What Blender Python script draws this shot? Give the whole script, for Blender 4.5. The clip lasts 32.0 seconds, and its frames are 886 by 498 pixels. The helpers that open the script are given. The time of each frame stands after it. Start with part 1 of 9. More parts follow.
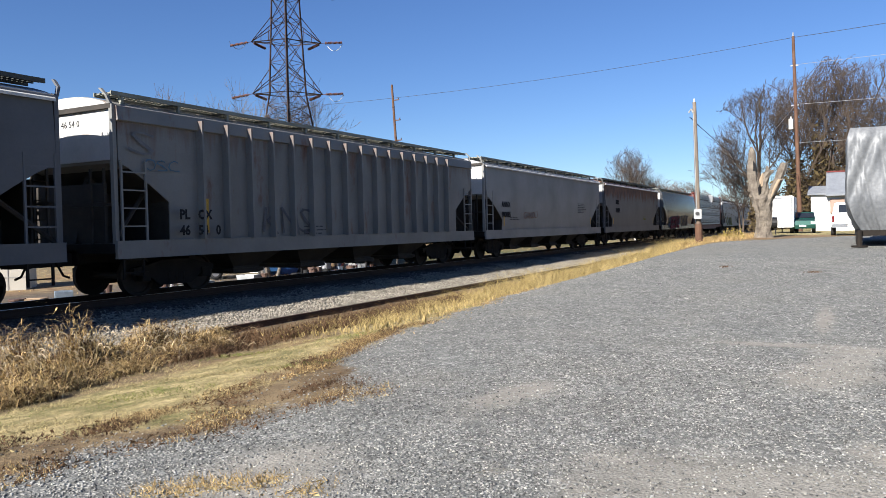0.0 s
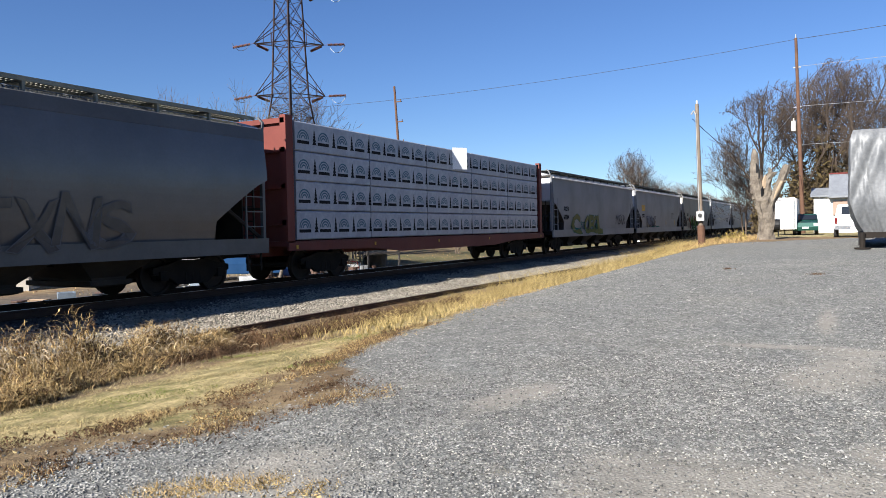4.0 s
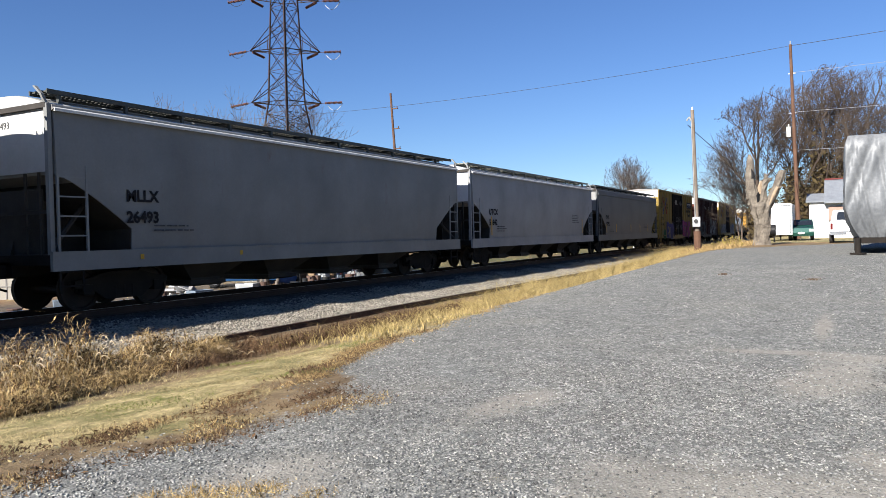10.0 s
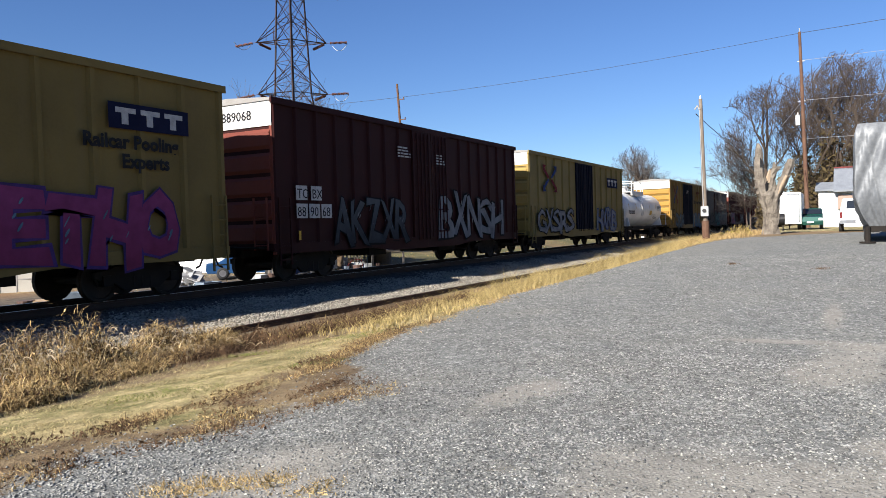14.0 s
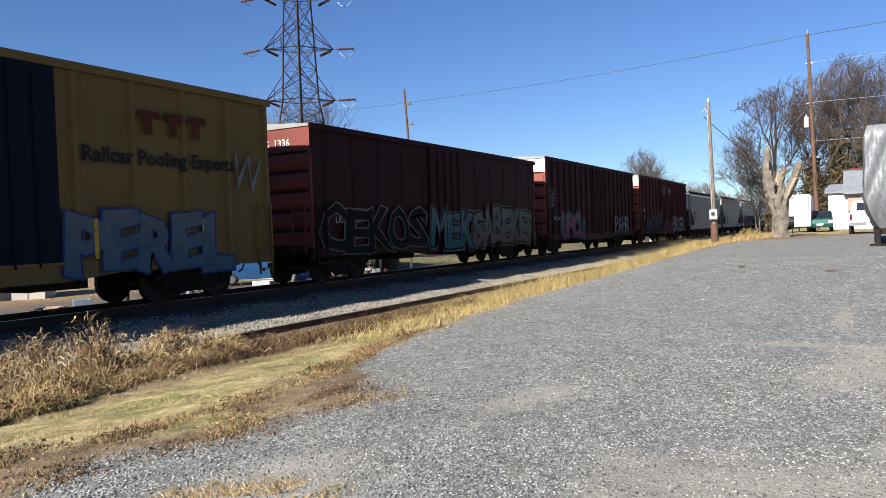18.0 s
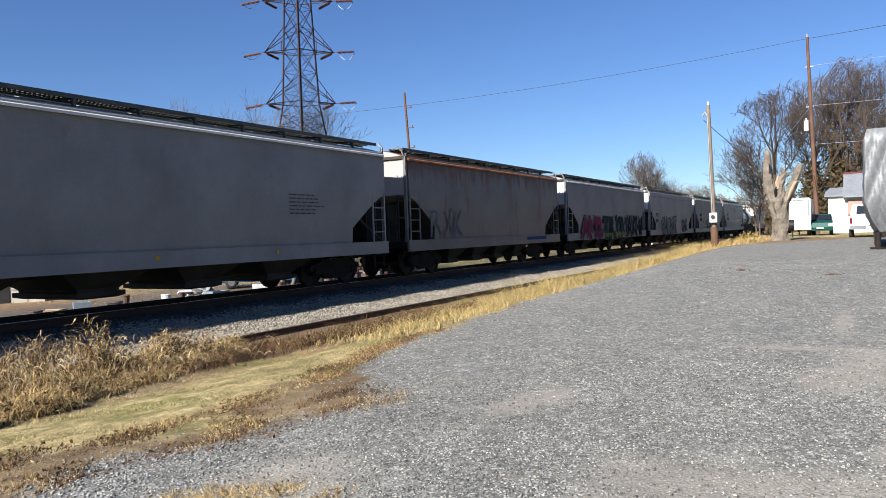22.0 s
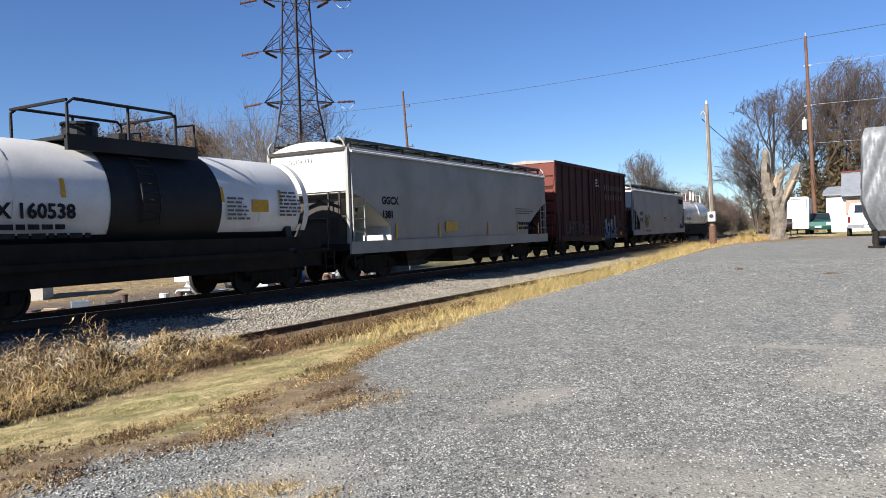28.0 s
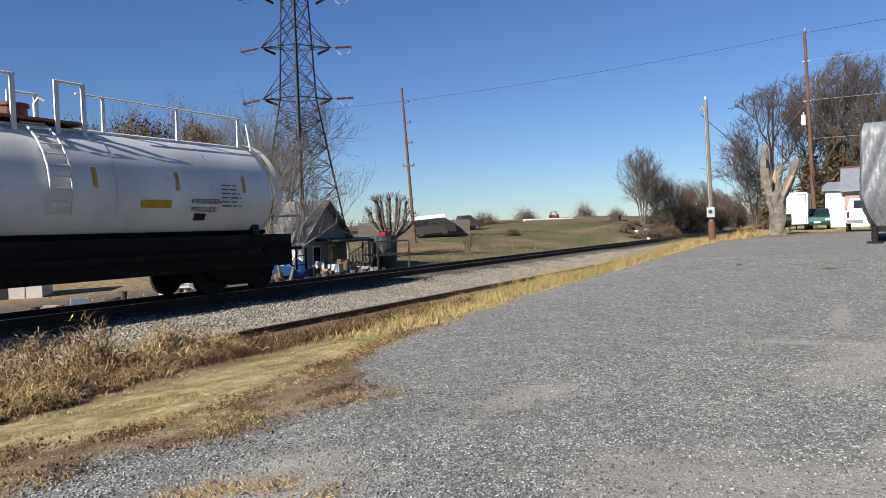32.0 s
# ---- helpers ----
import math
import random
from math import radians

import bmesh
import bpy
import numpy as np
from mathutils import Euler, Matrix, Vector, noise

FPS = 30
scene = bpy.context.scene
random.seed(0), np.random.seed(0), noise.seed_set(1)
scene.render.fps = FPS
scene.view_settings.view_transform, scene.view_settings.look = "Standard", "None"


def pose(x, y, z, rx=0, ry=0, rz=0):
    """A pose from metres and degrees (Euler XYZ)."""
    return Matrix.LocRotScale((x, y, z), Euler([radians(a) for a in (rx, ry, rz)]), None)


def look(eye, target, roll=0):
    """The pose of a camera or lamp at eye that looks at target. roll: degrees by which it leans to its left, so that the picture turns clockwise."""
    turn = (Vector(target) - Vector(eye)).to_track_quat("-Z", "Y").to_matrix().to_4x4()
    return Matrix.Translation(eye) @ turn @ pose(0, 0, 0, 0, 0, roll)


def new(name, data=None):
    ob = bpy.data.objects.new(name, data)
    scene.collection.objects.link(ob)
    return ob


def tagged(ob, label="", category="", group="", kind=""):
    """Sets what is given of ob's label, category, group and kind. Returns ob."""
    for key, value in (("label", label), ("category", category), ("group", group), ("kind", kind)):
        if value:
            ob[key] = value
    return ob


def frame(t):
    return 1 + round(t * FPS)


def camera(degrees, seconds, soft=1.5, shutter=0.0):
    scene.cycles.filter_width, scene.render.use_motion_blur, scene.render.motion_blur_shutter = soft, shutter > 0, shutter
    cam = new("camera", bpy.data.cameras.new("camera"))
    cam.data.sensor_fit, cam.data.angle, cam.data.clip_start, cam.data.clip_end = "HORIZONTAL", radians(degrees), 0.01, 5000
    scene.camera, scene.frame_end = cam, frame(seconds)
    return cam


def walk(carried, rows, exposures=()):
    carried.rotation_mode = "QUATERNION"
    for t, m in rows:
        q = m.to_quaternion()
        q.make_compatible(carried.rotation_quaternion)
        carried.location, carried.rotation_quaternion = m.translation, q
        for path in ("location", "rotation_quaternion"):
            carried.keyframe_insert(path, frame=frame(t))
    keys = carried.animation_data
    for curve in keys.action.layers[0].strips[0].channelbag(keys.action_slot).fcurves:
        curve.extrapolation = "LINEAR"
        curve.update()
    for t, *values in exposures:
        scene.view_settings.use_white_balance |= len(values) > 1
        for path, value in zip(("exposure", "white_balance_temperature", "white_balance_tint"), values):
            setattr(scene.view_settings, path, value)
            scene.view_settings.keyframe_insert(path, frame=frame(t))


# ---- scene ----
# ================= camera and its way =================
EX, EY, EZ = 0.0, 0.0, 1.37
cam = camera(61.415, 32.0, soft=0.8)
walk(cam, [
    (0, pose(EX, EY, EZ, 88.438, 1.258, -62.056)),
    (0.5, pose(EX, EY, EZ, 88.430, 1.244, -62.016)),
    (1, pose(EX, EY, EZ, 88.447, 1.170, -61.970)),
    (1.5, pose(EX, EY, EZ, 88.350, 1.261, -61.926)),
    (2, pose(EX, EY, EZ, 88.369, 1.188, -61.980)),
    (2.5, pose(EX, EY, EZ, 88.526, 1.228, -61.865)),
    (3, pose(EX, EY, EZ, 88.557, 1.213, -61.841)),
    (3.5, pose(EX, EY, EZ, 88.568, 1.239, -61.869)),
    (5.5, pose(EX, EY, EZ, 88.554, 1.078, -61.935)),
    (6, pose(EX, EY, EZ, 88.653, 1.050, -61.942)),
    (6.5, pose(EX, EY, EZ, 88.883, 0.813, -62.069)),
    (7, pose(EX, EY, EZ, 88.979, 0.814, -62.205)),
    (7.5, pose(EX, EY, EZ, 88.902, 0.943, -62.236)),
    (8, pose(EX, EY, EZ, 89.092, 1.193, -62.187)),
    (8.5, pose(EX, EY, EZ, 89.202, 1.288, -62.260)),
    (9, pose(EX, EY, EZ, 89.207, 1.275, -62.243)),
    (9.5, pose(EX, EY, EZ, 89.140, 1.358, -62.206)),
    (10, pose(EX, EY, EZ, 89.065, 1.379, -62.142)),
    (10.5, pose(EX, EY, EZ, 89.124, 1.367, -62.106)),
    (11, pose(EX, EY, EZ, 89.130, 1.356, -62.088)),
    (11.5, pose(EX, EY, EZ, 89.105, 1.361, -62.076)),
    (12, pose(EX, EY, EZ, 89.082, 1.399, -62.019)),
    (12.5, pose(EX, EY, EZ, 88.614, 1.560, -61.882)),
    (13, pose(EX, EY, EZ, 88.077, 1.642, -61.695)),
    (13.5, pose(EX, EY, EZ, 88.227, 1.577, -61.621)),
    (14, pose(EX, EY, EZ, 88.371, 1.667, -61.583)),
    (14.5, pose(EX, EY, EZ, 88.383, 1.683, -61.556)),
    (16.5, pose(EX, EY, EZ, 88.368, 1.641, -61.459)),
    (17, pose(EX, EY, EZ, 88.390, 1.554, -61.439)),
    (17.5, pose(EX, EY, EZ, 88.573, 1.865, -61.128)),
    (18, pose(EX, EY, EZ, 88.767, 2.040, -60.978)),
    (18.5, pose(EX, EY, EZ, 88.896, 2.063, -60.955)),
    (19, pose(EX, EY, EZ, 89.004, 2.135, -60.908)),
    (19.5, pose(EX, EY, EZ, 89.013, 2.156, -60.869)),
    (20, pose(EX, EY, EZ, 88.963, 2.059, -60.960)),
    (20.5, pose(EX, EY, EZ, 88.881, 2.036, -60.976)),
    (21, pose(EX, EY, EZ, 88.902, 1.987, -60.975)),
    (21.5, pose(EX, EY, EZ, 88.981, 1.955, -60.977)),
    (22, pose(EX, EY, EZ, 88.994, 1.976, -60.975)),
    (22.5, pose(EX, EY, EZ, 88.945, 2.038, -61.027)),
    (23, pose(EX, EY, EZ, 88.928, 1.996, -61.033)),
    (23.5, pose(EX, EY, EZ, 88.825, 1.989, -61.036)),
    (24, pose(EX, EY, EZ, 88.776, 1.979, -60.999)),
    (24.5, pose(EX, EY, EZ, 88.903, 1.976, -60.978)),
    (25, pose(EX, EY, EZ, 88.966, 2.011, -61.037)),
    (25.5, pose(EX, EY, EZ, 88.959, 2.014, -61.043)),
    (27.5, pose(EX, EY, EZ, 88.907, 1.986, -61.096)),
    (28, pose(EX, EY, EZ, 88.908, 1.984, -61.095)),
    (28.5, pose(EX, EY, EZ, 88.775, 1.998, -61.152)),
    (29, pose(EX, EY, EZ, 88.752, 1.948, -61.187)),
    (29.5, pose(EX, EY, EZ, 88.747, 1.985, -61.226)),
    (30, pose(EX, EY, EZ, 88.671, 2.064, -61.153)),
    (30.5, pose(EX, EY, EZ, 88.623, 2.106, -61.095)),
    (31, pose(EX, EY, EZ, 88.519, 2.030, -61.141)),
    (31.5, pose(EX, EY, EZ, 88.580, 2.031, -61.164)),
    (32, pose(EX, EY, EZ, 88.623, 2.117, -61.154)),], exposures=[(0.0, 1.38, 6400, 11), (31.2, 1.38, 6400, 11), (32.0, 1.05, 6400, 11)])

# ================= daylight =================
SUN_EL, SUN_AZ = 31.0, -77.5          # height; turn from +Y towards +X
world = bpy.data.worlds.new("sky")
scene.world = world
world.use_nodes = True
wn = world.node_tree.nodes
sky = wn.new("ShaderNodeTexSky")
sky.sky_type = "NISHITA"
sky.sun_disc = False
sky.sun_elevation, sky.sun_rotation = radians(SUN_EL), radians(SUN_AZ)
sky.altitude, sky.air_density, sky.dust_density, sky.ozone_density = 200, 1.0, 0.0, 3.0
wn["Background"].inputs["Strength"].default_value = 0.05
deep = wn.new("ShaderNodeHueSaturation")
deep.inputs["Saturation"].default_value = 1.08
deep.inputs["Hue"].default_value = 0.505
world.node_tree.links.new(sky.outputs[0], deep.inputs["Color"])
tint = wn.new("ShaderNodeMix")
tint.data_type, tint.blend_type = "RGBA", "MULTIPLY"
tint.inputs[0].default_value = 1.0
tint.inputs[7].default_value = (0.62, 0.745, 0.94, 1)
world.node_tree.links.new(deep.outputs[0], tint.inputs[6])
world.node_tree.links.new(tint.outputs[2], wn["Background"].inputs["Color"])
sun_data = bpy.data.lights.new("sun", "SUN")
sun_data.energy, sun_data.angle, sun_data.color = 5.0, radians(0.53), (1.0, 0.95, 0.87)
sun = new("sun", sun_data)
sd = Vector((math.sin(radians(SUN_AZ)) * math.cos(radians(SUN_EL)), math.cos(radians(SUN_AZ)) * math.cos(radians(SUN_EL)), math.sin(radians(SUN_EL))))
sun.matrix_world = look(sd * 100, (0, 0, 0))

# ================= materials =================
MATS = {}


def nodes_of(name):
    m = bpy.data.materials.new(name)
    m.use_nodes = True
    return m, m.node_tree.nodes, m.node_tree.links, m.node_tree.nodes["Principled BSDF"]


def ramp(n, l, src, stops):
    r = n.new("ShaderNodeValToRGB")
    e = r.color_ramp.elements
    while len(e) < len(stops):
        e.new(0.5)
    for k, (pos, col) in enumerate(stops):
        e[k].position = pos
        e[k].color = (*col, 1) if len(col) == 3 else (col[0], col[0], col[0], 1)
    l.new(src, r.inputs[0])
    return r.outputs[0]


def noise_tex(n, l, vec, scale, detail=4, rough=0.6, stretch=None):
    if stretch:
        mp = n.new("ShaderNodeMapping")
        mp.inputs["Scale"].default_value = stretch
        l.new(vec, mp.inputs["Vector"])
        vec = mp.outputs[0]
    t = n.new("ShaderNodeTexNoise")
    t.inputs["Scale"].default_value, t.inputs["Detail"].default_value, t.inputs["Roughness"].default_value = scale, detail, rough
    l.new(vec, t.inputs["Vector"])
    return t.outputs["Fac"]


def mixc(n, l, fac, a, b, mode="MIX"):
    x = n.new("ShaderNodeMix")
    x.data_type, x.blend_type = "RGBA", mode
    for sock, v in ((x.inputs[0], fac), (x.inputs[6], a), (x.inputs[7], b)):
        if isinstance(v, (int, float)):
            sock.default_value = v
        elif isinstance(v, tuple):
            sock.default_value = (*v, 1)
        else:
            l.new(v, sock)
    return x.outputs[2]


def bumped(n, l, b, height, strength, dist):
    bp = n.new("ShaderNodeBump")
    bp.inputs["Strength"].default_value, bp.inputs["Distance"].default_value = strength, dist
    l.new(height, bp.inputs["Height"])
    l.new(bp.outputs[0], b.inputs["Normal"])


def surf(name, c1, c2, scale=3.0, rough=0.7, metal=0.0, bump=0.2, dist=0.01, fine=40.0, island=0.0, obj_rand=0.0, spec=0.3):
    """Two-scale mottled surface, in the object's own space."""
    if name in MATS:
        return MATS[name]
    m, n, l, b = nodes_of(name)
    tc = n.new("ShaderNodeTexCoord").outputs["Object"]
    big = noise_tex(n, l, tc, scale)
    small = noise_tex(n, l, tc, fine, 3)
    col = mixc(n, l, ramp(n, l, big, [(0.32, (0,)), (0.68, (1,))]), c1, c2)
    col = mixc(n, l, 0.35, col, ramp(n, l, small, [(0.3, (0.55,)), (0.7, (1.35,))]), "MULTIPLY")
    if island or obj_rand:
        src = n.new("ShaderNodeNewGeometry").outputs["Random Per Island"] if island else n.new("ShaderNodeObjectInfo").outputs["Random"]
        k = island or obj_rand
        col = mixc(n, l, 1.0, col, ramp(n, l, src, [(0.0, (1 - k,)), (1.0, (1 + k,))]), "MULTIPLY")
    l.new(col, b.inputs["Base Color"])
    b.inputs["Roughness"].default_value, b.inputs["Metallic"].default_value = rough, metal
    b.inputs["Specular IOR Level"].default_value = spec
    if bump:
        bumped(n, l, b, small, bump, dist)
    MATS[name] = m
    return m


def paint(name, col, rust=0.1, top=0.0, rough=0.5, dirt=0.3, rustcol=(0.12, 0.04, 0.018), spec=0.18):
    """Weathered railcar paint: mottling, run-down streaks, rust, road dust."""
    if name in MATS:
        return MATS[name]
    m, n, l, b = nodes_of(name)
    tc = n.new("ShaderNodeTexCoord").outputs["Object"]
    big = noise_tex(n, l, tc, 0.55, 5, 0.6)
    streak = noise_tex(n, l, tc, 1.0, 5, 0.65, (2.6, 1.0, 0.16))
    fine = noise_tex(n, l, tc, 18.0, 4, 0.6)
    dull = tuple(c * 0.72 + 0.003 for c in col)
    c = mixc(n, l, ramp(n, l, big, [(0.35, (0,)), (0.65, (1,))]), col, dull)
    dust = tuple(0.6 * x + 0.4 * y * min(1.0, max(col) / 0.25) for x, y in zip(col, (0.20, 0.15, 0.11)))
    c = mixc(n, l, ramp(n, l, streak, [(0.50, (0,)), (0.72, (dirt,))]), c, dust)
    if rust:
        spot = ramp(n, l, noise_tex(n, l, tc, 1.0, 6, 0.7, (1.1, 1.0, 0.35)), [(0.66 - 0.22 * rust, (0,)), (0.74 - 0.16 * rust, (min(1, 0.35 + rust),))])
        c = mixc(n, l, spot, c, rustcol)
    if top:
        sx = n.new("ShaderNodeSeparateXYZ")
        l.new(tc, sx.inputs[0])
        ml = n.new("ShaderNodeMath")
        ml.operation = "MULTIPLY_ADD"
        l.new(streak, ml.inputs[0])
        ml.inputs[1].default_value = 2.6
        l.new(sx.outputs["Z"], ml.inputs[2])
        mr = n.new("ShaderNodeMapRange")
        mr.inputs["From Min"].default_value, mr.inputs["From Max"].default_value = (4.45, 4.75) if top > 0.9 else (4.75, 5.15)
        mr.inputs["To Max"].default_value = top
        l.new(ml.outputs[0], mr.inputs["Value"])
        patch_ = mixc(n, l, ramp(n, l, noise_tex(n, l, tc, 2.0, 5, 0.7), [(0.38, (0,)), (0.62, (1,))]), (0.044, 0.017, 0.010), (0.135, 0.050, 0.022))
        c = mixc(n, l, mr.outputs[0], c, patch_)
    c = mixc(n, l, 0.12, c, ramp(n, l, fine, [(0.3, (0.6,)), (0.7, (1.3,))]), "MULTIPLY")
    l.new(c, b.inputs["Base Color"])
    b.inputs["Roughness"].default_value = rough
    b.inputs["Specular IOR Level"].default_value = spec
    bumped(n, l, b, big, 0.12, 0.02)
    MATS[name] = m
    return m


def glassy(name, col, rough=0.08):
    if name in MATS:
        return MATS[name]
    m, n, l, b = nodes_of(name)
    b.inputs["Base Color"].default_value = (*col, 1)
    b.inputs["Roughness"].default_value = rough
    b.inputs["Specular IOR Level"].default_value = 0.7
    MATS[name] = m
    return m


STEEL_DARK = surf("running_gear_steel", (0.010, 0.009, 0.008), (0.020, 0.016, 0.013), 2.0, 0.85, 0.0, 0.3, spec=0.15)
WHEEL_STEEL = surf("wheel_steel", (0.016, 0.013, 0.011), (0.034, 0.024, 0.018), 3.0, 0.7, 0.0, 0.2, spec=0.2)
RAIL_RUST = surf("rail_steel", (0.0299, 0.0163, 0.0111), (0.0556, 0.0273, 0.0163), 1.5, 0.7, 0.1, 0.3)
RAIL_TOP = surf("polished_rail", (0.35, 0.34, 0.33), (0.28, 0.26, 0.25), 2.0, 0.3, 0.9, 0.05)
TIE_WOOD = surf("tie_wood", (0.0188, 0.0145, 0.0111), (0.0428, 0.0326, 0.0257), 2.0, 0.9, 0.0, 0.6, 0.01, 25.0, obj_rand=0.3)
GALV = surf("walkway_steel", (0.16, 0.16, 0.125), (0.25, 0.248, 0.205), 2.0, 0.6, 0.2, 0.1)
GALV_DARK = surf("dark_walkway_steel", (0.048, 0.052, 0.045), (0.08, 0.08, 0.07), 2.0, 0.6, 0.2, 0.1)
WHITE_PAINT = surf("white_trim_paint", (0.624, 0.616, 0.584), (0.496, 0.48, 0.44), 2.0, 0.5, 0.0, 0.05)
BLACK_PAINT = surf("black_paint", (0.008, 0.008, 0.009), (0.018, 0.017, 0.017), 1.5, 0.55, 0.0, 0.05, spec=0.2)
LETTER_BLACK = surf("black_lettering", (0.012, 0.012, 0.014), (0.030, 0.030, 0.032), 3.0, 0.9, 0.0, 0.0, spec=0.08)
PRINT_GREY = surf("faded_small_print", (0.05, 0.052, 0.056), (0.10, 0.10, 0.105), 6.0, 0.9, 0.0, 0.0, spec=0.08)
LETTER_WHITE = surf("white_lettering", (0.446, 0.432, 0.418), (0.302, 0.288, 0.274), 5.0, 0.85, 0.0, 0.0, spec=0.12)
REFLECT = surf("yellow_reflector", (0.496, 0.288, 0.016), (0.36, 0.2, 0.016), 6.0, 0.5, 0.0, 0.0)
BARK = surf("grey_bark", (0.093, 0.0775, 0.062), (0.149, 0.127, 0.105), 3.0, 0.9, 0.0, 0.7, 0.02, 14.0)
BARK_DARK = surf("brown_bark", (0.048, 0.036, 0.028), (0.080, 0.060, 0.046), 3.0, 0.9, 0.0, 0.6, 0.02, 14.0)
POLE_WOOD = surf("pole_wood", (0.125, 0.097, 0.072), (0.185, 0.15, 0.118), 1.2, 0.85, 0.0, 0.5, 0.01, 20.0)
POLE_BROWN = surf("creosoted_pole_wood", (0.0744, 0.0372, 0.0236), (0.118, 0.0651, 0.0403), 1.2, 0.85, 0.0, 0.5, 0.01, 20.0)
TOWER_STEEL = surf("weathered_tower_steel", (0.022, 0.015, 0.015), (0.045, 0.028, 0.024), 0.8, 0.75, 0.2, 0.1)


# ================= mesh tools =================
class Geo:
    """Collects boxes, tubes and lofts into one mesh."""

    def __init__(self):
        self.v, self.f = [], []

    def box(self, x0, y0, z0, x1, y1, z1):
        k = len(self.v)
        self.v += [(x, y, z) for z in (z0, z1) for x, y in ((x0, y0), (x1, y0), (x1, y1), (x0, y1))]
        self.f += [(k, k + 3, k + 2, k + 1), (k + 4, k + 5, k + 6, k + 7)] + [(k + a, k + (a + 1) % 4, k + 4 + (a + 1) % 4, k + 4 + a) for a in range(4)]
        return self

    def loft(self, rings, cap=True, closed=True):
        k, m = len(self.v), len(rings[0])
        for r in rings:
            self.v += [tuple(p) for p in r]
        for a in range(len(rings) - 1):
            for c in range(m if closed else m - 1):
                d = (c + 1) % m
                self.f.append((k + a * m + c, k + a * m + d, k + (a + 1) * m + d, k + (a + 1) * m + c))
        if cap:
            self.f.append(tuple(k + c for c in reversed(range(m))))
            self.f.append(tuple(k + (len(rings) - 1) * m + c for c in range(m)))
        return self

    def tube(self, p, q, r0, r1=None, sides=6):
        p, q = Vector(p), Vector(q)
        r1 = r0 if r1 is None else r1
        d = (q - p)
        if d.length < 1e-6:
            return self
        d.normalize()
        a = d.orthogonal().normalized()
        b = d.cross(a)
        ring = lambda o, r: [tuple(o + (a * math.cos(t) + b * math.sin(t)) * r) for t in [2 * math.pi * c / sides for c in range(sides)]]
        return self.loft([ring(p, r0), ring(q, r1)])

    def bent(self, pts, r, sides=6):
        """One pipe through all points."""
        pts = [Vector(p) for p in pts]
        rings, a = [], None
        for k, p in enumerate(pts):
            d = (pts[min(k + 1, len(pts) - 1)] - pts[max(k - 1, 0)]).normalized()
            a = d.orthogonal().normalized() if a is None else (a - d * a.dot(d)).normalized()
            b = d.cross(a)
            rings.append([tuple(p + (a * math.cos(t) + b * math.sin(t)) * r) for t in [2 * math.pi * c / sides for c in range(sides)]])
        return self.loft(rings)

    def disc(self, c, axis, r, h, sides=20):
        c, axis = Vector(c), Vector(axis).normalized()
        return self.tube(c - axis * h / 2, c + axis * h / 2, r, r, sides)

    def poly(self, pts):
        k = len(self.v)
        self.v += [tuple(p) for p in pts]
        self.f.append(tuple(range(k, k + len(pts))))
        return self

    def mesh(self, name, mat=None, smooth=False):
        me = bpy.data.meshes.new(name)
        me.from_pydata(self.v, [], self.f)
        if mat:
            me.materials.append(mat)
        if smooth:
            me.polygons.foreach_set("use_smooth", [True] * len(me.polygons))
        me.update()
        return me


def part(name, geo, mat, parent, label="", smooth=False, at=None):
    me = geo if isinstance(geo, bpy.types.Mesh) else geo.mesh(name, mat, smooth)
    ob = new(name, me)
    ob.parent = parent
    if at is not None:
        ob.matrix_basis = at
    if label:
        tagged(ob, label)
    return ob


def thing(name, label, category, at=None, group="", kind=""):
    ob = new(name)
    ob.empty_display_size = 0.3
    if at is not None:
        ob.matrix_basis = at
    return tagged(ob, label, category, group, kind)


def solid(name, geo, mat, label, category, group="", kind="", smooth=False, at=None):
    ob = new(name, geo if isinstance(geo, bpy.types.Mesh) else geo.mesh(name, mat, smooth))
    if at is not None:
        ob.matrix_basis = at
    return tagged(ob, label, category, group, kind)


TEXTS = {}


def text_mesh(s, size, mat, fat=0.0):
    key = (s, size, mat.name, fat)
    if key not in TEXTS:
        cu = bpy.data.curves.new("lettering", "FONT")
        cu.body, cu.size, cu.offset, cu.extrude, cu.resolution_u = s, size, fat, 0.0015, 2
        ob = bpy.data.objects.new("lettering", cu)
        scene.collection.objects.link(ob)
        me = bpy.data.meshes.new_from_object(ob)
        bpy.data.objects.remove(ob)
        me.materials.clear()
        me.materials.append(mat)
        TEXTS[key] = me
    return TEXTS[key]


def letter(parent, s, x, z, y, size, mat, fat=0.0, name="lettering", ry=0.0):
    return part(name, text_mesh(s, size, mat, fat), None, parent, at=pose(x, y, z, 90, ry, 0))


def lines_of_print(parent, x, z, y, w, rows, mat, h=0.05, gap=0.10, seed=1):
    """Small print too small to read: plain bars."""
    rnd = random.Random(seed)
    g = Geo()
    if mat is LETTER_BLACK and h <= 0.06:
        mat, h = PRINT_GREY, 0.034
    for k in range(rows):
        ww = w * rnd.uniform(0.65, 1.0)
        cx = x
        while cx < x + ww - 0.05:
            e = min(x + ww, cx + rnd.uniform(0.12, 0.34))
            g.box(cx, y - 0.002, z - k * gap, e, y + 0.002, z - k * gap + h)
            cx = e + 0.05
    tagged(part("small_print", g, mat, parent), kind="stuff")


# ================= ground =================
def sm(a, b, x):
    t = np.clip((x - a) / (b - a), 0, 1)
    return t * t * (3 - 2 * t)


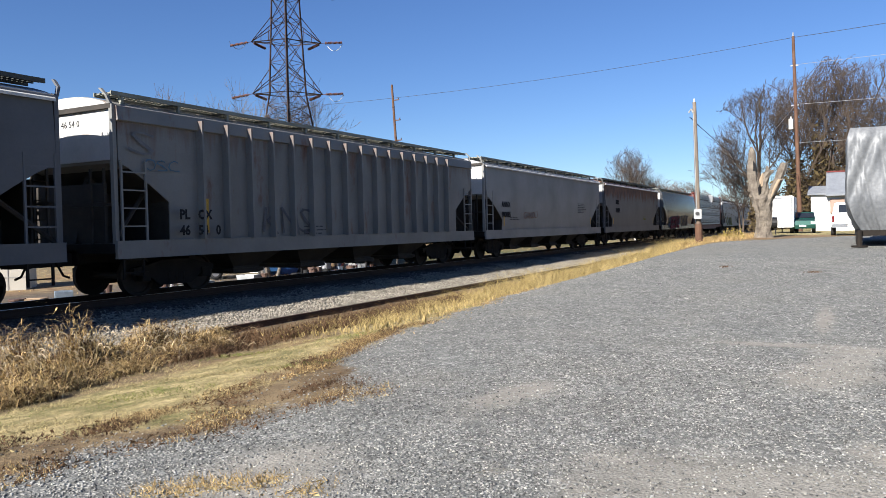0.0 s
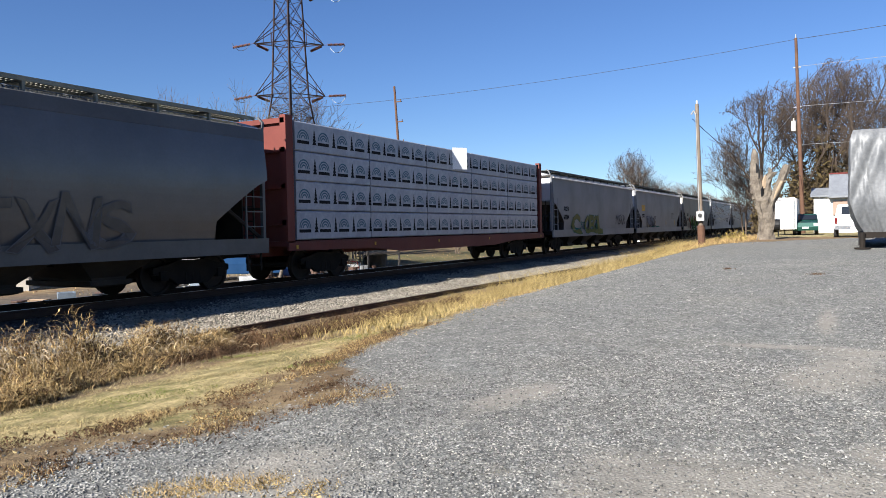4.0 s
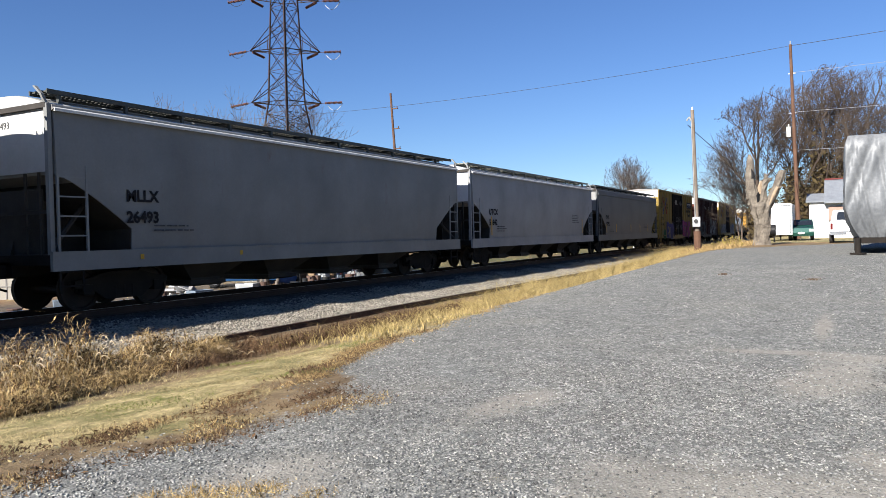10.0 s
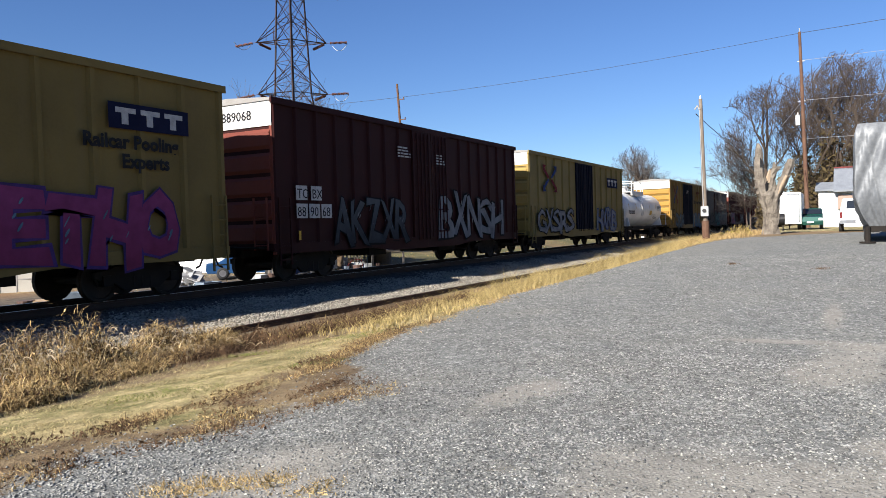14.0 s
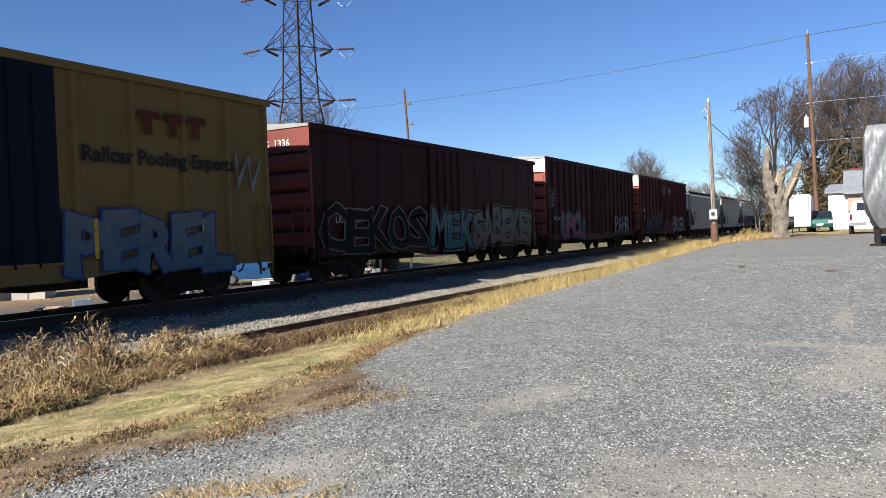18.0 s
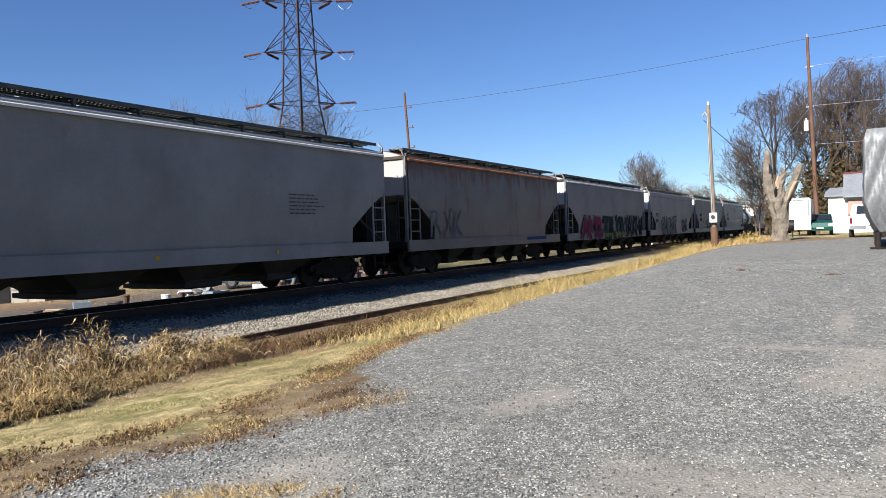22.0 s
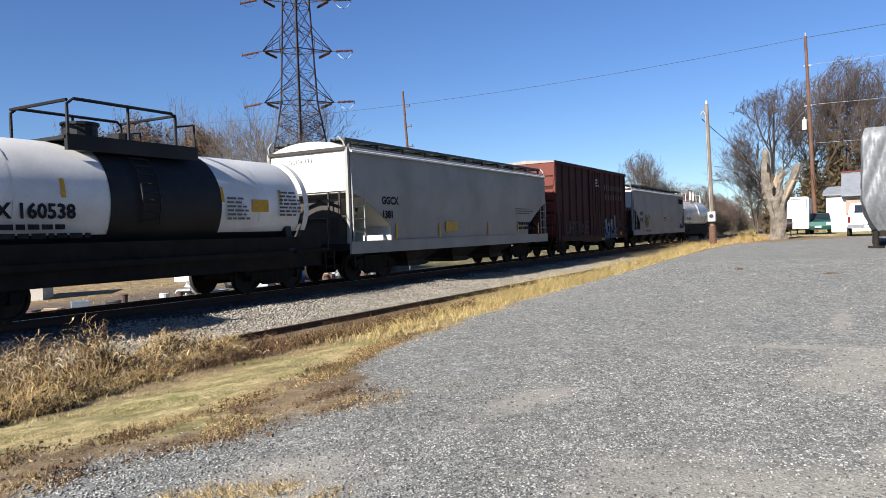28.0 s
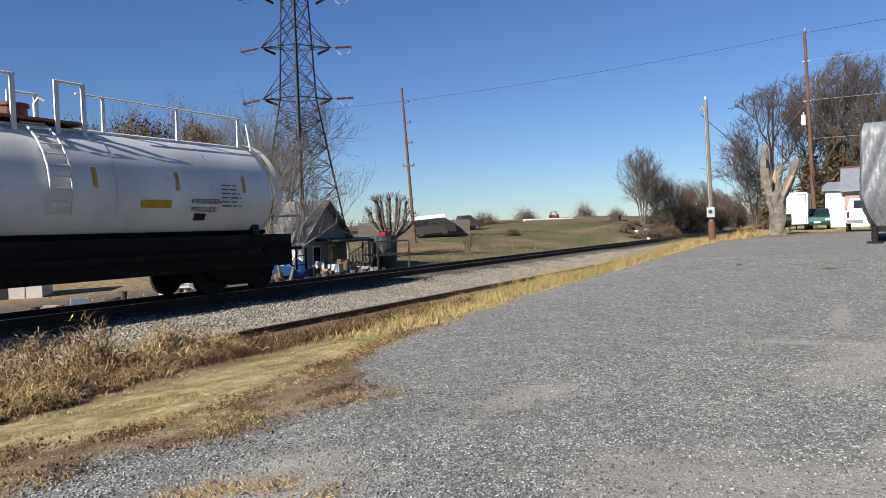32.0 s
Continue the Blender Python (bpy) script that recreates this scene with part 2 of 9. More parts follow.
def height(x, y):
    """Height of the land over the rail's top."""
    x, y = np.asarray(x, float), np.asarray(y, float)
    lot = -0.20 + 0.72 * sm(2, 46, x) + 0.4 * sm(60, 160, x)
    strip = -0.50 + 0.62 * sm(22, 55, x)
    z = lot + (strip - lot) * sm(4.6, 9.2, y)
    z = z + (-0.49 - z) * sm(9.0, 9.6, y)
    z = z + 0.30 * sm(10.3, 12.9, y)
    yard = -1.5 + 0.5 * sm(20, 60, x)
    hill = (3.6 + 0.5 * sm(90, 140, x)) * sm(22, 122, x) * sm(17, 42, y) * (1 - 0.25 * sm(140, 400, np.hypot(x, y)))
    far = yard * (1 - sm(200, 500, np.hypot(x, y))) + hill
    z = z + (far - z) * sm(17.0, 20.5, y)
    mound = 1.9 * np.exp(-(((y - 25.5) / 3.6) ** 2)) * sm(74, 96, x) * (1 - sm(180, 230, x))
    return z + mound + 0.02 * np.sin(x * 1.7 + y * 0.6) * np.sin(y * 1.3) * (1 - sm(12, 13, y))


def spaced(stops):
    out = []
    for a, b, s in stops:
        out += list(np.arange(a, b, s))
    return np.array(out + [stops[-1][1]])


gx = spaced([(-2500, -500, 500), (-500, -100, 80), (-100, -20, 10), (-20, 0, 1.5), (0, 12, 0.2), (12, 30, 0.3), (30, 70, 0.7), (70, 200, 4), (200, 500, 30), (500, 2600, 350)])
gy = spaced([(-2500, -500, 500), (-500, -60, 60), (-60, -8, 4), (-8, -1, 0.6), (-1, 10, 0.2), (10, 13, 0.3), (13, 21, 0.5), (21, 60, 1.5), (60, 150, 6), (150, 500, 40), (500, 2600, 350)])
GX, GY = np.meshgrid(gx, gy)
GZ = height(GX, GY)
nxg, nyg = len(gx), len(gy)
gverts = np.stack([GX.ravel(), GY.ravel(), GZ.ravel()], 1)
idx = np.arange(nxg * nyg).reshape(nyg, nxg)
gfaces = np.stack([idx[:-1, :-1].ravel(), idx[:-1, 1:].ravel(), idx[1:, 1:].ravel(), idx[1:, :-1].ravel()], 1)
gme = bpy.data.meshes.new("ground")
gme.from_pydata(gverts.tolist(), [], gfaces.tolist())
gme.polygons.foreach_set("use_smooth", [True] * len(gme.polygons))


def lot_edge(x):
    """y at which the gravel lot ends, by x."""
    return np.interp(x, [-30, 0, 2.5, 3.3, 3.8, 4.3, 5.0, 5.8, 6.5, 7.3, 8.6, 10, 12, 17, 25, 33, 40, 46, 60], [4.2, 4.4, 4.7, 4.85, 4.75, 4.2, 4.05, 4.0, 4.6, 5.25, 5.8, 6.1, 6.25, 7.0, 7.7, 6.2, 4.8, 4.2, 2.0]) + sm(7, 11, x) * (0.16 * np.sin(np.asarray(x) * 1.7) + 0.12 * np.sin(np.asarray(x) * 4.3 + 1.0) + 0.08 * np.sin(np.asarray(x) * 9.1))


def lawn_edge(x):
    """y at which the mown lawn begins, past the litter."""
    return np.interp(x, [-30, 2.8, 3.6, 4.2, 4.7, 5.6, 6.5, 7.5, 9, 12, 60], [6.4, 6.2, 5.9, 5.5, 5.35, 5.5, 5.6, 5.75, 6.1, 6.6, 8.0])


WORN = [(4.6, 1.0, 0.65, 0.55), (4.7, 0.3, 0.6, 0.7), (8.6, 0.0, 0.9, 0.4), (8.0, 0.3, 0.5, 0.3), (10.0, 0.62, 0.16, 0.9), (9.7, -0.2, 0.2, 0.6), (6.6, 2.6, 0.5, 0.22), (6.2, 2.75, 0.7, 0.2), (4.31, 1.93, 0.12, 0.10), (4.12, 1.38, 0.14, 0.10), (5.6, -0.2, 0.3, 0.2), (4.9, -0.6, 0.9, 0.5), (3.7, 3.3, 0.6, 0.5), (12.5, 0.2, 1.4, 0.12)]


def worn(x, y):
    """Where earth shows through the gravel."""
    d = np.zeros_like(x)
    for a, b, ra, rb in WORN:
        d = np.maximum(d, 0.9 * np.exp(-(((x - a) / ra) ** 2 + ((y - b) / rb) ** 2)))
    return d


wob = 0.35 * np.sin(GX * 1.9 + 1.3 * np.sin(GY * 1.1)) + 0.25 * np.sin(GX * 4.3 + GY * 2.7)
z_gravel = sm(-1.0, 0.7, lot_edge(GX) + 0.4 * wob - GY) * (1 - sm(38.5, 41.5, GX + 1.3 * (GY - 3)) * sm(-3.0, -1.6, GY)) * (1 - sm(52, 60, GX)) * sm(-45, -30, GX) * sm(-60, -30, GY)
z_ballast = sm(9.7, 10.3, GY) * (1 - sm(17.0, 18.4, GY)) * (1 - 0.0 * GX)
green = sm(17.5, 21, GY) * (0.25 + 0.55 * (1 - sm(26, 38, GY)) * sm(22, 34, GX))
green = np.where(GY < 9, 0.8 * sm(-1.1, 0.8, GY - lawn_edge(GX) + 1.0 * wob) * (1 - sm(7.0, 7.8, GY)) + 0.7 * sm(45, 52, GX) * (1 - sm(2, 8, np.abs(GY - 1))), green)
green = np.where((GY > 18) & (GX < 24), 0.10, green)
att = gme.color_attributes.new("zone", "FLOAT_COLOR", "POINT")
att.data.foreach_set("color", np.stack([z_gravel.ravel(), z_ballast.ravel(), np.clip(green, 0, 1).ravel(), worn(GX, GY).ravel()], 1).astype(np.float32).ravel())

dirt = sm(17.4, 19, GY) * (1 - sm(33, 44, GX)) * sm(-60, -20, GX) * (1 - sm(34, 40, GY))
dirt = np.maximum(dirt, 0.75 * np.exp(-(((GY - 23.0) / 2.6) ** 2)) * sm(76, 90, GX) * (1 - sm(150, 200, GX)))
pasture = sm(20.5, 24, GY + 1.5 * wob) * sm(34, 46, GX)
gme.attributes.new("pasture", "FLOAT", "POINT").data.foreach_set("value", pasture.ravel().astype(np.float32))
gme.attributes.new("bare_dirt", "FLOAT", "POINT").data.foreach_set("value", dirt.ravel().astype(np.float32))


def ground_material():
    m, n, l, b = nodes_of("land")
    pos = n.new("ShaderNodeNewGeometry").outputs["Position"]
    at = n.new("ShaderNodeAttribute")
    at.attribute_name = "zone"
    sep = n.new("ShaderNodeSeparateColor")
    l.new(at.outputs["Color"], sep.inputs[0])
    n_big = noise_tex(n, l, pos, 0.35, 5, 0.6)
    n_mid = noise_tex(n, l, pos, 2.2, 5, 0.65)
    n_fine = noise_tex(n, l, pos, 22, 4, 0.7)
    vor = n.new("ShaderNodeTexVoronoi")
    vor.inputs["Scale"].default_value = 42
    l.new(pos, vor.inputs["Vector"])
    vor2 = n.new("ShaderNodeTexVoronoi")
    vor2.inputs["Scale"].default_value = 17
    l.new(pos, vor2.inputs["Vector"])
    sc = n.new("ShaderNodeSeparateColor")
    l.new(vor.outputs["Color"], sc.inputs[0])
    sc2 = n.new("ShaderNodeSeparateColor")
    l.new(vor2.outputs["Color"], sc2.inputs[0])
    vor3 = n.new("ShaderNodeTexVoronoi")
    vor3.inputs["Scale"].default_value = 78
    l.new(pos, vor3.inputs["Vector"])
    sc3 = n.new("ShaderNodeSeparateColor")
    l.new(vor3.outputs["Color"], sc3.inputs[0])
    # crushed stone, with worn earth showing through in patches
    stone = ramp(n, l, sc.outputs[0], [(0.0, (0.0751, 0.0782, 0.0747)), (0.6, (0.15, 0.152, 0.142)), (0.93, (0.203, 0.2, 0.181)), (1.0, (0.442, 0.426, 0.37))])
    grain = ramp(n, l, sc3.outputs[0], [(0.0, (0.050, 0.053, 0.052)), (0.5, (0.135, 0.138, 0.132)), (0.88, (0.23, 0.228, 0.21)), (1.0, (0.52, 0.505, 0.46))])
    stone = mixc(n, l, 0.55, stone, grain)
    stone = mixc(n, l, 0.7, stone, ramp(n, l, sc2.outputs[0], [(0.0, (0.62,)), (0.85, (1.15,)), (1.0, (1.7,))]), "MULTIPLY")
    wn_ = n.new("ShaderNodeMath")
    wn_.operation = "MULTIPLY_ADD"
    l.new(n_mid, wn_.inputs[0])
    wn_.inputs[1].default_value = 0.8
    l.new(at.outputs["Alpha"], wn_.inputs[2])
    earth = mixc(n, l, ramp(n, l, n_fine, [(0.3, (0,)), (0.7, (1,))]), (0.225, 0.205, 0.172), (0.30, 0.28, 0.24))
    stone = mixc(n, l, ramp(n, l, wn_.outputs[0], [(0.52, (0,)), (1.0, (0.62,))]), stone, earth)
    stone = mixc(n, l, ramp(n, l, n_big, [(0.5, (0,)), (0.75, (0.4,))]), stone, (0.203, 0.193, 0.161))
    stone = mixc(n, l, 0.5, stone, ramp(n, l, n_mid, [(0.3, (0.72,)), (0.7, (1.25,))]), "MULTIPLY")
    # dry grass and leaf litter
    grass = mixc(n, l, ramp(n, l, n_mid, [(0.35, (0,)), (0.62, (1,))]), (0.100, 0.074, 0.044), (0.245, 0.182, 0.102))
    grass = mixc(n, l, ramp(n, l, noise_tex(n, l, pos, 0.12, 3, 0.5), [(0.5, (0,)), (0.62, (0.7,))]), grass, (0.239, 0.13, 0.0614))
    grass = mixc(n, l, ramp(n, l, n_fine, [(0.35, (0,)), (0.7, (0.7,))]), grass, (0.0883, 0.054, 0.0268))
    grit = ramp(n, l, noise_tex(n, l, pos, 11.0, 5, 0.8), [(0.30, (0.4,)), (0.68, (1.5,))])
    grass = mixc(n, l, 0.65, grass, grit, "MULTIPLY")
    lawn = mixc(n, l, ramp(n, l, n_mid, [(0.36, (0,)), (0.55, (1,))]), (0.150, 0.135, 0.052), (0.365, 0.295, 0.150))
    lawn = mixc(n, l, 0.8, lawn, ramp(n, l, noise_tex(n, l, pos, 7.0, 6, 0.85), [(0.36, (0.38,)), (0.62, (1.35,))]), "MULTIPLY")
    lawn = mixc(n, l, ramp(n, l, noise_tex(n, l, pos, 1.3, 4, 0.7), [(0.48, (0,)), (0.62, (0.75,))]), lawn, (0.105, 0.098, 0.036))
    gsum = n.new("ShaderNodeMath")
    gsum.operation = "MULTIPLY_ADD"
    l.new(n_mid, gsum.inputs[0])
    gsum.inputs[1].default_value = 0.9
    l.new(sep.outputs[2], gsum.inputs[2])
    grass = mixc(n, l, ramp(n, l, gsum.outputs[0], [(0.62, (0,)), (0.98, (1,))]), grass, lawn)
    # track ballast
    bal = ramp(n, l, sc2.outputs[0], [(0.0, (0.106, 0.0914, 0.0708)), (0.5, (0.229, 0.204, 0.161)), (1.0, (0.371, 0.335, 0.272))])
    # oil-blackened stone between and beside the rails, widened to paint the train's shade
    sp = n.new("ShaderNodeSeparateXYZ")
    l.new(pos, sp.inputs[0])
    mr = n.new("ShaderNodeMapRange")
    mr.inputs["From Min"].default_value, mr.inputs["From Max"].default_value = 12.2, 12.9
    l.new(sp.outputs["Y"], mr.inputs["Value"])
    bal = mixc(n, l, mr.outputs[0], bal, (0.0442, 0.0366, 0.0283))

    def edge(chan, width):
        a = n.new("ShaderNodeMath")
        a.operation = "MULTIPLY_ADD"
        l.new(n_mid, a.inputs[0])
        a.inputs[1].default_value = 0.9
        l.new(chan, a.inputs[2])
        f_ = n.new("ShaderNodeMath")
        f_.operation = "MULTIPLY_ADD"
        l.new(n_fine, f_.inputs[0])
        f_.inputs[1].default_value = 0.5
        l.new(a.outputs[0], f_.inputs[2])
        h_ = n.new("ShaderNodeMath")
        h_.operation = "MULTIPLY"
        l.new(f_.outputs[0], h_.inputs[0])
        h_.inputs[1].default_value = 0.5
        return ramp(n, l, h_.outputs[0], [(0.6 - width / 2, (0,)), (0.6 + width / 2, (1,))])
    c = mixc(n, l, edge(sep.outputs[0], 0.10), grass, stone)
    c = mixc(n, l, edge(sep.outputs[1], 0.08), c, bal)
    # rough pasture behind the track
    fa = n.new("ShaderNodeAttribute")
    fa.attribute_name = "pasture"
    past = mixc(n, l, ramp(n, l, noise_tex(n, l, pos, 0.16, 5, 0.65), [(0.38, (0,)), (0.60, (1,))]), (0.060, 0.052, 0.024), (0.165, 0.112, 0.058))
    past = mixc(n, l, ramp(n, l, noise_tex(n, l, pos, 0.07, 4, 0.6), [(0.45, (0,)), (0.62, (0.8,))]), past, (0.075, 0.082, 0.030))
    past = mixc(n, l, 0.6, past, ramp(n, l, n_mid, [(0.3, (0.5,)), (0.7, (1.35,))]), "MULTIPLY")
    c = mixc(n, l, fa.outputs["Fac"], c, past)
    # trodden dirt of the yard
    ya = n.new("ShaderNodeAttribute")
    ya.attribute_name = "bare_dirt"
    yd = mixc(n, l, ramp(n, l, n_mid, [(0.35, (0,)), (0.65, (1,))]), (0.050, 0.040, 0.030), (0.115, 0.09, 0.065))
    yd = mixc(n, l, ramp(n, l, n_fine, [(0.45, (0,)), (0.75, (0.5,))]), yd, (0.15, 0.128, 0.095))
    c = mixc(n, l, ya.outputs["Fac"], c, yd)
    l.new(c, b.inputs["Base Color"])
    b.inputs["Roughness"].default_value = 0.92
    b.inputs["Specular IOR Level"].default_value = 0.25
    hs = n.new("ShaderNodeMath")
    hs.operation = "ADD"
    l.new(vor.outputs["Distance"], hs.inputs[0])
    l.new(n_fine, hs.inputs[1])
    bumped(n, l, b, hs.outputs[0], 0.6, 0.012)
    return m


gme.materials.append(ground_material())
ground = tagged(new("ground", gme), "grey gravel lot, dry tan grass and rail ballast", "ground", kind="structure")

# ================= tracks =================
YC = 14.8          # middle of the running track
GAUGE = 1.435


def rail_profile(x0, x1, y, ztop, mat, name, label, parent=None):
    prof = [(-0.07, -0.18), (0.07, -0.18), (0.07, -0.165), (0.012, -0.15), (0.012, -0.045), (0.036, -0.035), (0.036, -0.004), (0.03, 0.0), (-0.03, 0.0), (-0.036, -0.004), (-0.036, -0.035), (-0.012, -0.045), (-0.012, -0.15), (-0.07, -0.165)]
    g = Geo()
    g.loft([[(x, y + a, ztop + b) for a, b in prof] for x in (x0, x1)])
    return part(name, g, mat, parent, label)


track = thing("railway_track", "main railway track with rusty rails on dark wooden ties", "railway track", kind="structure")
for s in (-1, 1):
    r = rail_profile(-90, 620, YC + s * (GAUGE / 2 + 0.036), 0.0, RAIL_RUST, "rail", "rust-brown steel rail", track)
    g = Geo().box(-90, YC + s * (GAUGE / 2 + 0.036) - 0.026, 0.0, 620, YC + s * (GAUGE / 2 + 0.036) + 0.026, 0.0025)
    part("rail_head", g, RAIL_TOP, track, "polished running surface")
tie = Geo().box(-0.115, -1.3, -0.18, 0.115, 1.3, 0.0).mesh("tie", TIE_WOOD)
rt = random.Random(4)
for k in range(170):
    part("tie", tie, None, track, at=pose(-6 + k * 0.52, YC + rt.uniform(-0.04, 0.04), -0.185 + rt.uniform(-0.012, 0.008), 0, 0, rt.uniform(-1.2, 1.2)))

siding = thing("siding_track", "weed-grown siding with one rusty rail", "railway track", kind="structure")
rail_profile(-60, 150, 10.05, -0.36, RAIL_RUST, "rail", "deep rust-brown rail", siding)

# ballast stones on the shoulder facing the lot
BALLAST = surf("ballast_stone", (0.165, 0.146, 0.118), (0.275, 0.25, 0.205), 2.0, 0.9, 0, 0.3, 0.005, 30.0, island=0.4)
GRAVEL = surf("gravel_stone", (0.102, 0.102, 0.0966), (0.196, 0.195, 0.185), 1.0, 0.85, 0, 0.2, 0.003, 60.0, island=0.65)
GRAVEL_W = surf("pale_gravel_stone", (0.271, 0.265, 0.235), (0.387, 0.382, 0.338), 1.0, 0.8, 0, 0.2, 0.003, 60.0, island=0.25)


def stones(name, label, pts, sizes, mat, seed):
    """Angular little stones, six corners each."""
    rs = np.random.RandomState(seed)
    n = len(pts)
    base = np.array([[1, 0, 0], [-1, 0, 0], [0, 1, 0], [0, -1, 0], [0, 0, 1], [0, 0, -1]], float)
    v = base[None] * rs.uniform(0.55, 1.25, (n, 6, 1)) + rs.uniform(-0.28, 0.28, (n, 6, 3))
    v[:, :, 2] *= 0.62
    an = rs.uniform(0, 6.283, n)
    ca, sa = np.cos(an)[:, None], np.sin(an)[:, None]
    x, y = v[:, :, 0] * ca - v[:, :, 1] * sa, v[:, :, 0] * sa + v[:, :, 1] * ca
    v = np.stack([x, y, v[:, :, 2]], 2) * sizes[:, None, None] + pts[:, None, :]
    tri = np.array([[0, 2, 4], [2, 1, 4], [1, 3, 4], [3, 0, 4], [2, 0, 5], [1, 2, 5], [3, 1, 5], [0, 3, 5]])
    f = (tri[None] + 6 * np.arange(n)[:, None, None]).reshape(-1, 3)
    me = bpy.data.meshes.new(name)
    me.vertices.add(n * 6)
    me.vertices.foreach_set("co", v.astype(np.float32).ravel())
    me.loops.add(f.size)
    me.loops.foreach_set("vertex_index", f.ravel().astype(np.int32))
    me.polygons.add(len(f))
    me.polygons.foreach_set("loop_start", (np.arange(len(f)) * 3).astype(np.int32))
    me.update(calc_edges=True)
    me.materials.append(mat)
    return tagged(new(name, me), label, "stones", kind="stuff")


rs = np.random.RandomState(7)
bx = 4 + 42 * rs.rand(44000) ** 1.5
by = rs.uniform(10.1, 13.9, len(bx))
# dark stones: oil by the ties, the train's shade painted in beyond
oily_shaded = by > 12.55 + 0.25 * np.sin(bx * 2.0) + 0.3 * rs.normal(0, 1, len(bx))
bp_, bs_ = np.stack([bx, by, height(bx, by) + 0.01], 1), rs.uniform(0.02, 0.042, len(bx))
stones("ballast", "loose pale grey-brown crushed ballast beside the track", bp_[~oily_shaded], bs_[~oily_shaded], BALLAST, 2)
stones("oily_ballast", "oil-darkened ballast along the ties, with the train's shade in its colour", bp_[oily_shaded], bs_[oily_shaded], surf("oily_shaded_stone", (0.04, 0.035, 0.03), (0.085, 0.071, 0.06), 2.0, 0.9, 0, 0.3, 0.005, 30.0, island=0.4), 6)
q = rs.rand(88000) ** 1.3
rr = np.concatenate([2.0 + 24.0 * q, 3.0 + 6.0 * rs.rand(26000) ** 0.9])
ang = rs.uniform(radians(-16), radians(74), len(rr))
sx, sy = rr * np.cos(ang), rr * np.sin(ang)
patch = np.sin(sx * 0.9 + 1.0) * np.sin(sy * 1.1 + 0.4) + 0.5 * np.sin(sx * 2.3 - sy * 1.7)
keep = (sy < lot_edge(sx) - 0.15 * np.sin(sx * 3) + np.where(rs.rand(len(sx)) < 0.22, 1.1, 0.1) * rs.rand(len(sx))) & (worn(sx, sy) * 0.75 < rs.rand(len(sx))) & (patch > -1.05 - 0.3 * rs.rand(len(sx)))
sx, sy = sx[keep], sy[keep]
white = rs.rand(len(sx)) < 0.15
gp = np.stack([sx, sy, height(sx, sy) + 0.003], 1)
gs = rs.uniform(0.0045, 0.0138, len(sx)) * (1 + np.hypot(sx, sy) / 27)
stones("gravel", "loose grey crushed gravel on the lot", gp[~white], gs[~white], GRAVEL, 3)
stones("pale_gravel", "scattered pale stones among the gravel", gp[white], gs[white] * 0.8, GRAVEL_W, 5)

# ================= the train =================
TRAVEL = [(0, 0.0), (3, 48.9), (6, 98.2), (9, 147.9), (12, 198.0), (14, 231.5), (17, 281.7), (20, 332.0), (23, 382.8), (25, 417.0), (28, 467.6), (30, 501.3), (32, 534.7)]
TRAIN = []          # (car, its place along the track at the start)

# running gear, shared by all cars
_w = Geo()
for s in (-1, 1):
    _w.loft([[(r * math.cos(t), s * 0.7175 + s * dy, 0.457 + r * math.sin(t)) for t in [2 * math.pi * c / 24 for c in range(24)]] for r, dy in ((0.34, 0.02), (0.34, 0.0), (0.475, -0.02), (0.47, 0.015), (0.457, 0.02), (0.457, 0.11), (0.40, 0.115), (0.38, 0.06), (0.14, 0.07), (0.13, 0.13))], cap=True)
_w.tube((0, -0.95, 0.457), (0, 0.95, 0.457), 0.085, None, 10)
WHEELSET = _w.mesh("wheelset", WHEEL_STEEL)
_s = Geo()
top = [(-1.18, 0.50), (-1.18, 0.64), (-0.80, 0.70), (-0.42, 0.80), (0.42, 0.80), (0.80, 0.70), (1.18, 0.64), (1.18, 0.50), (0.98, 0.46), (0.80, 0.46), (0.45, 0.22), (-0.45, 0.22), (-0.80, 0.46), (-0.98, 0.46)]
_s.loft([[(x, -1.05, z) for x, z in top], [(x, -0.93, z) for x, z in top]])
for s in (-1, 1):
    _s.box(s * 0.889 - 0.12, -1.10, 0.34, s * 0.889 + 0.12, -0.92, 0.56)
SIDEFRAME = _s.mesh("side_frame", STEEL_DARK)
_b = Geo().box(-0.16, -1.0, 0.42, 0.16, 1.0, 0.70)
for s in (-1, 1):
    for dx in (-0.22, 0.0, 0.22):
        _b.tube((dx, s * 1.0, 0.26), (dx, s * 1.0, 0.50), 0.065, None, 8)
BOLSTER = _b.mesh("bolster", STEEL_DARK)
_c = Geo().box(-0.75, -0.16, 0.74, 0.2, 0.16, 1.02)
_c.loft([[(-0.75, -0.11, 0.76), (-0.75, 0.11, 0.76), (-0.75, 0.11, 0.98), (-0.75, -0.11, 0.98)], [(-0.98, -0.16, 0.72), (-0.98, 0.10, 0.72), (-0.98, 0.10, 1.02), (-0.98, -0.16, 1.02)]])
_c.bent([(-0.7, 0.28, 0.85), (-0.85, 0.3, 0.55), (-1.0, 0.28, 0.5)], 0.025)
COUPLER = _c.mesh("coupler", STEEL_DARK)


def running_gear(car, length, inset=2.05):
    for x in (inset, length - inset):
        tr = part("truck", BOLSTER, None, car, at=pose(x, 0, 0))
        for dx in (-0.889, 0.889):
            part("wheelset", WHEELSET, None, tr, at=pose(dx, 0, 0))
        part("side_frame", SIDEFRAME, None, tr)
        part("side_frame", SIDEFRAME, None, tr, at=pose(0, 0, 0, 0, 0, 180))
    part("coupler", COUPLER, None, car)
    part("coupler", COUPLER, None, car, at=pose(length, 0, 0, 0, 0, 180))


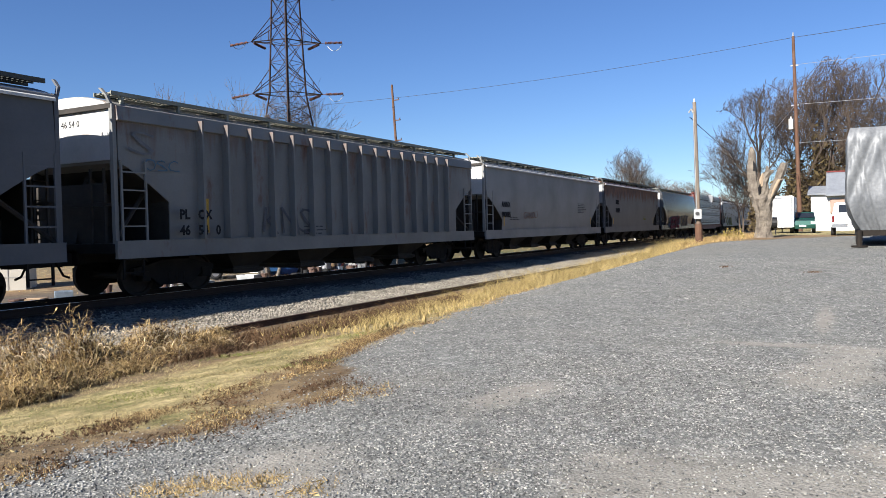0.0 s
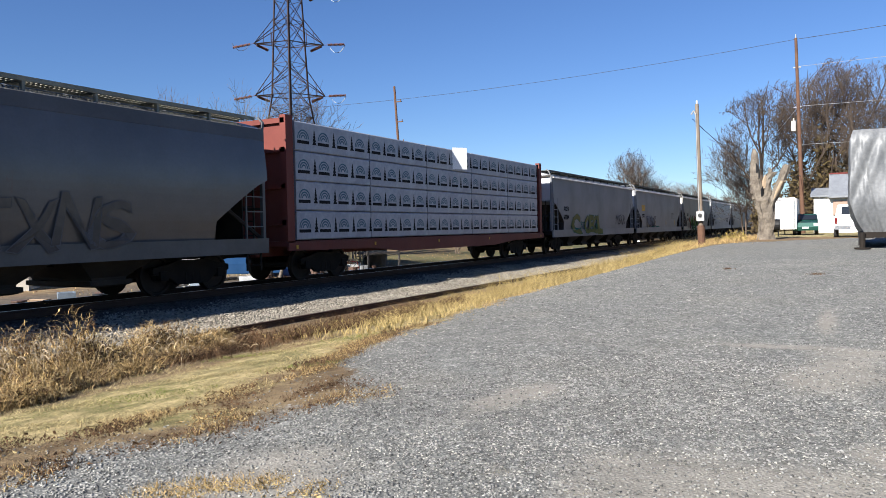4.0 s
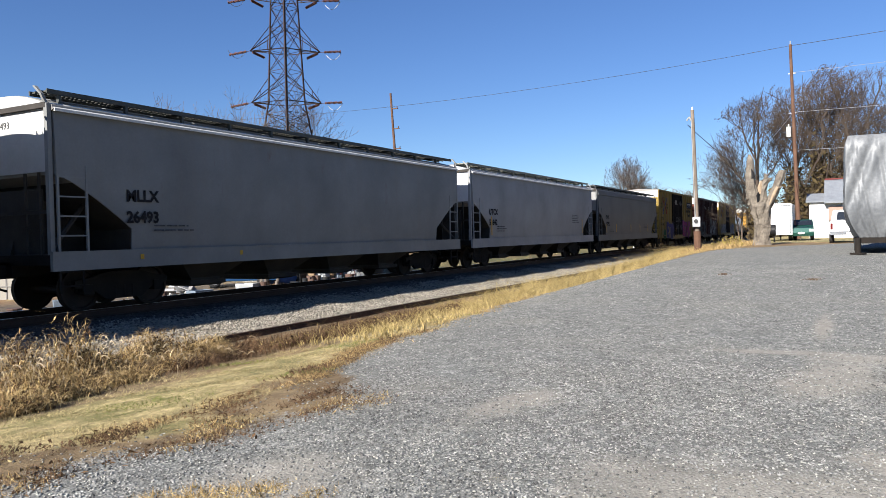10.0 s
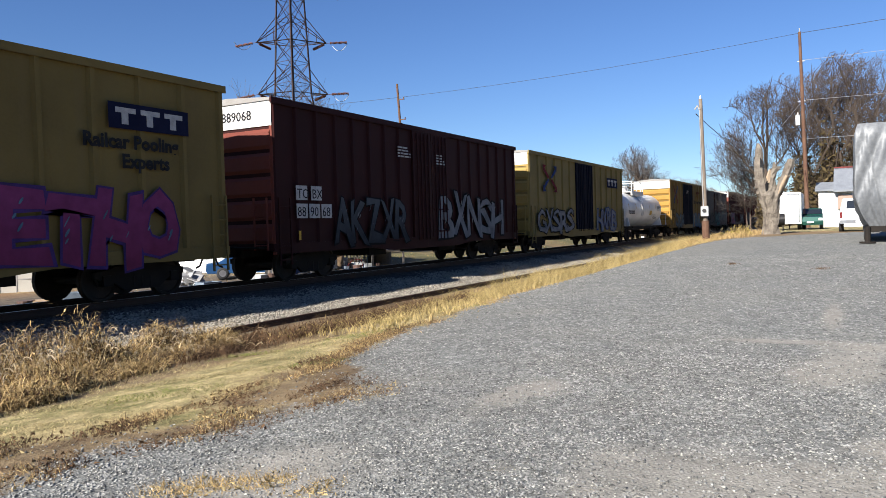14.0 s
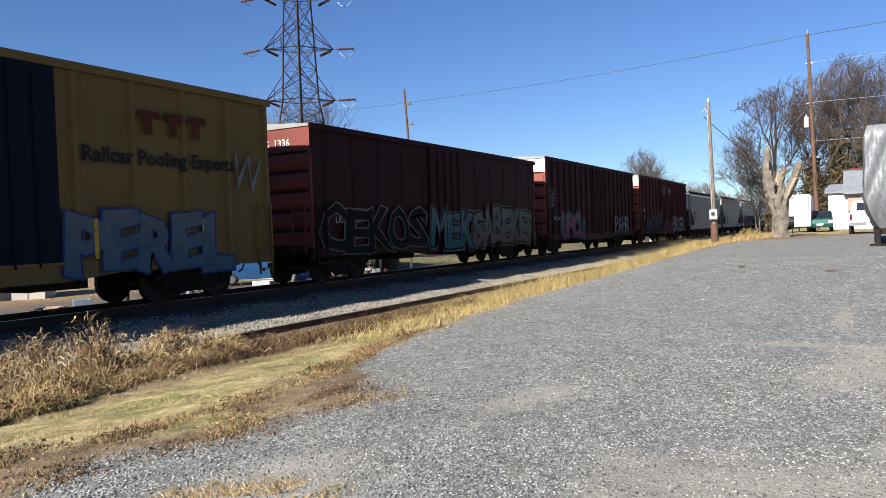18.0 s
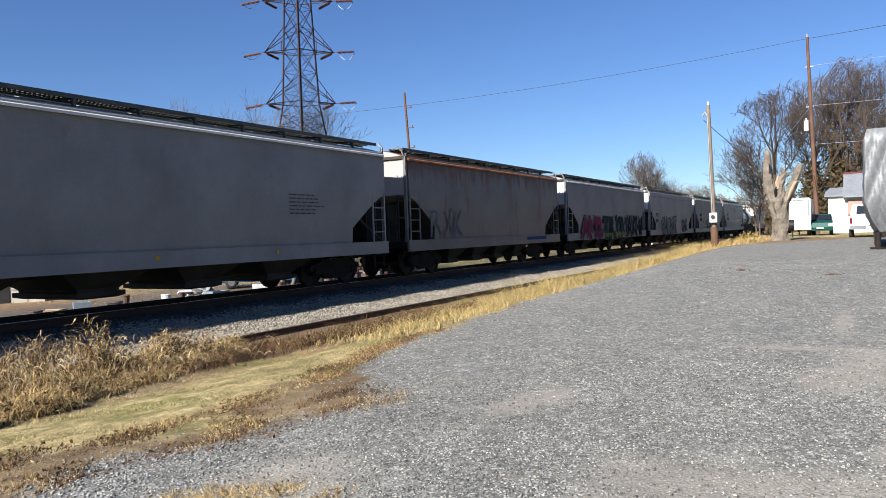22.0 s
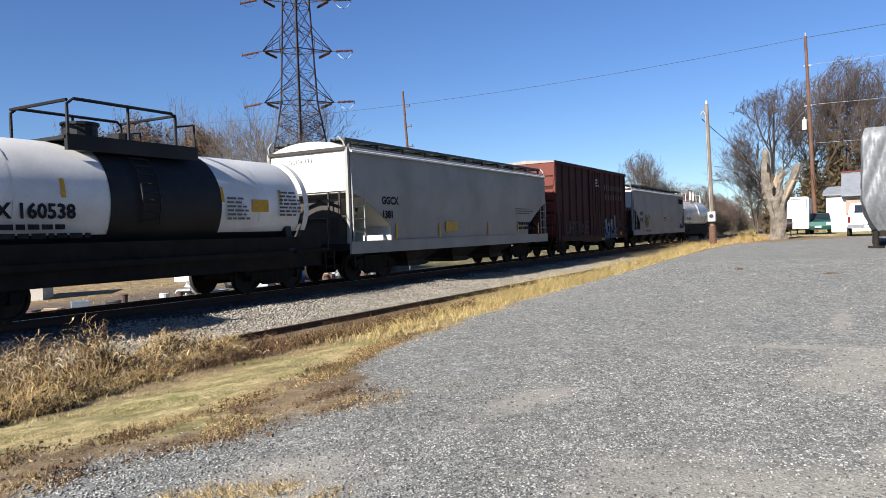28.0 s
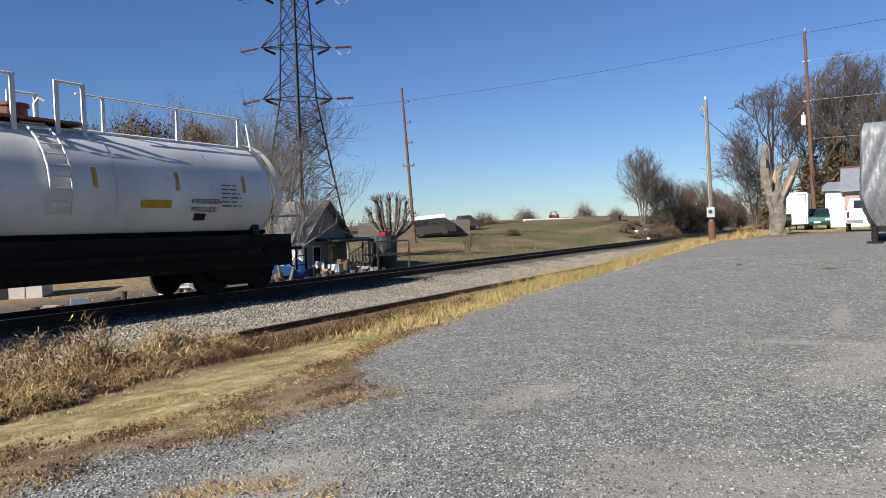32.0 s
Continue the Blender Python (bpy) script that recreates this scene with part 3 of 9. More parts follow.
def car_base(name, label, category, start, length, group):
    car = thing(name, label, category, pose(start, YC, 0), group)
    TRAIN.append((car, start))
    return car


def ladder(parent, x, y, z0, z1, mat, w=0.42, step=0.38, axis="x", name="ladder"):
    g = Geo()
    for s in (0, w):
        g.box(x + s - 0.022, y - 0.022, z0, x + s + 0.022, y + 0.022, z1) if axis == "x" else g.box(x - 0.022, y + s - 0.022, z0, x + 0.022, y + s + 0.022, z1)
    z = z0 + 0.12
    while z < z1:
        if axis == "x":
            g.box(x, y - 0.015, z, x + w, y + 0.015, z + 0.03)
        else:
            g.box(x - 0.015, y, z, x + 0.015, y + w, z + 0.03)
        z += step
    return part(name, g, mat, parent)


# end paint, darkened to hold the shade of the recess besides grime
END_DARK = surf("grimy_shaded_end_paint", (0.022, 0.020, 0.018), (0.045, 0.038, 0.032), 1.5, 0.8, 0, 0.2)


def hopper(start, end, col, label, rust=0.1, top=0.0, walk_mat=None, ribs=0, eave=4.08, bulge=0.06, strip=True, rough=0.5, bays=4, trim=None, dirt=0.3, shoulder=1.85, cut=2.75, knee=1.7, bay_col=(0.16, 0.13, 0.10), paint_name=None, slope_mat=None, gloss=0.18, end_col=None):
    """Covered hopper wagon: smooth or ribbed sides, sloped ends, bays below, walkway on the roof."""
    length = end - start
    car = car_base("covered_hopper_car", label, "freight car", start, length, "covered hopper cars of the train")
    # one paint in two tones: ends lightened for sunlight, sides darkened for shade
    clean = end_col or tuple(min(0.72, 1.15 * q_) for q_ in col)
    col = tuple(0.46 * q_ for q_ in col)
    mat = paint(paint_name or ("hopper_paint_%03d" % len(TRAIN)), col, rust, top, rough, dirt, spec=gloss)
    trim = trim or paint("hopper_trim_%03d" % len(TRAIN), tuple(min(0.7, 1.06 * q_) for q_ in col), rust, 0, rough, dirt)
    zs = [1.22, 1.5, knee] + [knee + (cut - knee) * k / 7 for k in range(1, 8)] + [cut + (eave - cut) * k / 10 for k in range(1, 11)]

    def inset(z):
        if z >= cut:
            return 0.14
        t = (cut - z) / (cut - knee)
        return 0.14 + (shoulder - 0.14) * min(1.0, min(1, t) ** 0.82)

    def half(z):
        return 1.56 + bulge * (1 - ((z - 2.65) / 1.43) ** 2)
    g = Geo()
    g.loft([[(inset(z), -half(z), z), (length - inset(z), -half(z), z), (length - inset(z), half(z), z), (inset(z), half(z), z)] for z in zs])
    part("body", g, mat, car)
    # arched roof with an eave lip
    prof = []
    for k in range(11):
        a = -1 + 2 * k / 10
        prof.append((a * 1.58, eave + 0.30 * (1 - abs(a) ** 2.2)))
    lip = 0.09 if strip else 0.30
    prof = [(-1.60, eave - lip - 0.02), (-1.645, eave - lip), (-1.60, eave - 0.005)] + prof + [(1.60, eave - 0.005), (1.645, eave - lip), (1.60, eave - lip - 0.02)]
    x0 = 0.12
    g = Geo().loft([[(x, a, z) for a, z in prof] for x in (0.10, length - 0.10)])
    part("roof", g, trim if not strip else mat, car)
    if strip:
        # white on this strip carries the sunlight along the roof edge
        g = Geo().loft([[(x, -1.665, eave - 0.13), (x, -1.665, eave - 0.075), (x, -1.46, eave + 0.055), (x, -1.42, eave + 0.06), (x, -1.50, eave - 0.10)] for x in (x0, length - x0)])
        rusty = 0.6 < top < 0.9
        part("eave_strip", g, paint("rusty_trim", (0.42, 0.17, 0.07), 0.6, 0, 0.7) if rusty else WHITE_PAINT, car, "orange-rust eave strip" if rusty else "pale eave strip, its sunlight painted white")
    # pressed sheet that closes the upper end, coloured lighter for sunlight
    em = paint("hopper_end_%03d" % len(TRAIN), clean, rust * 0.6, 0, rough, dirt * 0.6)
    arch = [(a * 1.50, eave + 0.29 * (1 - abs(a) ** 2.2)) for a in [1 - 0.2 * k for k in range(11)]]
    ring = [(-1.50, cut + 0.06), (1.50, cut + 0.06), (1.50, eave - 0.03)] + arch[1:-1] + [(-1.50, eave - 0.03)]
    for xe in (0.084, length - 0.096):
        part("end_sheet", Geo().loft([[(xe + d, a, z) for a, z in ring] for d in (0.0, 0.012)]), em, car, "upper end sheet, its paint lightened for sunlight")
    # walkway on brackets
    wm = walk_mat or GALV
    wz = eave + 0.27
    for s in (-1, 1):
        g = Geo()
        y0 = s * 1.12
        for a in (-0.28, 0.25):
            g.box(0.15, y0 + a, wz - 0.03, length - 0.15, y0 + a + 0.03, wz + 0.06)
        for a in (-0.10, 0.08):
            g.box(0.15, y0 + a, wz + 0.0, length - 0.15, y0 + a + 0.02, wz + 0.045)
        n = int(length / 0.10)
        for k in range(n):
            xx = 0.2 + k * (length - 0.4) / n
            g.box(xx, y0 - 0.26, wz + 0.015, xx + 0.05, y0 + 0.26, wz + 0.045)
        part("roof_walkway", g, wm, car, "steel grating walkway")
        k = 0.4
        br = Geo().loft([[(a_, y0 - 0.27, eave + 0.02), (a_, y0 - 0.22, eave + 0.02), (a_, y0 - 0.17, wz - 0.03), (a_, y0 + 0.24, wz - 0.03), (a_, y0 + 0.24, wz + 0.02), (a_, y0 - 0.27, wz + 0.02)] for a_ in (0.0, 0.06)]).mesh("walkway_bracket", wm)
        while k < length - 0.3:
            part("walkway_bracket", br, None, car, at=pose(k, 0, 0))
            k += 1.55
    hm_ = Geo().loft([[(0, -0.44, eave + 0.2), (1.2, -0.44, eave + 0.2), (1.2, 0.44, eave + 0.2), (0, 0.44, eave + 0.2)], [(0, -0.44, eave + 0.34), (1.2, -0.44, eave + 0.34), (1.2, 0.44, eave + 0.34), (0, 0.44, eave + 0.34)], [(0.08, -0.36, eave + 0.38), (1.12, -0.36, eave + 0.38), (1.12, 0.36, eave + 0.38), (0.08, 0.36, eave + 0.38)]]).mesh("hatch_cover", mat)
    for k in range(int((length - 1.6) / 1.3)):
        part("hatch_cover", hm_, None, car, at=pose(0.9 + k * 1.3, 0, 0))
    if ribs:
        rg = Geo().loft([[(-0.055, -1.56, z), (-0.03, -1.74, z), (0.03, -1.74, z), (0.055, -1.56, z)] for z in (1.25, eave - 0.25, eave - 0.08)]).mesh("rib", mat)
        for k in range(ribs):
            part("rib", rg, None, car, at=pose(2.35 + k * (length - 4.7) / (ribs - 1), 0, 0))
    # sills and end platforms
    for s in (-1, 1):
        part("side_sill", Geo().box(0.0, s * 1.60 - 0.04, 0.90, length, s * 1.60 + 0.04, 1.25), trim, car)
        part("sill_flange", Geo().box(0.0, s * 1.60 - 0.05, 1.235, length, s * 1.60 + 0.05, 1.262).box(0.0, s * 1.60 - 0.05, 0.885, length, s * 1.60 + 0.05, 0.905), trim, car)
    # slope sheets of both ends, painted dark for the shade in the recess
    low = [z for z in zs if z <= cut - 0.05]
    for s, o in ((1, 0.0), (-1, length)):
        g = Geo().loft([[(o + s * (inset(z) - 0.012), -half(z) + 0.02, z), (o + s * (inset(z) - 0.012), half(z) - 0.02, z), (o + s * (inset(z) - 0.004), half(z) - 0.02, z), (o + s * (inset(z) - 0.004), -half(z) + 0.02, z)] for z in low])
        part("slope_sheet", g, slope_mat or END_DARK, car, "" if slope_mat else "grimy slope sheet of the end, painted black for the recess's shade")
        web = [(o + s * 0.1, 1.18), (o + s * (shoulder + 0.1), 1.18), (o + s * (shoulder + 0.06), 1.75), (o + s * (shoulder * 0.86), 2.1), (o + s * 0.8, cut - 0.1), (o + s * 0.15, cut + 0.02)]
        # added dark plates that block the view through the end, in place of shade
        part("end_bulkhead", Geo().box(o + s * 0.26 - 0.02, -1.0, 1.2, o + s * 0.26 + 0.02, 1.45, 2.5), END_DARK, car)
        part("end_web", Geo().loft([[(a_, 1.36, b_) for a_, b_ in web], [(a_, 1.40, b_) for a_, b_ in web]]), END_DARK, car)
    g = Geo().box(0.0, -0.35, 0.78, length, 0.35, 1.06)
    g.box(0.0, -1.55, 1.0, 0.2, 1.55, 1.2).box(length - 0.2, -1.55, 1.0, length, 1.55, 1.2)
    part("centre_sill", g, STEEL_DARK, car)
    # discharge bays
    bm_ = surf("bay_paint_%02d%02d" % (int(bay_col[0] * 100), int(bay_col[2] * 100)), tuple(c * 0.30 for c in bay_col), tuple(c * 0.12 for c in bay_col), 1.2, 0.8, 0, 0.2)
    span = (length - 2 * 3.1) / bays
    bw = span * 0.5
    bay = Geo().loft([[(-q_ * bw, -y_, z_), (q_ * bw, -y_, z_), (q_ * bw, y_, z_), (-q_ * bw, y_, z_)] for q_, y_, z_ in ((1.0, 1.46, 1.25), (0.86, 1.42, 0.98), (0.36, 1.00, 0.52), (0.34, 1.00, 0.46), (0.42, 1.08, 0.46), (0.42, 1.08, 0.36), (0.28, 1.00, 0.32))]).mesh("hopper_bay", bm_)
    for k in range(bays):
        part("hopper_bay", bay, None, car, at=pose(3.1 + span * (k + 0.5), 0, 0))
    # end frames
    for x, s in ((0.06, 1), (length - 0.06, -1)):
        for sy in (-1, 1):
            g = Geo().box(x - 0.045, sy * 1.52 - 0.05, 1.05, x + 0.045, sy * 1.52 + 0.05, eave + 0.02)
            g.loft([[(x + s * d, sy * w_ - 0.03, z_), (x + s * d, sy * w_ + 0.03, z_), (x + s * d + 0.06, sy * w_ + 0.03, z_), (x + s * d + 0.06, sy * w_ - 0.03, z_)] for d, w_, z_ in ((-0.03, 1.50, eave), (-0.10, 1.46, eave + 0.2), (-0.12, 1.30, eave + 0.36))])
            part("corner_post", g, trim, car)
        g = Geo().box(x - 0.03, -1.5, 2.0, x + 0.03, 1.5, 2.06).box(x - 0.05, -1.52, eave - 0.06, x + 0.05, 1.52, eave + 0.04)
        g.tube((x, -1.45, 1.25), (x + s * 1.4, -0.9, 2.5), 0.05).tube((x, 1.45, 1.25), (x + s * 1.4, 0.9, 2.5), 0.05)
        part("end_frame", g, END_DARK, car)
        lx = x + 0.10 if s > 0 else x - 0.10 - 0.62
        ladder(car, lx, -1.61, 1.05, 2.95, trim, 0.62)
        ladder(car, lx, -1.61, 0.45, 1.02, STEEL_DARK, 0.5, 0.28, name="step")
        ladder(car, x, -1.2, 1.2, 2.8, END_DARK, 0.42, 0.38, "y")
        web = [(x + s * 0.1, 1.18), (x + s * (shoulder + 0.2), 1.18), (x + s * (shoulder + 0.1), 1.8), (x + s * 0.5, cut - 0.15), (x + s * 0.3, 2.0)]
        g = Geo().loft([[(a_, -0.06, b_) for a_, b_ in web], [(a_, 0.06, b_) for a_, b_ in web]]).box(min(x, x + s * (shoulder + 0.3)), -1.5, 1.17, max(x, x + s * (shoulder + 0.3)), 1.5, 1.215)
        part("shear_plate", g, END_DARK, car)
        g = Geo().box(x + s * 1.6 - 0.2, 0.3, 1.3, x + s * 1.6 + 0.2, 0.75, 1.75).tube((x + s * 0.5, 0.0, 1.2), (x + s * 0.9, 0.0, 2.3), 0.05)
        part("brake_gear", g, STEEL_DARK, car)
    running_gear(car, length)
    return car


def reflectors(car, xs, y, z0=1.45, z1=1.85):
    me = Geo().box(0, y - 0.004, z0, 0.09, y + 0.002, z1).mesh("reflector_strip", REFLECT)
    for x in xs:
        part("reflector_strip", me, None, car, at=pose(x, 0, 0))


def marks(car, x, y, lines, size=0.34, mat=None, z=2.28, gap=0.45):
    if y < -1.62:
        part("lettering", text_mesh(" ".join(" ".join(lines).split()), 0.20, LETTER_BLACK), None, car, at=pose(0.080, 0.75, 3.72, 90, 0, -90))
    for k, s in enumerate(lines):
        letter(car, s, x, z - k * gap, y, size, mat or LETTER_BLACK, 0.012)


def spray(name, col):
    return surf("spray_" + name, col, tuple(c * 0.5 + 0.005 for c in col), 1.8, 0.85, 0, 0.0, spec=0.12)


SPRAY = {k: spray(k, tuple(0.40 * q_ for q_ in v)) for k, v in dict(red=(0.38, 0.03, 0.05), pink=(0.48, 0.12, 0.30), blue=(0.06, 0.13, 0.42), sky=(0.25, 0.45, 0.62), green=(0.08, 0.36, 0.07), lime=(0.42, 0.46, 0.09), white=(0.62, 0.62, 0.60), black=(0.015, 0.015, 0.018), orange=(0.55, 0.20, 0.05), teal=(0.06, 0.34, 0.28), violet=(0.16, 0.08, 0.35), grey=(0.32, 0.33, 0.36), tan=(0.42, 0.36, 0.26), silver=(0.48, 0.50, 0.53)).items()}


def fade(name, low, high, z0, z1):
    """Spray paint that fades from one colour to another up the side, thin in places."""
    key = "fade_" + name
    if key in MATS:
        return MATS[key]
    m, n, l, b = nodes_of(key)
    tc = n.new("ShaderNodeTexCoord").outputs["Object"]
    sx_ = n.new("ShaderNodeSeparateXYZ")
    l.new(tc, sx_.inputs[0])
    wv = n.new("ShaderNodeMath")
    wv.operation = "MULTIPLY_ADD"
    l.new(noise_tex(n, l, tc, 1.6, 3), wv.inputs[0])
    wv.inputs[1].default_value = 0.7 * (z1 - z0)
    l.new(sx_.outputs["Z"], wv.inputs[2])
    mr = n.new("ShaderNodeMapRange")
    mr.inputs["From Min"].default_value, mr.inputs["From Max"].default_value = z0 + 0.35 * (z1 - z0), z1 + 0.30 * (z1 - z0)
    l.new(wv.outputs[0], mr.inputs["Value"])
    c_ = mixc(n, l, mr.outputs[0], tuple(0.72 * q_ for q_ in low), tuple(0.72 * q_ for q_ in high))
    c_ = mixc(n, l, 0.5, c_, ramp(n, l, noise_tex(n, l, tc, 3.5, 4), [(0.3, (0.6,)), (0.7, (1.25,))]), "MULTIPLY")
    l.new(c_, b.inputs["Base Color"])
    b.inputs["Roughness"].default_value, b.inputs["Specular IOR Level"].default_value = 0.85, 0.12
    MATS[key] = m
    return m


GLYPHS = {}


def glyph(ch, fat):
    """Corners and faces of one letter, fitted to a unit square."""
    key = (ch, fat)
    if key not in GLYPHS:
        me = text_mesh(ch, 1.0, LETTER_BLACK, fat)
        v = np.array([(p.co.x, p.co.y, p.co.z) for p in me.vertices])
        GLYPHS[key] = (v, [tuple(p.vertices) for p in me.polygons])
    return GLYPHS[key]


def side_of_hopper(z):
    """Face of a hopper's side, sill included."""
    return -(max(1.644 if z < 1.32 else 0.0, 1.56 + 0.06 * (1 - ((z - 2.65) / 1.43) ** 2)) + 0.022)


def piece(car, word, x, z, w, h, y, fill, outline, seed, halo=None, shine=None, fat=0.07, edge=0.07, thin=False, lap=1.22, tilt=0.12):
    """Sprayed letters: plump, leaning and overlapping, with an outline, a halo and small shines."""
    rnd = random.Random(seed)
    fat, edge, lap = 0.42 * fat, 0.5 * edge, 0.90 * lap
    face = y if callable(y) else (lambda z_: y)
    n = len(word)
    step = w / n
    halo_g, out_g, fill_g, shine_g = Geo(), Geo(), Geo(), Geo()
    for k, ch in enumerate(word):
        if ch == " ":
            continue
        lean, ph, drop, grow = rnd.uniform(-tilt, tilt), rnd.uniform(0, 6.28), rnd.uniform(-0.05, 0.05), rnd.uniform(0.94, 1.08)
        base_v, _ = glyph(ch, fat)
        lo, hi = base_v.min(0), base_v.max(0)

        def put(g, f_, lift):
            v_, faces = glyph(ch, f_)
            off = len(g.v)
            for a_, b_, c_ in v_:
                u, q = (a_ - lo[0]) / (hi[0] - lo[0]) - 0.5, (b_ - lo[1]) / (hi[1] - lo[1])
                u2 = u * (1.0 + 0.16 * (0.5 - q)) + lean * (q - 0.5) + 0.05 * math.sin(4.5 * q + ph)
                q2 = q * grow + drop + 0.06 * math.sin(5.0 * u + ph)
                zz = z + h * q2
                g.v.append((x + (k + 0.5) * step + u2 * step * lap, face(zz) - lift - 0.0012 * k - 0.4 * c_, zz))
            g.f += [tuple(i + off for i in p) for p in faces]
        if thin:
            put(fill_g, -0.012, 0.002)
            continue
        put(out_g, round(fat + edge, 4), 0.004)
        if halo:
            put(halo_g, round(fat + edge * 1.9, 4), 0.0)
        put(fill_g, fat, 0.010)
        for j in range(3 if shine else 0):
            a0, b0 = x + (k + rnd.uniform(0.2, 0.8)) * step, z + h * rnd.uniform(0.35, 0.9)
            e0, e1 = rnd.uniform(0.03, 0.10) * step, rnd.uniform(0.05, 0.16) * h
            yy = face(b0) - 0.016 - 0.0012 * n
            ring_ = [(a0 + e0 * 0.35 * math.cos(t) + 0.3 * e1 * math.sin(t), yy, b0 + e1 * 0.5 * math.sin(t)) for t in [2 * math.pi * c / 8 for c in range(8)]]
            shine_g.loft([ring_, [(p0, p1 - 0.001, p2) for p0, p1, p2 in ring_]])
    mats = lambda m_: SPRAY[m_] if isinstance(m_, str) else m_
    if halo:
        tagged(part("sprayed_halo", halo_g, mats(halo), car), kind="stuff")
    if not thin:
        tagged(part("sprayed_outline", out_g, mats(outline), car), kind="stuff")
    tagged(part("sprayed_letters", fill_g, mats(fill), car), "sprayed graffiti letters", kind="stuff")
    if shine:
        tagged(part("sprayed_shine", shine_g, mats(shine), car), kind="stuff")


def splash(car, spots, y, mat, seed):
    """Soft-edged round puffs of spray paint."""
    rnd = random.Random(seed)
    g = Geo()
    for k, (a0, b0, r0) in enumerate(spots):
        yy = (y(b0) if callable(y) else y) + 0.010 - 0.0006 * k
        ring_ = [(a0 + r0 * rnd.uniform(0.85, 1.12) * math.cos(t), yy, b0 + r0 * rnd.uniform(0.85, 1.12) * math.sin(t)) for t in [2 * math.pi * c / 14 for c in range(14)]]
        g.loft([ring_, [(p0, p1 - 0.0005, p2) for p0, p1, p2 in ring_]])
    tagged(part("sprayed_cloud", g, SPRAY[mat] if isinstance(mat, str) else mat, car), kind="stuff")


def boxcar(start, end, col, label, door_col=None, ribs=14, eave=4.92, rust=0.15, white_top=True, smooth=False, doors=1, end_col=None, rough=0.6, door_x=(0.42, 0.62), corr=5, dirt=0.35):
    """Box wagon: ribbed sides, sliding plug doors, corrugated ends, thin flat-pitched roof."""
    length = end - start
    car = car_base("box_car", label, "freight car", start, length, "box cars of the train")
    col = tuple(0.40 * q_ for q_ in col)
    mat = paint("boxcar_paint_%03d" % len(TRAIN), col, rust, 0.0, rough, dirt, spec=0.06)
    sill = 0.78
    g = Geo().box(0.09, -1.50, sill + 0.12, length - 0.09, 1.50, eave)
    part("body", g, mat, car)
    g = Geo()
    g.loft([[(x, -1.55, eave - 0.06), (x, -1.55, eave + 0.01), (x, 0.0, eave + 0.12), (x, 1.55, eave + 0.01), (x, 1.55, eave - 0.06)] for x in (0.02, length - 0.02)])
    rmat = surf("boxcar_roof", (0.26, 0.254, 0.236), (0.186, 0.167, 0.149), 0.8, 0.6, 0.2)
    part("roof", g, rmat, car)
    for s in (-1, 1):
        part("top_chord", Geo().box(0.0, s * 1.575 - 0.03, eave - 0.14, length, s * 1.575 + 0.03, eave + 0.025), mat, car)
    rib = Geo().loft([[(x, -1.50, eave + 0.012), (x, -1.50, eave + 0.035), (x, 0, eave + 0.15), (x, 1.50, eave + 0.035), (x, 1.50, eave + 0.012)] for x in (0, 0.07)]).mesh("roof_rib", rmat)
    k = 0.9
    while k < length - 0.5:
        part("roof_rib", rib, None, car, at=pose(k, 0, 0))
        k += 1.1
    g = Geo()
    for s in (-1, 1):
        g.loft([[(x, s * 1.50 - 0.05 * (s < 0), z) for x, z in ((0, sill + 0.10), (0.3, sill + 0.02), (length * 0.28, sill + 0.02), (length * 0.36, sill - 0.10), (length * 0.64, sill - 0.10), (length * 0.72, sill + 0.02), (length - 0.3, sill + 0.02), (length, sill + 0.10), (length, sill + 0.30), (0, sill + 0.30))],
                [(x, s * 1.50 + 0.05 + 0.02 * s, z) for x, z in ((0, sill + 0.10), (0.3, sill + 0.02), (length * 0.28, sill + 0.02), (length * 0.36, sill - 0.10), (length * 0.64, sill - 0.10), (length * 0.72, sill + 0.02), (length - 0.3, sill + 0.02), (length, sill + 0.10), (length, sill + 0.30), (0, sill + 0.30))]])
    part("side_sill", g, mat, car)
    part("underframe", Geo().box(0, -0.35, 0.72, length, 0.35, 0.95).box(length * 0.3, -1.2, 0.55, length * 0.36, 1.2, 0.88).box(length * 0.62, -0.9, 0.5, length * 0.70, 0.9, 0.85), STEEL_DARK, car)
    d0, d1 = door_x[0] * length, door_x[1] * length
    if not smooth:
        rg = Geo().loft([[(-0.10, -1.50, z), (-0.05, -1.575, z), (0.05, -1.575, z), (0.10, -1.50, z)] for z in (sill + 0.3, eave - 0.08)]).mesh("rib", mat)
        xs = [0.16 + k * (length - 0.32) / ribs for k in range(ribs + 1)]
        for x in xs:
            if not d0 - 0.15 < x < d1 + 0.15:
                part("rib", rg, None, car, at=pose(x, 0, 0))
    else:
        rg = Geo().box(-0.012, -1.512, sill + 0.3, 0.012, -1.50, eave - 0.08).mesh("seam", mat)
        for k in range(12):
            part("seam", rg, None, car, at=pose(0.7 + k * (length - 1.4) / 11, 0, 0))
    dm = paint("door_paint_%03d" % len(TRAIN), tuple(0.45 * q_ for q_ in door_col), 0.1, 0, 0.7, 0.15, spec=0.04) if door_col else mat
    dw = (d1 - d0) / doors
    for k in range(doors):
        x = d0 + k * dw
        dr = part("door", Geo().box(x + 0.02, -1.585, sill + 0.28, x + dw - 0.02, -1.50, eave - 0.12), dm, car, "sliding plug door")
        g = Geo()
        for c in range(5):
            zz = sill + 0.45 + c * (eave - sill - 0.8) / 4.2
            g.box(x + 0.12, -1.605, zz, x + dw - 0.12, -1.583, zz + 0.05)
        part("door_stiffener", g, dm, dr)
        g = Geo()
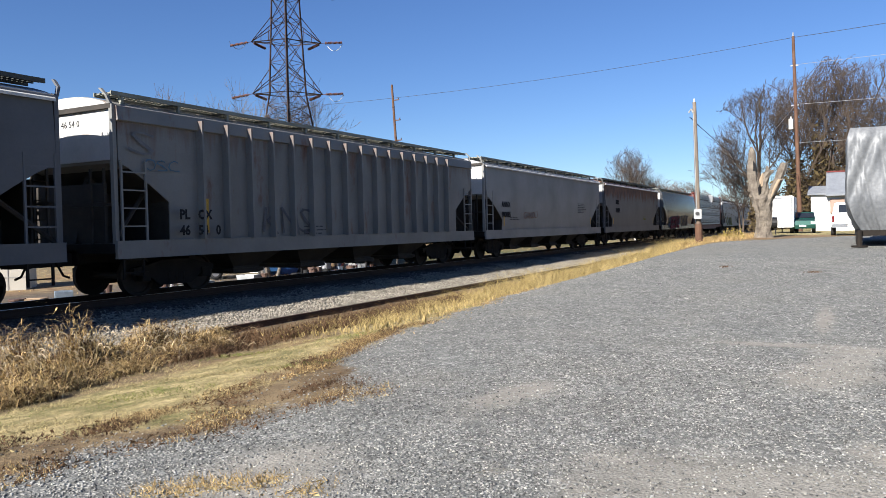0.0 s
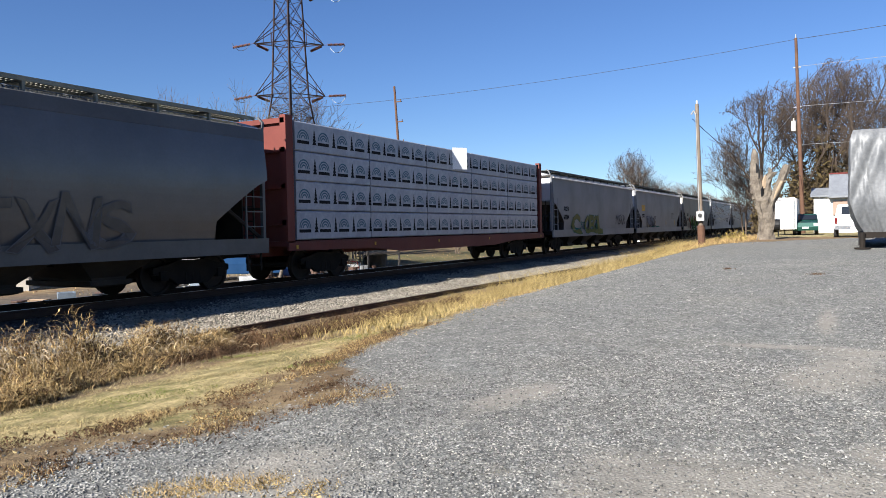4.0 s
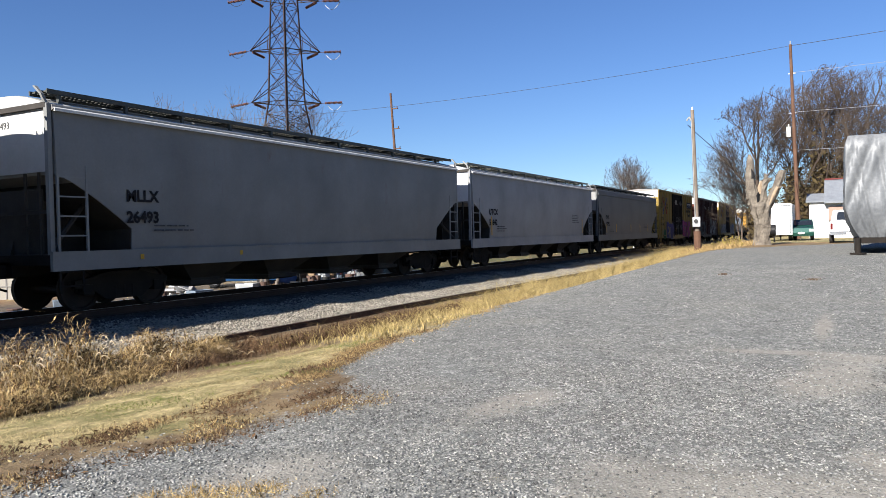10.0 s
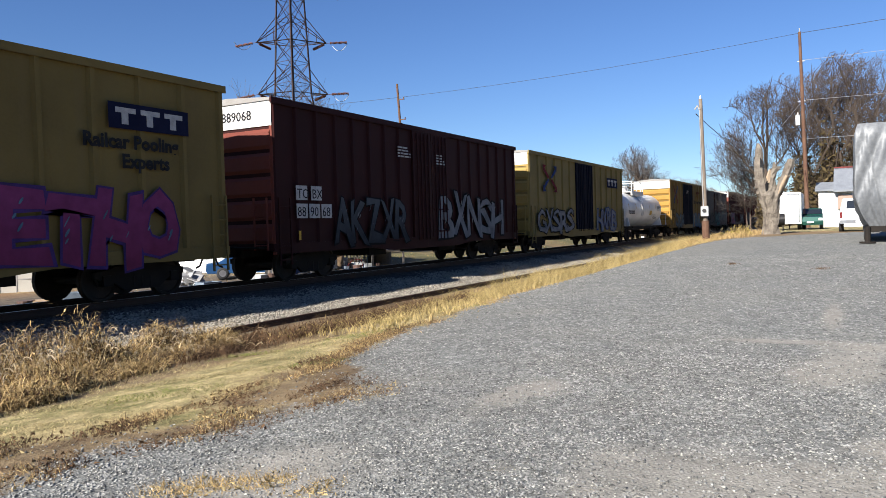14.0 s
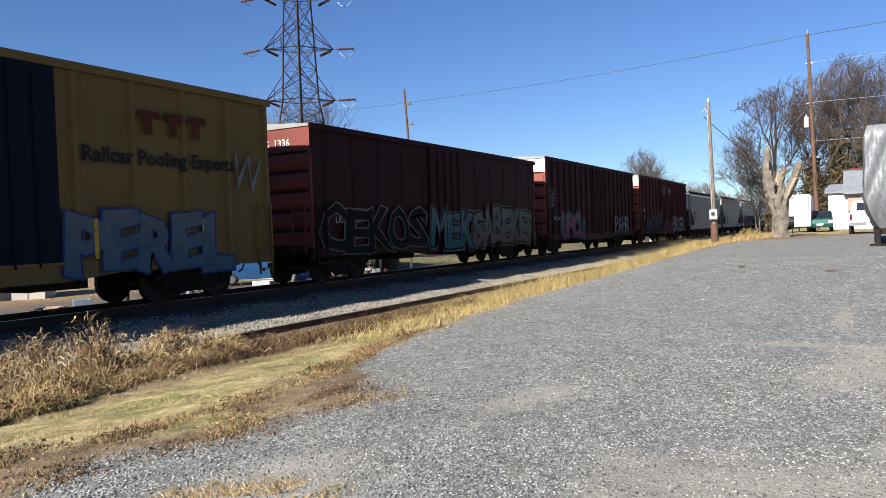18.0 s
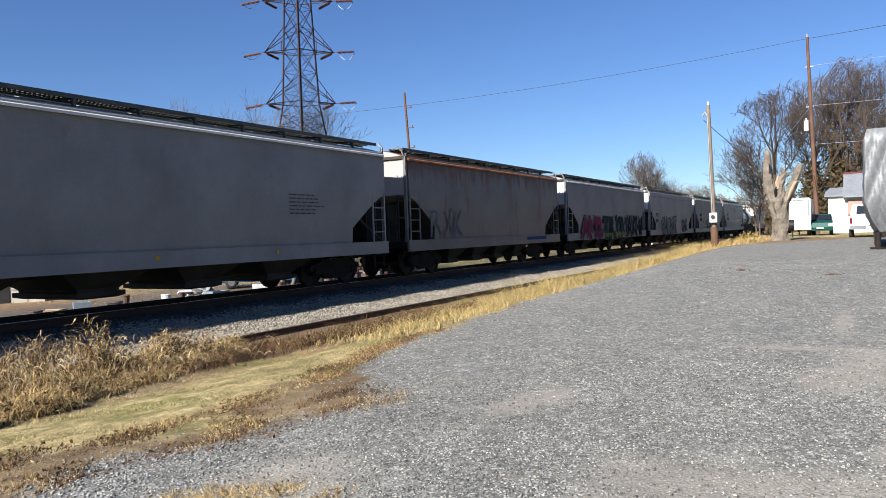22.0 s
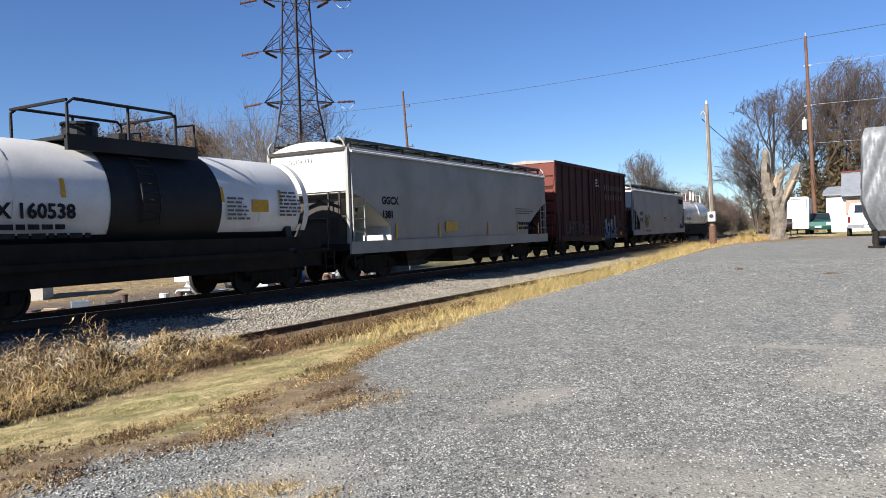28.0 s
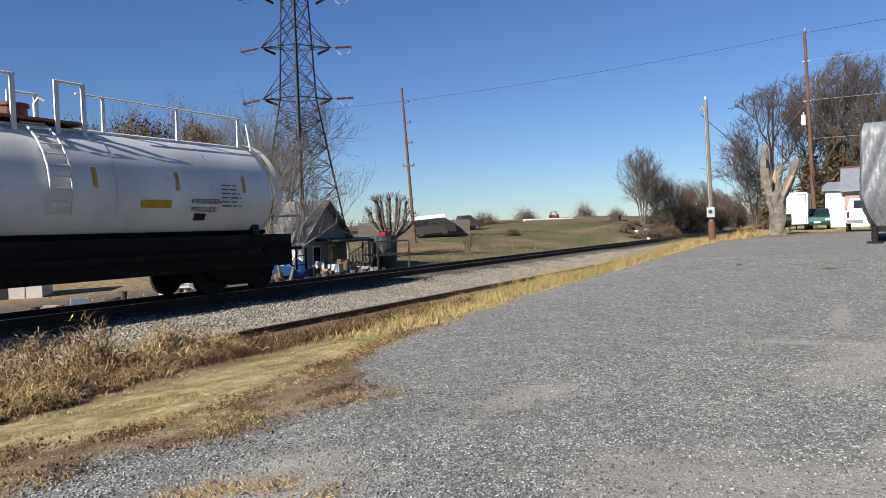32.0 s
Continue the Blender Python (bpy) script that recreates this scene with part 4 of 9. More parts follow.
        for fx in (0.2, 0.4, 0.6, 0.8):
            g.tube((x + dw * fx, -1.615, sill + 0.2), (x + dw * fx, -1.615, eave - 0.2), 0.022)
        part("lock_bar", g, dm, dr)
    for zz in (sill + 0.22, eave - 0.13):
        part("door_rail", Geo().box(d0 - (d1 - d0) * 0.9, -1.60, zz, d1 + 0.2, -1.52, zz + 0.065), mat, car)
    # end colour set above the sides' so that sunlight is in the paint
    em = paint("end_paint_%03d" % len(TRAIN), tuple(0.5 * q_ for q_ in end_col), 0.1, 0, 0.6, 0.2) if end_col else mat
    for x, s in ((0.09, -1), (length - 0.09, 1)):
        g = Geo()
        zh = (eave - sill - 1.0) / corr
        for k in range(corr):
            z = sill + 0.25 + k * zh
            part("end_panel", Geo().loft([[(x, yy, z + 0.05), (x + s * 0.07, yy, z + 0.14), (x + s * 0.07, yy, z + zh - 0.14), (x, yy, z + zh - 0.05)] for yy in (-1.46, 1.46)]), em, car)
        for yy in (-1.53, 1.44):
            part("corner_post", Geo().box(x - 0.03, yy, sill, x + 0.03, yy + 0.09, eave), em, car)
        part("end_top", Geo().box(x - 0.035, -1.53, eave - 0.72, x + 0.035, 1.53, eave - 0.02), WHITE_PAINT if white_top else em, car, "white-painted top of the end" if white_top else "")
        lx = 0.15 if s < 0 else length - 0.15 - 0.45
        ladder(car, lx, -1.62, 0.5, 2.3, mat, 0.45, 0.36)
        ladder(car, x + s * 0.12, -1.35, 0.9, 2.3, em, 0.45, 0.36, "y")
        part("end_platform", Geo().box(x - 0.3 if s < 0 else x, -1.2, 0.95, x if s < 0 else x + 0.3, 1.2, 1.0), STEEL_DARK, car)
    running_gear(car, length, 2.2)
    return car


def tank_shape(x0, x1, r, zc, flat=0.7, n=32):
    """Cylinder with elliptical heads."""
    head = [(flat * (1 - math.cos(radians(a))), r * math.sin(radians(a))) for a in (2, 12, 25, 40, 55, 70, 82, 90)]
    body = [(x0 + d, q_) for d, q_ in head] + [(x1 - d, q_) for d, q_ in reversed(head)]
    return Geo().loft([[(a, b * math.cos(2 * math.pi * c / n), zc + b * math.sin(2 * math.pi * c / n)) for c in range(n)] for a, b in body])


def band(x0, x1, r, zc, a0, a1, n=24):
    """A thin shell strip round the tank from angle a0 to a1 (degrees, 0 = near side, 90 = top)."""
    g = Geo()
    rings = []
    for x in (x0, x1):
        rings.append([(x, -(r) * math.cos(radians(a0 + (a1 - a0) * k / n)), zc + r * math.sin(radians(a0 + (a1 - a0) * k / n))) for k in range(n + 1)])
    g.loft(rings, cap=False, closed=False)
    return g


def tank_car(start, end, label, black_mid=None, letters=(), rail_mat=None, black_belly=-25, dome=0.5, handrail_full=False, skirt=False, r=1.29, zc=2.31):
    length = end - start
    car = car_base("tank_car", label, "freight car", start, length, "tank cars of the train")
    x0, x1 = 0.55, length - 0.55
    white = paint("tank_white_%03d" % len(TRAIN), (0.62, 0.61, 0.585), 0.02, 0, 0.35, 0.3, spec=0.5)
    part("tank", tank_shape(x0, x1, r, zc), white, car, "white cylindrical tank", smooth=True)
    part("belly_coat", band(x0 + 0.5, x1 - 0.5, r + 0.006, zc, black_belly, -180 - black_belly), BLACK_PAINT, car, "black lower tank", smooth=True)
    for k in (0.2, 0.4, 0.6, 0.8):
        part("weld_seam", band(x0 + (x1 - x0) * k - 0.02, x0 + (x1 - x0) * k + 0.02, r + 0.009, zc, -20, 200), white, car, smooth=True)
    if black_mid:
        part("black_band", band(black_mid[0], black_mid[1], r + 0.014, zc, -180, 180, 48), BLACK_PAINT, car, "black band round the tank", smooth=True)
    rm = rail_mat or WHITE_PAINT
    cx = x0 + (x1 - x0) * dome
    zt = zc + r
    if handrail_full:
        part("top_platform", Geo().box(cx - 1.1, -0.80, zt - 0.03, cx + 1.1, 0.80, zt + 0.02), surf("rusty_platform", (0.16, 0.075, 0.04), (0.24, 0.13, 0.08), 2.0, 0.8, 0.0, 0.2), car, "rust-brown platform on the tank's top")
        for s in (-1, 1):
            ys = s * 0.80
            zb = zc + math.sqrt(r * r - ys * ys)
            for px_ in (cx - 1.05, cx - 0.45, cx + 0.45, cx + 1.05):
                part("railing_post", Geo().box(px_ - 0.05, ys - 0.02, zb - 0.02, px_ + 0.05, ys + 0.02, zt + 0.82), rm, car)
            for sg in (-1, 1):
                part("railing_bar", Geo().bent([(cx + sg * 0.45, ys, zt + 0.80), (cx + sg * 1.05, ys, zt + 0.80)], 0.03), rm, car)
        part("manway", Geo().tube((cx, 0.0, zt - 0.1), (cx, 0.0, zt + 0.30), 0.30, None, 16).tube((cx, 0, zt + 0.30), (cx, 0, zt + 0.36), 0.34, None, 16), surf("manway_red", (0.10, 0.03, 0.028), (0.16, 0.06, 0.05), 2.0, 0.6), car, "dull red manway cover")
        part("vent_pipe", Geo().bent([(cx + 0.7, 0.3, zt), (cx + 0.7, 0.3, zt + 0.5), (cx + 0.75, 0.25, zt + 0.6), (cx + 0.85, 0.2, zt + 0.55)], 0.045), rm, car)
    else:
        g = Geo().box(cx - 1.7, -0.95, zt - 0.02, cx + 1.7, 0.95, zt + 0.05)
        for s in (-1, 1):
            g.box(cx - 1.7, s * 0.95 - 0.05, zt - 0.25, cx + 1.7, s * 0.95 + 0.05, zt + 0.07)
        part("top_platform", g, rm, car)
        g = Geo().tube((cx - 0.7, 0.0, zt - 0.1), (cx - 0.7, 0.0, zt + 0.42), 0.36, None, 14).tube((cx - 0.7, 0, zt + 0.42), (cx - 0.7, 0, zt + 0.48), 0.40, None, 14)
        part("valve_housing", g, rm, car)
        g = Geo().tube((cx + 0.4, 0.1, zt - 0.1), (cx + 0.4, 0.1, zt + 0.35), 0.28, None, 12)
        part("manway", g, rm, car)
        g = Geo()
        for s in (-1, 1):
            pts = [(cx - 1.65, s * 0.95, zt), (cx - 1.65, s * 0.95, zt + 0.68), (cx - 1.5, s * 0.95, zt + 0.8), (cx + 1.0, s * 0.95, zt + 0.8), (cx + 1.1, s * 0.95, zt + 0.7), (cx + 1.1, s * 0.95, zt)]
            g.bent(pts, 0.035).tube((cx - 0.2, s * 0.95, zt), (cx - 0.2, s * 0.95, zt + 0.8), 0.035)
            g.bent([(cx + 1.1, s * 0.95, zt + 0.5), (cx + 1.65, s * 0.95, zt + 0.6), (cx + 1.65, s * 0.95, zt)], 0.03)
        for x in (cx - 1.65, cx + 1.1):
            g.tube((x, -0.95, zt + 0.76), (x, 0.95, zt + 0.76), 0.035)
        part("platform_railing", g, rm, car)
    if handrail_full:
        ys = -0.55
        zb = zc + math.sqrt(r * r - ys * ys) - 0.03
        for sg in (-1, 1):
            xs = [cx + sg * (1.7 + k * ((x1 - x0) / 2 - 2.5) / 2) for k in range(3)]
            for x in xs:
                part("handrail_post", Geo().loft([[(x - 0.05, ys - 0.02, zb), (x + 0.05, ys - 0.02, zb), (x + 0.05, ys + 0.02, zb), (x - 0.05, ys + 0.02, zb)], [(x - 0.03, ys - 0.02, zb + 0.80), (x + 0.03, ys - 0.02, zb + 0.80), (x + 0.03, ys + 0.02, zb + 0.80), (x - 0.03, ys + 0.02, zb + 0.80)]]), rm, car)
            part("top_handrail", Geo().bent([(cx + sg * 1.05, ys, zb + 0.80), (xs[2] + sg * 0.05, ys, zb + 0.80), (xs[2] + sg * 0.30, ys, zb + 0.72), (xs[2] + sg * 0.45, ys, zb - 0.02)], 0.024), rm, car)
        part("top_runner", Geo().box(x0 + 0.6, ys - 0.10, zb - 0.02, x1 - 0.6, ys + 0.02, zb + 0.03), rm, car)
    # ladder bowed over the tank's side
    g = Geo()
    for s in (-0.23, 0.23):
        g.bent([(cx + s, -(r + 0.08) * math.cos(radians(a)), zc + (r + 0.08) * math.sin(radians(a))) for a in range(-20, 75, 12)], 0.022)
    for a in range(-18, 72, 9):
        g.tube((cx - 0.23, -(r + 0.08) * math.cos(radians(a)), zc + (r + 0.08) * math.sin(radians(a))), (cx + 0.23, -(r + 0.08) * math.cos(radians(a)), zc + (r + 0.08) * math.sin(radians(a))), 0.016)
    part("ladder", g, rm, car)
    # saddles, stub sills, end rails
    part("centre_sill", Geo().box(0, -0.3, 0.78, length, 0.3, 1.08), STEEL_DARK, car)
    for x in (0.0, length - 1.5):
        part("end_platform", Geo().box(x, -1.45, 1.02, x + 1.5, 1.45, 1.10), STEEL_DARK, car)
    for s in (-1, 1):
        part("side_sill", Geo().box(1.7, s * 1.46 - 0.04, 0.95, length - 1.7, s * 1.46 + 0.04, 1.08), STEEL_DARK, car)
        if skirt:
            part("side_skirt", Geo().box(0.3, s * 1.30 - 0.03, 0.62, length - 0.3, s * 1.30 + 0.03, 1.46), STEEL_DARK, car)
    if skirt:
        for x in (x0 + 0.25, x1 - 0.45):
            part("end_ring", band(x, x + 0.2, r + 0.05, zc, -30, 210, 30), WHITE_PAINT, car, "raised white ring at the tank's end", smooth=True)
    for x in (1.55, length - 1.55):
        g = Geo().loft([[(x + a, -1.35, 1.05), (x + a, 1.35, 1.05), (x + a, 1.2, 1.75), (x + a, 0.6, 1.15), (x + a, -0.6, 1.15), (x + a, -1.2, 1.75)] for a in (-0.12, 0.12)])
        part("saddle", g, BLACK_PAINT if black_belly > -40 else white, car)
    for x in (0.06, length - 0.06):
        g = Geo().bent([(x, -1.4, 1.05), (x, -1.4, 1.95), (x, 1.4, 1.95), (x, 1.4, 1.05)], 0.03)
        part("end_handrail", g, rm, car)
        ladder(car, x - 0.2 if x > 1 else x, -1.45, 0.45, 1.05, STEEL_DARK, 0.4, 0.25, name="step")
    xx = x0 + 1.0
    while xx < x1 - 0.6:
        g = Geo().loft([[(xx, -(r + 0.012) * math.cos(radians(a)), zc + (r + 0.012) * math.sin(radians(a))), (xx + 0.1, -(r + 0.012) * math.cos(radians(a)), zc + (r + 0.012) * math.sin(radians(a)))] for a in (2, 8, 14, 19)], cap=False, closed=False)
        part("reflector_strip", g, REFLECT, car)
        xx += 2.1
    for s, x, z, size in letters:
        letter(car, s, x, z, -(math.sqrt(max(0.1, r * r - (z + 0.1 - zc) ** 2)) + 0.035), size, LETTER_BLACK, 0.012)
    running_gear(car, length, 1.9)
    return car

# ---- the wagons, in their order along the track ----
SIDE = -1.632      # face of a hopper's side
BOX = -1.512       # face of a box car's side sheet

c = hopper(-7.7, 9.3, (0.24, 0.25, 0.27), "weathered grey covered hopper car with an olive grating walkway", 0.15, walk_mat=GALV_DARK)
reflectors(c, (14.6,), SIDE, 1.5, 2.4)

c = hopper(10.46, 27.51, (0.41, 0.41, 0.39), "pale grey ribbed covered hopper car with rust streaks and faded graffiti", 0.34, top=0.4, ribs=16, strip=False, bulge=0.0, dirt=0.5, cut=2.9, shoulder=1.45, knee=2.1)
marks(c, 1.6, -1.71, ["PL   CX", "46   54   0"], 0.30, z=1.72, gap=0.36)
piece(c, "S", 0.35, 3.05, 0.75, 0.55, -1.62, "silver", "grey", 11, thin=True)
piece(c, "OSC", 0.75, 2.75, 0.95, 0.28, -1.62, "sky", "grey", 13, thin=True)
piece(c, "KNS", 4.5, 1.30, 2.1, 0.75, -1.59, "grey", "grey", 12, thin=True)
reflectors(c, (2.5,), -1.60, 1.4, 2.2)
lines_of_print(c, 6.2, 1.5, -1.565, 1.2, 3, LETTER_BLACK)

c = hopper(28.71, 45.86, (0.50, 0.50, 0.485), "light grey smooth-sided covered hopper car with black numbers", 0.04, walk_mat=GALV)
marks(c, 1.7, SIDE, ["ANNX", "980085"])
piece(c, "GXNOU", 4.3, 1.75, 1.8, 0.35, side_of_hopper, "orange", "orange", 21, thin=True)
reflectors(c, (1.9, 15.0), SIDE)
lines_of_print(c, 12.6, 2.6, SIDE, 1.6, 6, LETTER_BLACK)
lines_of_print(c, 2.6, 1.8, SIDE, 1.4, 2, LETTER_BLACK)

c = hopper(46.94, 63.02, (0.29, 0.287, 0.282), "grey covered hopper car with a broad rusted band below the roof", 0.18, top=0.95, walk_mat=GALV_DARK, strip=True)
lines_of_print(c, 2.6, 2.75, SIDE, 1.3, 2, LETTER_BLACK, 0.3, 0.55)
reflectors(c, (1.9, 13.8), SIDE)
lines_of_print(c, 10.5, 1.9, SIDE, 1.0, 3, SPRAY["lime"])

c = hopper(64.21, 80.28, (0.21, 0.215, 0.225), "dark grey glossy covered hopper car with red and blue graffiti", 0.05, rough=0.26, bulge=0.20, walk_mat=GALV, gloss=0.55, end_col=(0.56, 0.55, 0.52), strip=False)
lines_of_print(c, 2.2, 2.4, -1.772, 0.4, 1, LETTER_BLACK, 0.2, 0.42)
GLOSSY = lambda z_: -(max(1.644 if z_ < 1.32 else 0.0, 1.56 + 0.20 * (1 - ((z_ - 2.65) / 1.43) ** 2)) + 0.024)
piece(c, "EEZNE", 3.5, 0.98, 3.8, 1.0, GLOSSY, fade("red_pink", (0.13, 0.012, 0.03), (0.14, 0.022, 0.045), 1.0, 1.95), "grey", 31, None, "grey", 0.09, 0.05, lap=1.3)
piece(c, "SX", 2.6, 1.05, 1.0, 0.85, GLOSSY, fade("slate_blue", (0.04, 0.09, 0.17), (0.12, 0.16, 0.20), 1.0, 1.9), "grey", 33, fat=0.03)
piece(c, "I", 7.3, 1.3, 0.6, 0.6, GLOSSY, fade("slate_blue", (0.04, 0.09, 0.17), (0.12, 0.16, 0.20), 1.0, 1.9), "grey", 34, fat=0.03)
piece(c, "TXNS", 8.4, 1.15, 3.4, 0.95, GLOSSY, fade("worn_silver", (0.11, 0.10, 0.095), (0.17, 0.16, 0.14), 1.0, 2.0), "grey", 32, fat=0.02, edge=0.03)


def lumber_car(start, end):
    """Centre-beam flat wagon stacked with wrapped lumber."""
    length = end - start
    car = car_base("lumber_flat_car", "red-brown centre-beam flat car stacked with printed grey-wrapped lumber", "freight car", start, length, "")
    mat = paint("flatcar_paint", (0.15, 0.038, 0.030), 0.2, 0, 0.6, 0.3)
    part("deck", Geo().box(0, -1.5, 1.02, length, 1.5, 1.16).box(0.0, -0.35, 0.72, length, 0.35, 1.05), mat, car)
    part("side_sill", Geo().loft([[(x, -1.56, z) for x, z in ((0, 0.9), (4, 0.86), (6, 0.70), (length - 6, 0.70), (length - 4, 0.86), (length, 0.9), (length, 1.12), (0, 1.12))], [(x, -1.50, z) for x, z in ((0, 0.9), (4, 0.86), (6, 0.70), (length - 6, 0.70), (length - 4, 0.86), (length, 0.9), (length, 1.12), (0, 1.12))]]), mat, car)
    for x in (0.05, length - 0.35):
        g = Geo().box(x, -1.5, 1.1, x + 0.3, -1.3, 4.62).box(x, 1.3, 1.1, x + 0.3, 1.5, 4.62).box(x + 0.1, -1.3, 1.1, x + 0.2, 1.3, 4.5)
        for zz in (1.6, 2.6, 3.6, 4.4):
            g.box(x, -1.45, zz, x + 0.3, 1.45, zz + 0.14)
        part("bulkhead", g, mat, car, "red-brown steel bulkhead")
    part("centre_beam", Geo().box(0.4, -0.08, 1.1, length - 0.4, 0.08, 4.5), mat, car)
    wrap = surf("lumber_wrap", (0.25, 0.265, 0.31), (0.33, 0.345, 0.39), 1.0, 0.4, 0, 0.25, 0.02, 6.0)
    teal = surf("wrap_print", (0.03, 0.085, 0.13), (0.05, 0.12, 0.17), 4.0, 0.5, 0, 0.0)
    n = 5
    bl = (length - 1.0) / n
    h = 0.835
    bundle = Geo()
    rr_ = 0.03
    ring = lambda x: [(x, a, b) for a, b in ((-1.43, rr_), (-1.40, 0), (-0.14, 0), (-0.12, rr_), (-0.12, h - 0.05), (-0.14, h - 0.02), (-1.40, h - 0.02), (-1.43, h - 0.05))]
    bundle.loft([ring(0.02), ring(bl - 0.02)])
    bme = bundle.mesh("lumber_bundle", wrap)
    arcs, words, trees = Geo(), Geo(), Geo()
    for k in range(4):
        ox, oz = bl * (k + 0.30) / 4 + 0.10, 0.34
        for r0, r1 in ((0.07, 0.11), (0.145, 0.185), (0.22, 0.26)):
            a = [math.pi * t / 10 for t in range(11)]
            arcs.loft([[(ox + r0 * math.cos(t), -1.436, oz + r0 * math.sin(t)) for t in a], [(ox + r1 * math.cos(t), -1.436, oz + r1 * math.sin(t)) for t in a]], cap=False, closed=False)
        words.box(ox - 0.26, -1.437, oz - 0.14, ox + 0.26, -1.433, oz - 0.05)
        tx = ox + bl / 8 + 0.04
        for t in range(4):
            trees.poly([(tx - 0.10 + t * 0.02, -1.4365, 0.2 + t * 0.1), (tx + 0.10 - t * 0.02, -1.4365, 0.2 + t * 0.1), (tx, -1.4365, 0.36 + t * 0.1)])
    ame, wme, tme = arcs.mesh("arc_print", teal), words.mesh("word_print", LETTER_BLACK), trees.mesh("tree_print", LETTER_BLACK)
    for row in range(4):
        for k in range(n):
            z = 1.19 + row * h
            for side in (0, 180):
                ob = part("lumber_bundle", bme, None, car, "grey-wrapped lumber bundle with dark printed arcs" if not side else "", at=pose(0.5 + k * bl + (bl if side else 0), 0, z, 0, 0, side))
                if not side:
                    for me, nm in ((ame, "arc_print"), (wme, "word_print"), (tme, "tree_print")):
                        part(nm, me, None, ob)
    fx, fz = 0.5 + 2.55 * bl, 1.19 + 3.0 * h
    g = Geo().loft([[(fx, -1.44, z), (fx + 0.55, -1.80, z), (fx + 0.56, -1.79, z), (fx + 0.01, -1.43, z)] for z in (fz + 0.05, fz + h + 0.06)])
    part("loose_wrap", g, surf("clean_wrap", (0.80, 0.80, 0.79), (0.74, 0.74, 0.74), 1.0, 0.5, 0, 0.1), car, "bright loose flap of white wrap")
    reflectors(car, (0.3, 4.2, 8.5, 13.0, length - 0.5), -1.575, 0.95, 1.05)
    running_gear(car, length, 2.3)
    return car


lumber_car(81.17, 100.84)

c = hopper(102.06, 118.95, (0.44, 0.45, 0.475), "mid-grey covered hopper car with yellow-green graffiti and a pale eave strip, its sunlight painted white", 0.05, strip=True, walk_mat=GALV_DARK)
marks(c, 1.7, SIDE, ["ACFX", "69284"])
STALE = fade("stale_yellow", (0.17, 0.19, 0.06), (0.20, 0.19, 0.075), 1.0, 2.0)
piece(c, "C", 3.1, 1.0, 1.5, 1.05, side_of_hopper, STALE, "teal", 41, None, None, 0.11, 0.04)
piece(c, "CEGL", 5.4, 1.0, 3.3, 1.05, side_of_hopper, STALE, "teal", 42, None, None, 0.11, 0.035, lap=1.3)
piece(c, "KB", 4.75, 1.25, 0.8, 0.5, side_of_hopper, "teal", "teal", 44, thin=True)
piece(c, "MSKR", 12.2, 1.5, 2.4, 0.7, side_of_hopper, PRINT_GREY, PRINT_GREY, 43, thin=True)

c = hopper(119.92, 137.01, (0.50, 0.51, 0.535), "grey covered hopper car with a yellow panel and scribbled graffiti", 0.03, strip=True, walk_mat=GALV_DARK)
part("yellow_panel", Geo().box(1.6, SIDE - 0.004, 2.5, 2.6, SIDE, 2.95), REFLECT, c)
marks(c, 1.65, SIDE, ["73571"], 0.34, z=2.03)
piece(c, "TMARCE", 3.0, 1.28, 3.3, 0.8, side_of_hopper, fade("worn_grey", (0.20, 0.20, 0.21), (0.27, 0.27, 0.29), 1.2, 2.1), "black", 51, None, None, 0.03, 0.03)
part("green_tag", Geo().box(4.6, SIDE - 0.004, 1.28, 7.6, SIDE, 1.36), SPRAY["teal"], c)
lines_of_print(c, 12.6, 2.4, SIDE, 1.2, 5, LETTER_BLACK)
reflectors(c, (6.0, 10.2, 13.8), SIDE)

c = hopper(138.26, 154.59, (0.52, 0.50, 0.45), "tan-grey covered hopper car with green and black NAH graffiti", 0.10, dirt=0.5, walk_mat=GALV_DARK, bay_col=(0.30, 0.27, 0.22))
marks(c, 1.7, SIDE, ["CEFX", "54306"])
splash(c, [(3.05, 1.95, 0.22), (3.3, 1.72, 0.14), (3.7, 1.5, 0.26), (3.25, 1.2, 0.22), (4.9, 2.15, 0.2), (6.0, 2.05, 0.26), (7.75, 1.95, 0.2), (7.5, 1.5, 0.24), (8.2, 1.5, 0.22), (7.75, 1.2, 0.18), (2.5, 1.2, 0.16)], side_of_hopper, fade("ember", (0.16, 0.02, 0.05), (0.30, 0.07, 0.03), 1.2, 2.2), 61)
piece(c, "NAH", 3.55, 0.96, 4.1, 1.18, side_of_hopper, fade("lime_green", (0.03, 0.16, 0.05), (0.17, 0.26, 0.06), 0.9, 2.2), "black", 64, None, "lime", 0.10, 0.09, lap=1.12)
piece(c, "DNB", 3.65, 1.0, 0.7, 0.3, lambda z_: side_of_hopper(z_) - 0.02, "black", "black", 65, thin=True)
piece(c, "RGTOR OMK", 9.0, 1.75, 5.0, 1.05, side_of_hopper, "grey", "blue", 62, thin=True)
lines_of_print(c, 2.2, 1.55, SIDE, 1.9, 2, LETTER_BLACK)
lines_of_print(c, 9.3, 2.2, SIDE, 1.2, 3, LETTER_BLACK)

c = hopper(155.72, 172.54, (0.63, 0.64, 0.665), "pale bluish-grey covered hopper car with black lettering", 0.02, walk_mat=GALV)
marks(c, 1.7, SIDE, ["FLOX", "42108"])
lines_of_print(c, 2.5, 1.7, SIDE, 1.6, 3, LETTER_BLACK)
lines_of_print(c, 12.2, 2.0, SIDE, 1.6, 2, LETTER_BLACK, 0.2, 0.3)
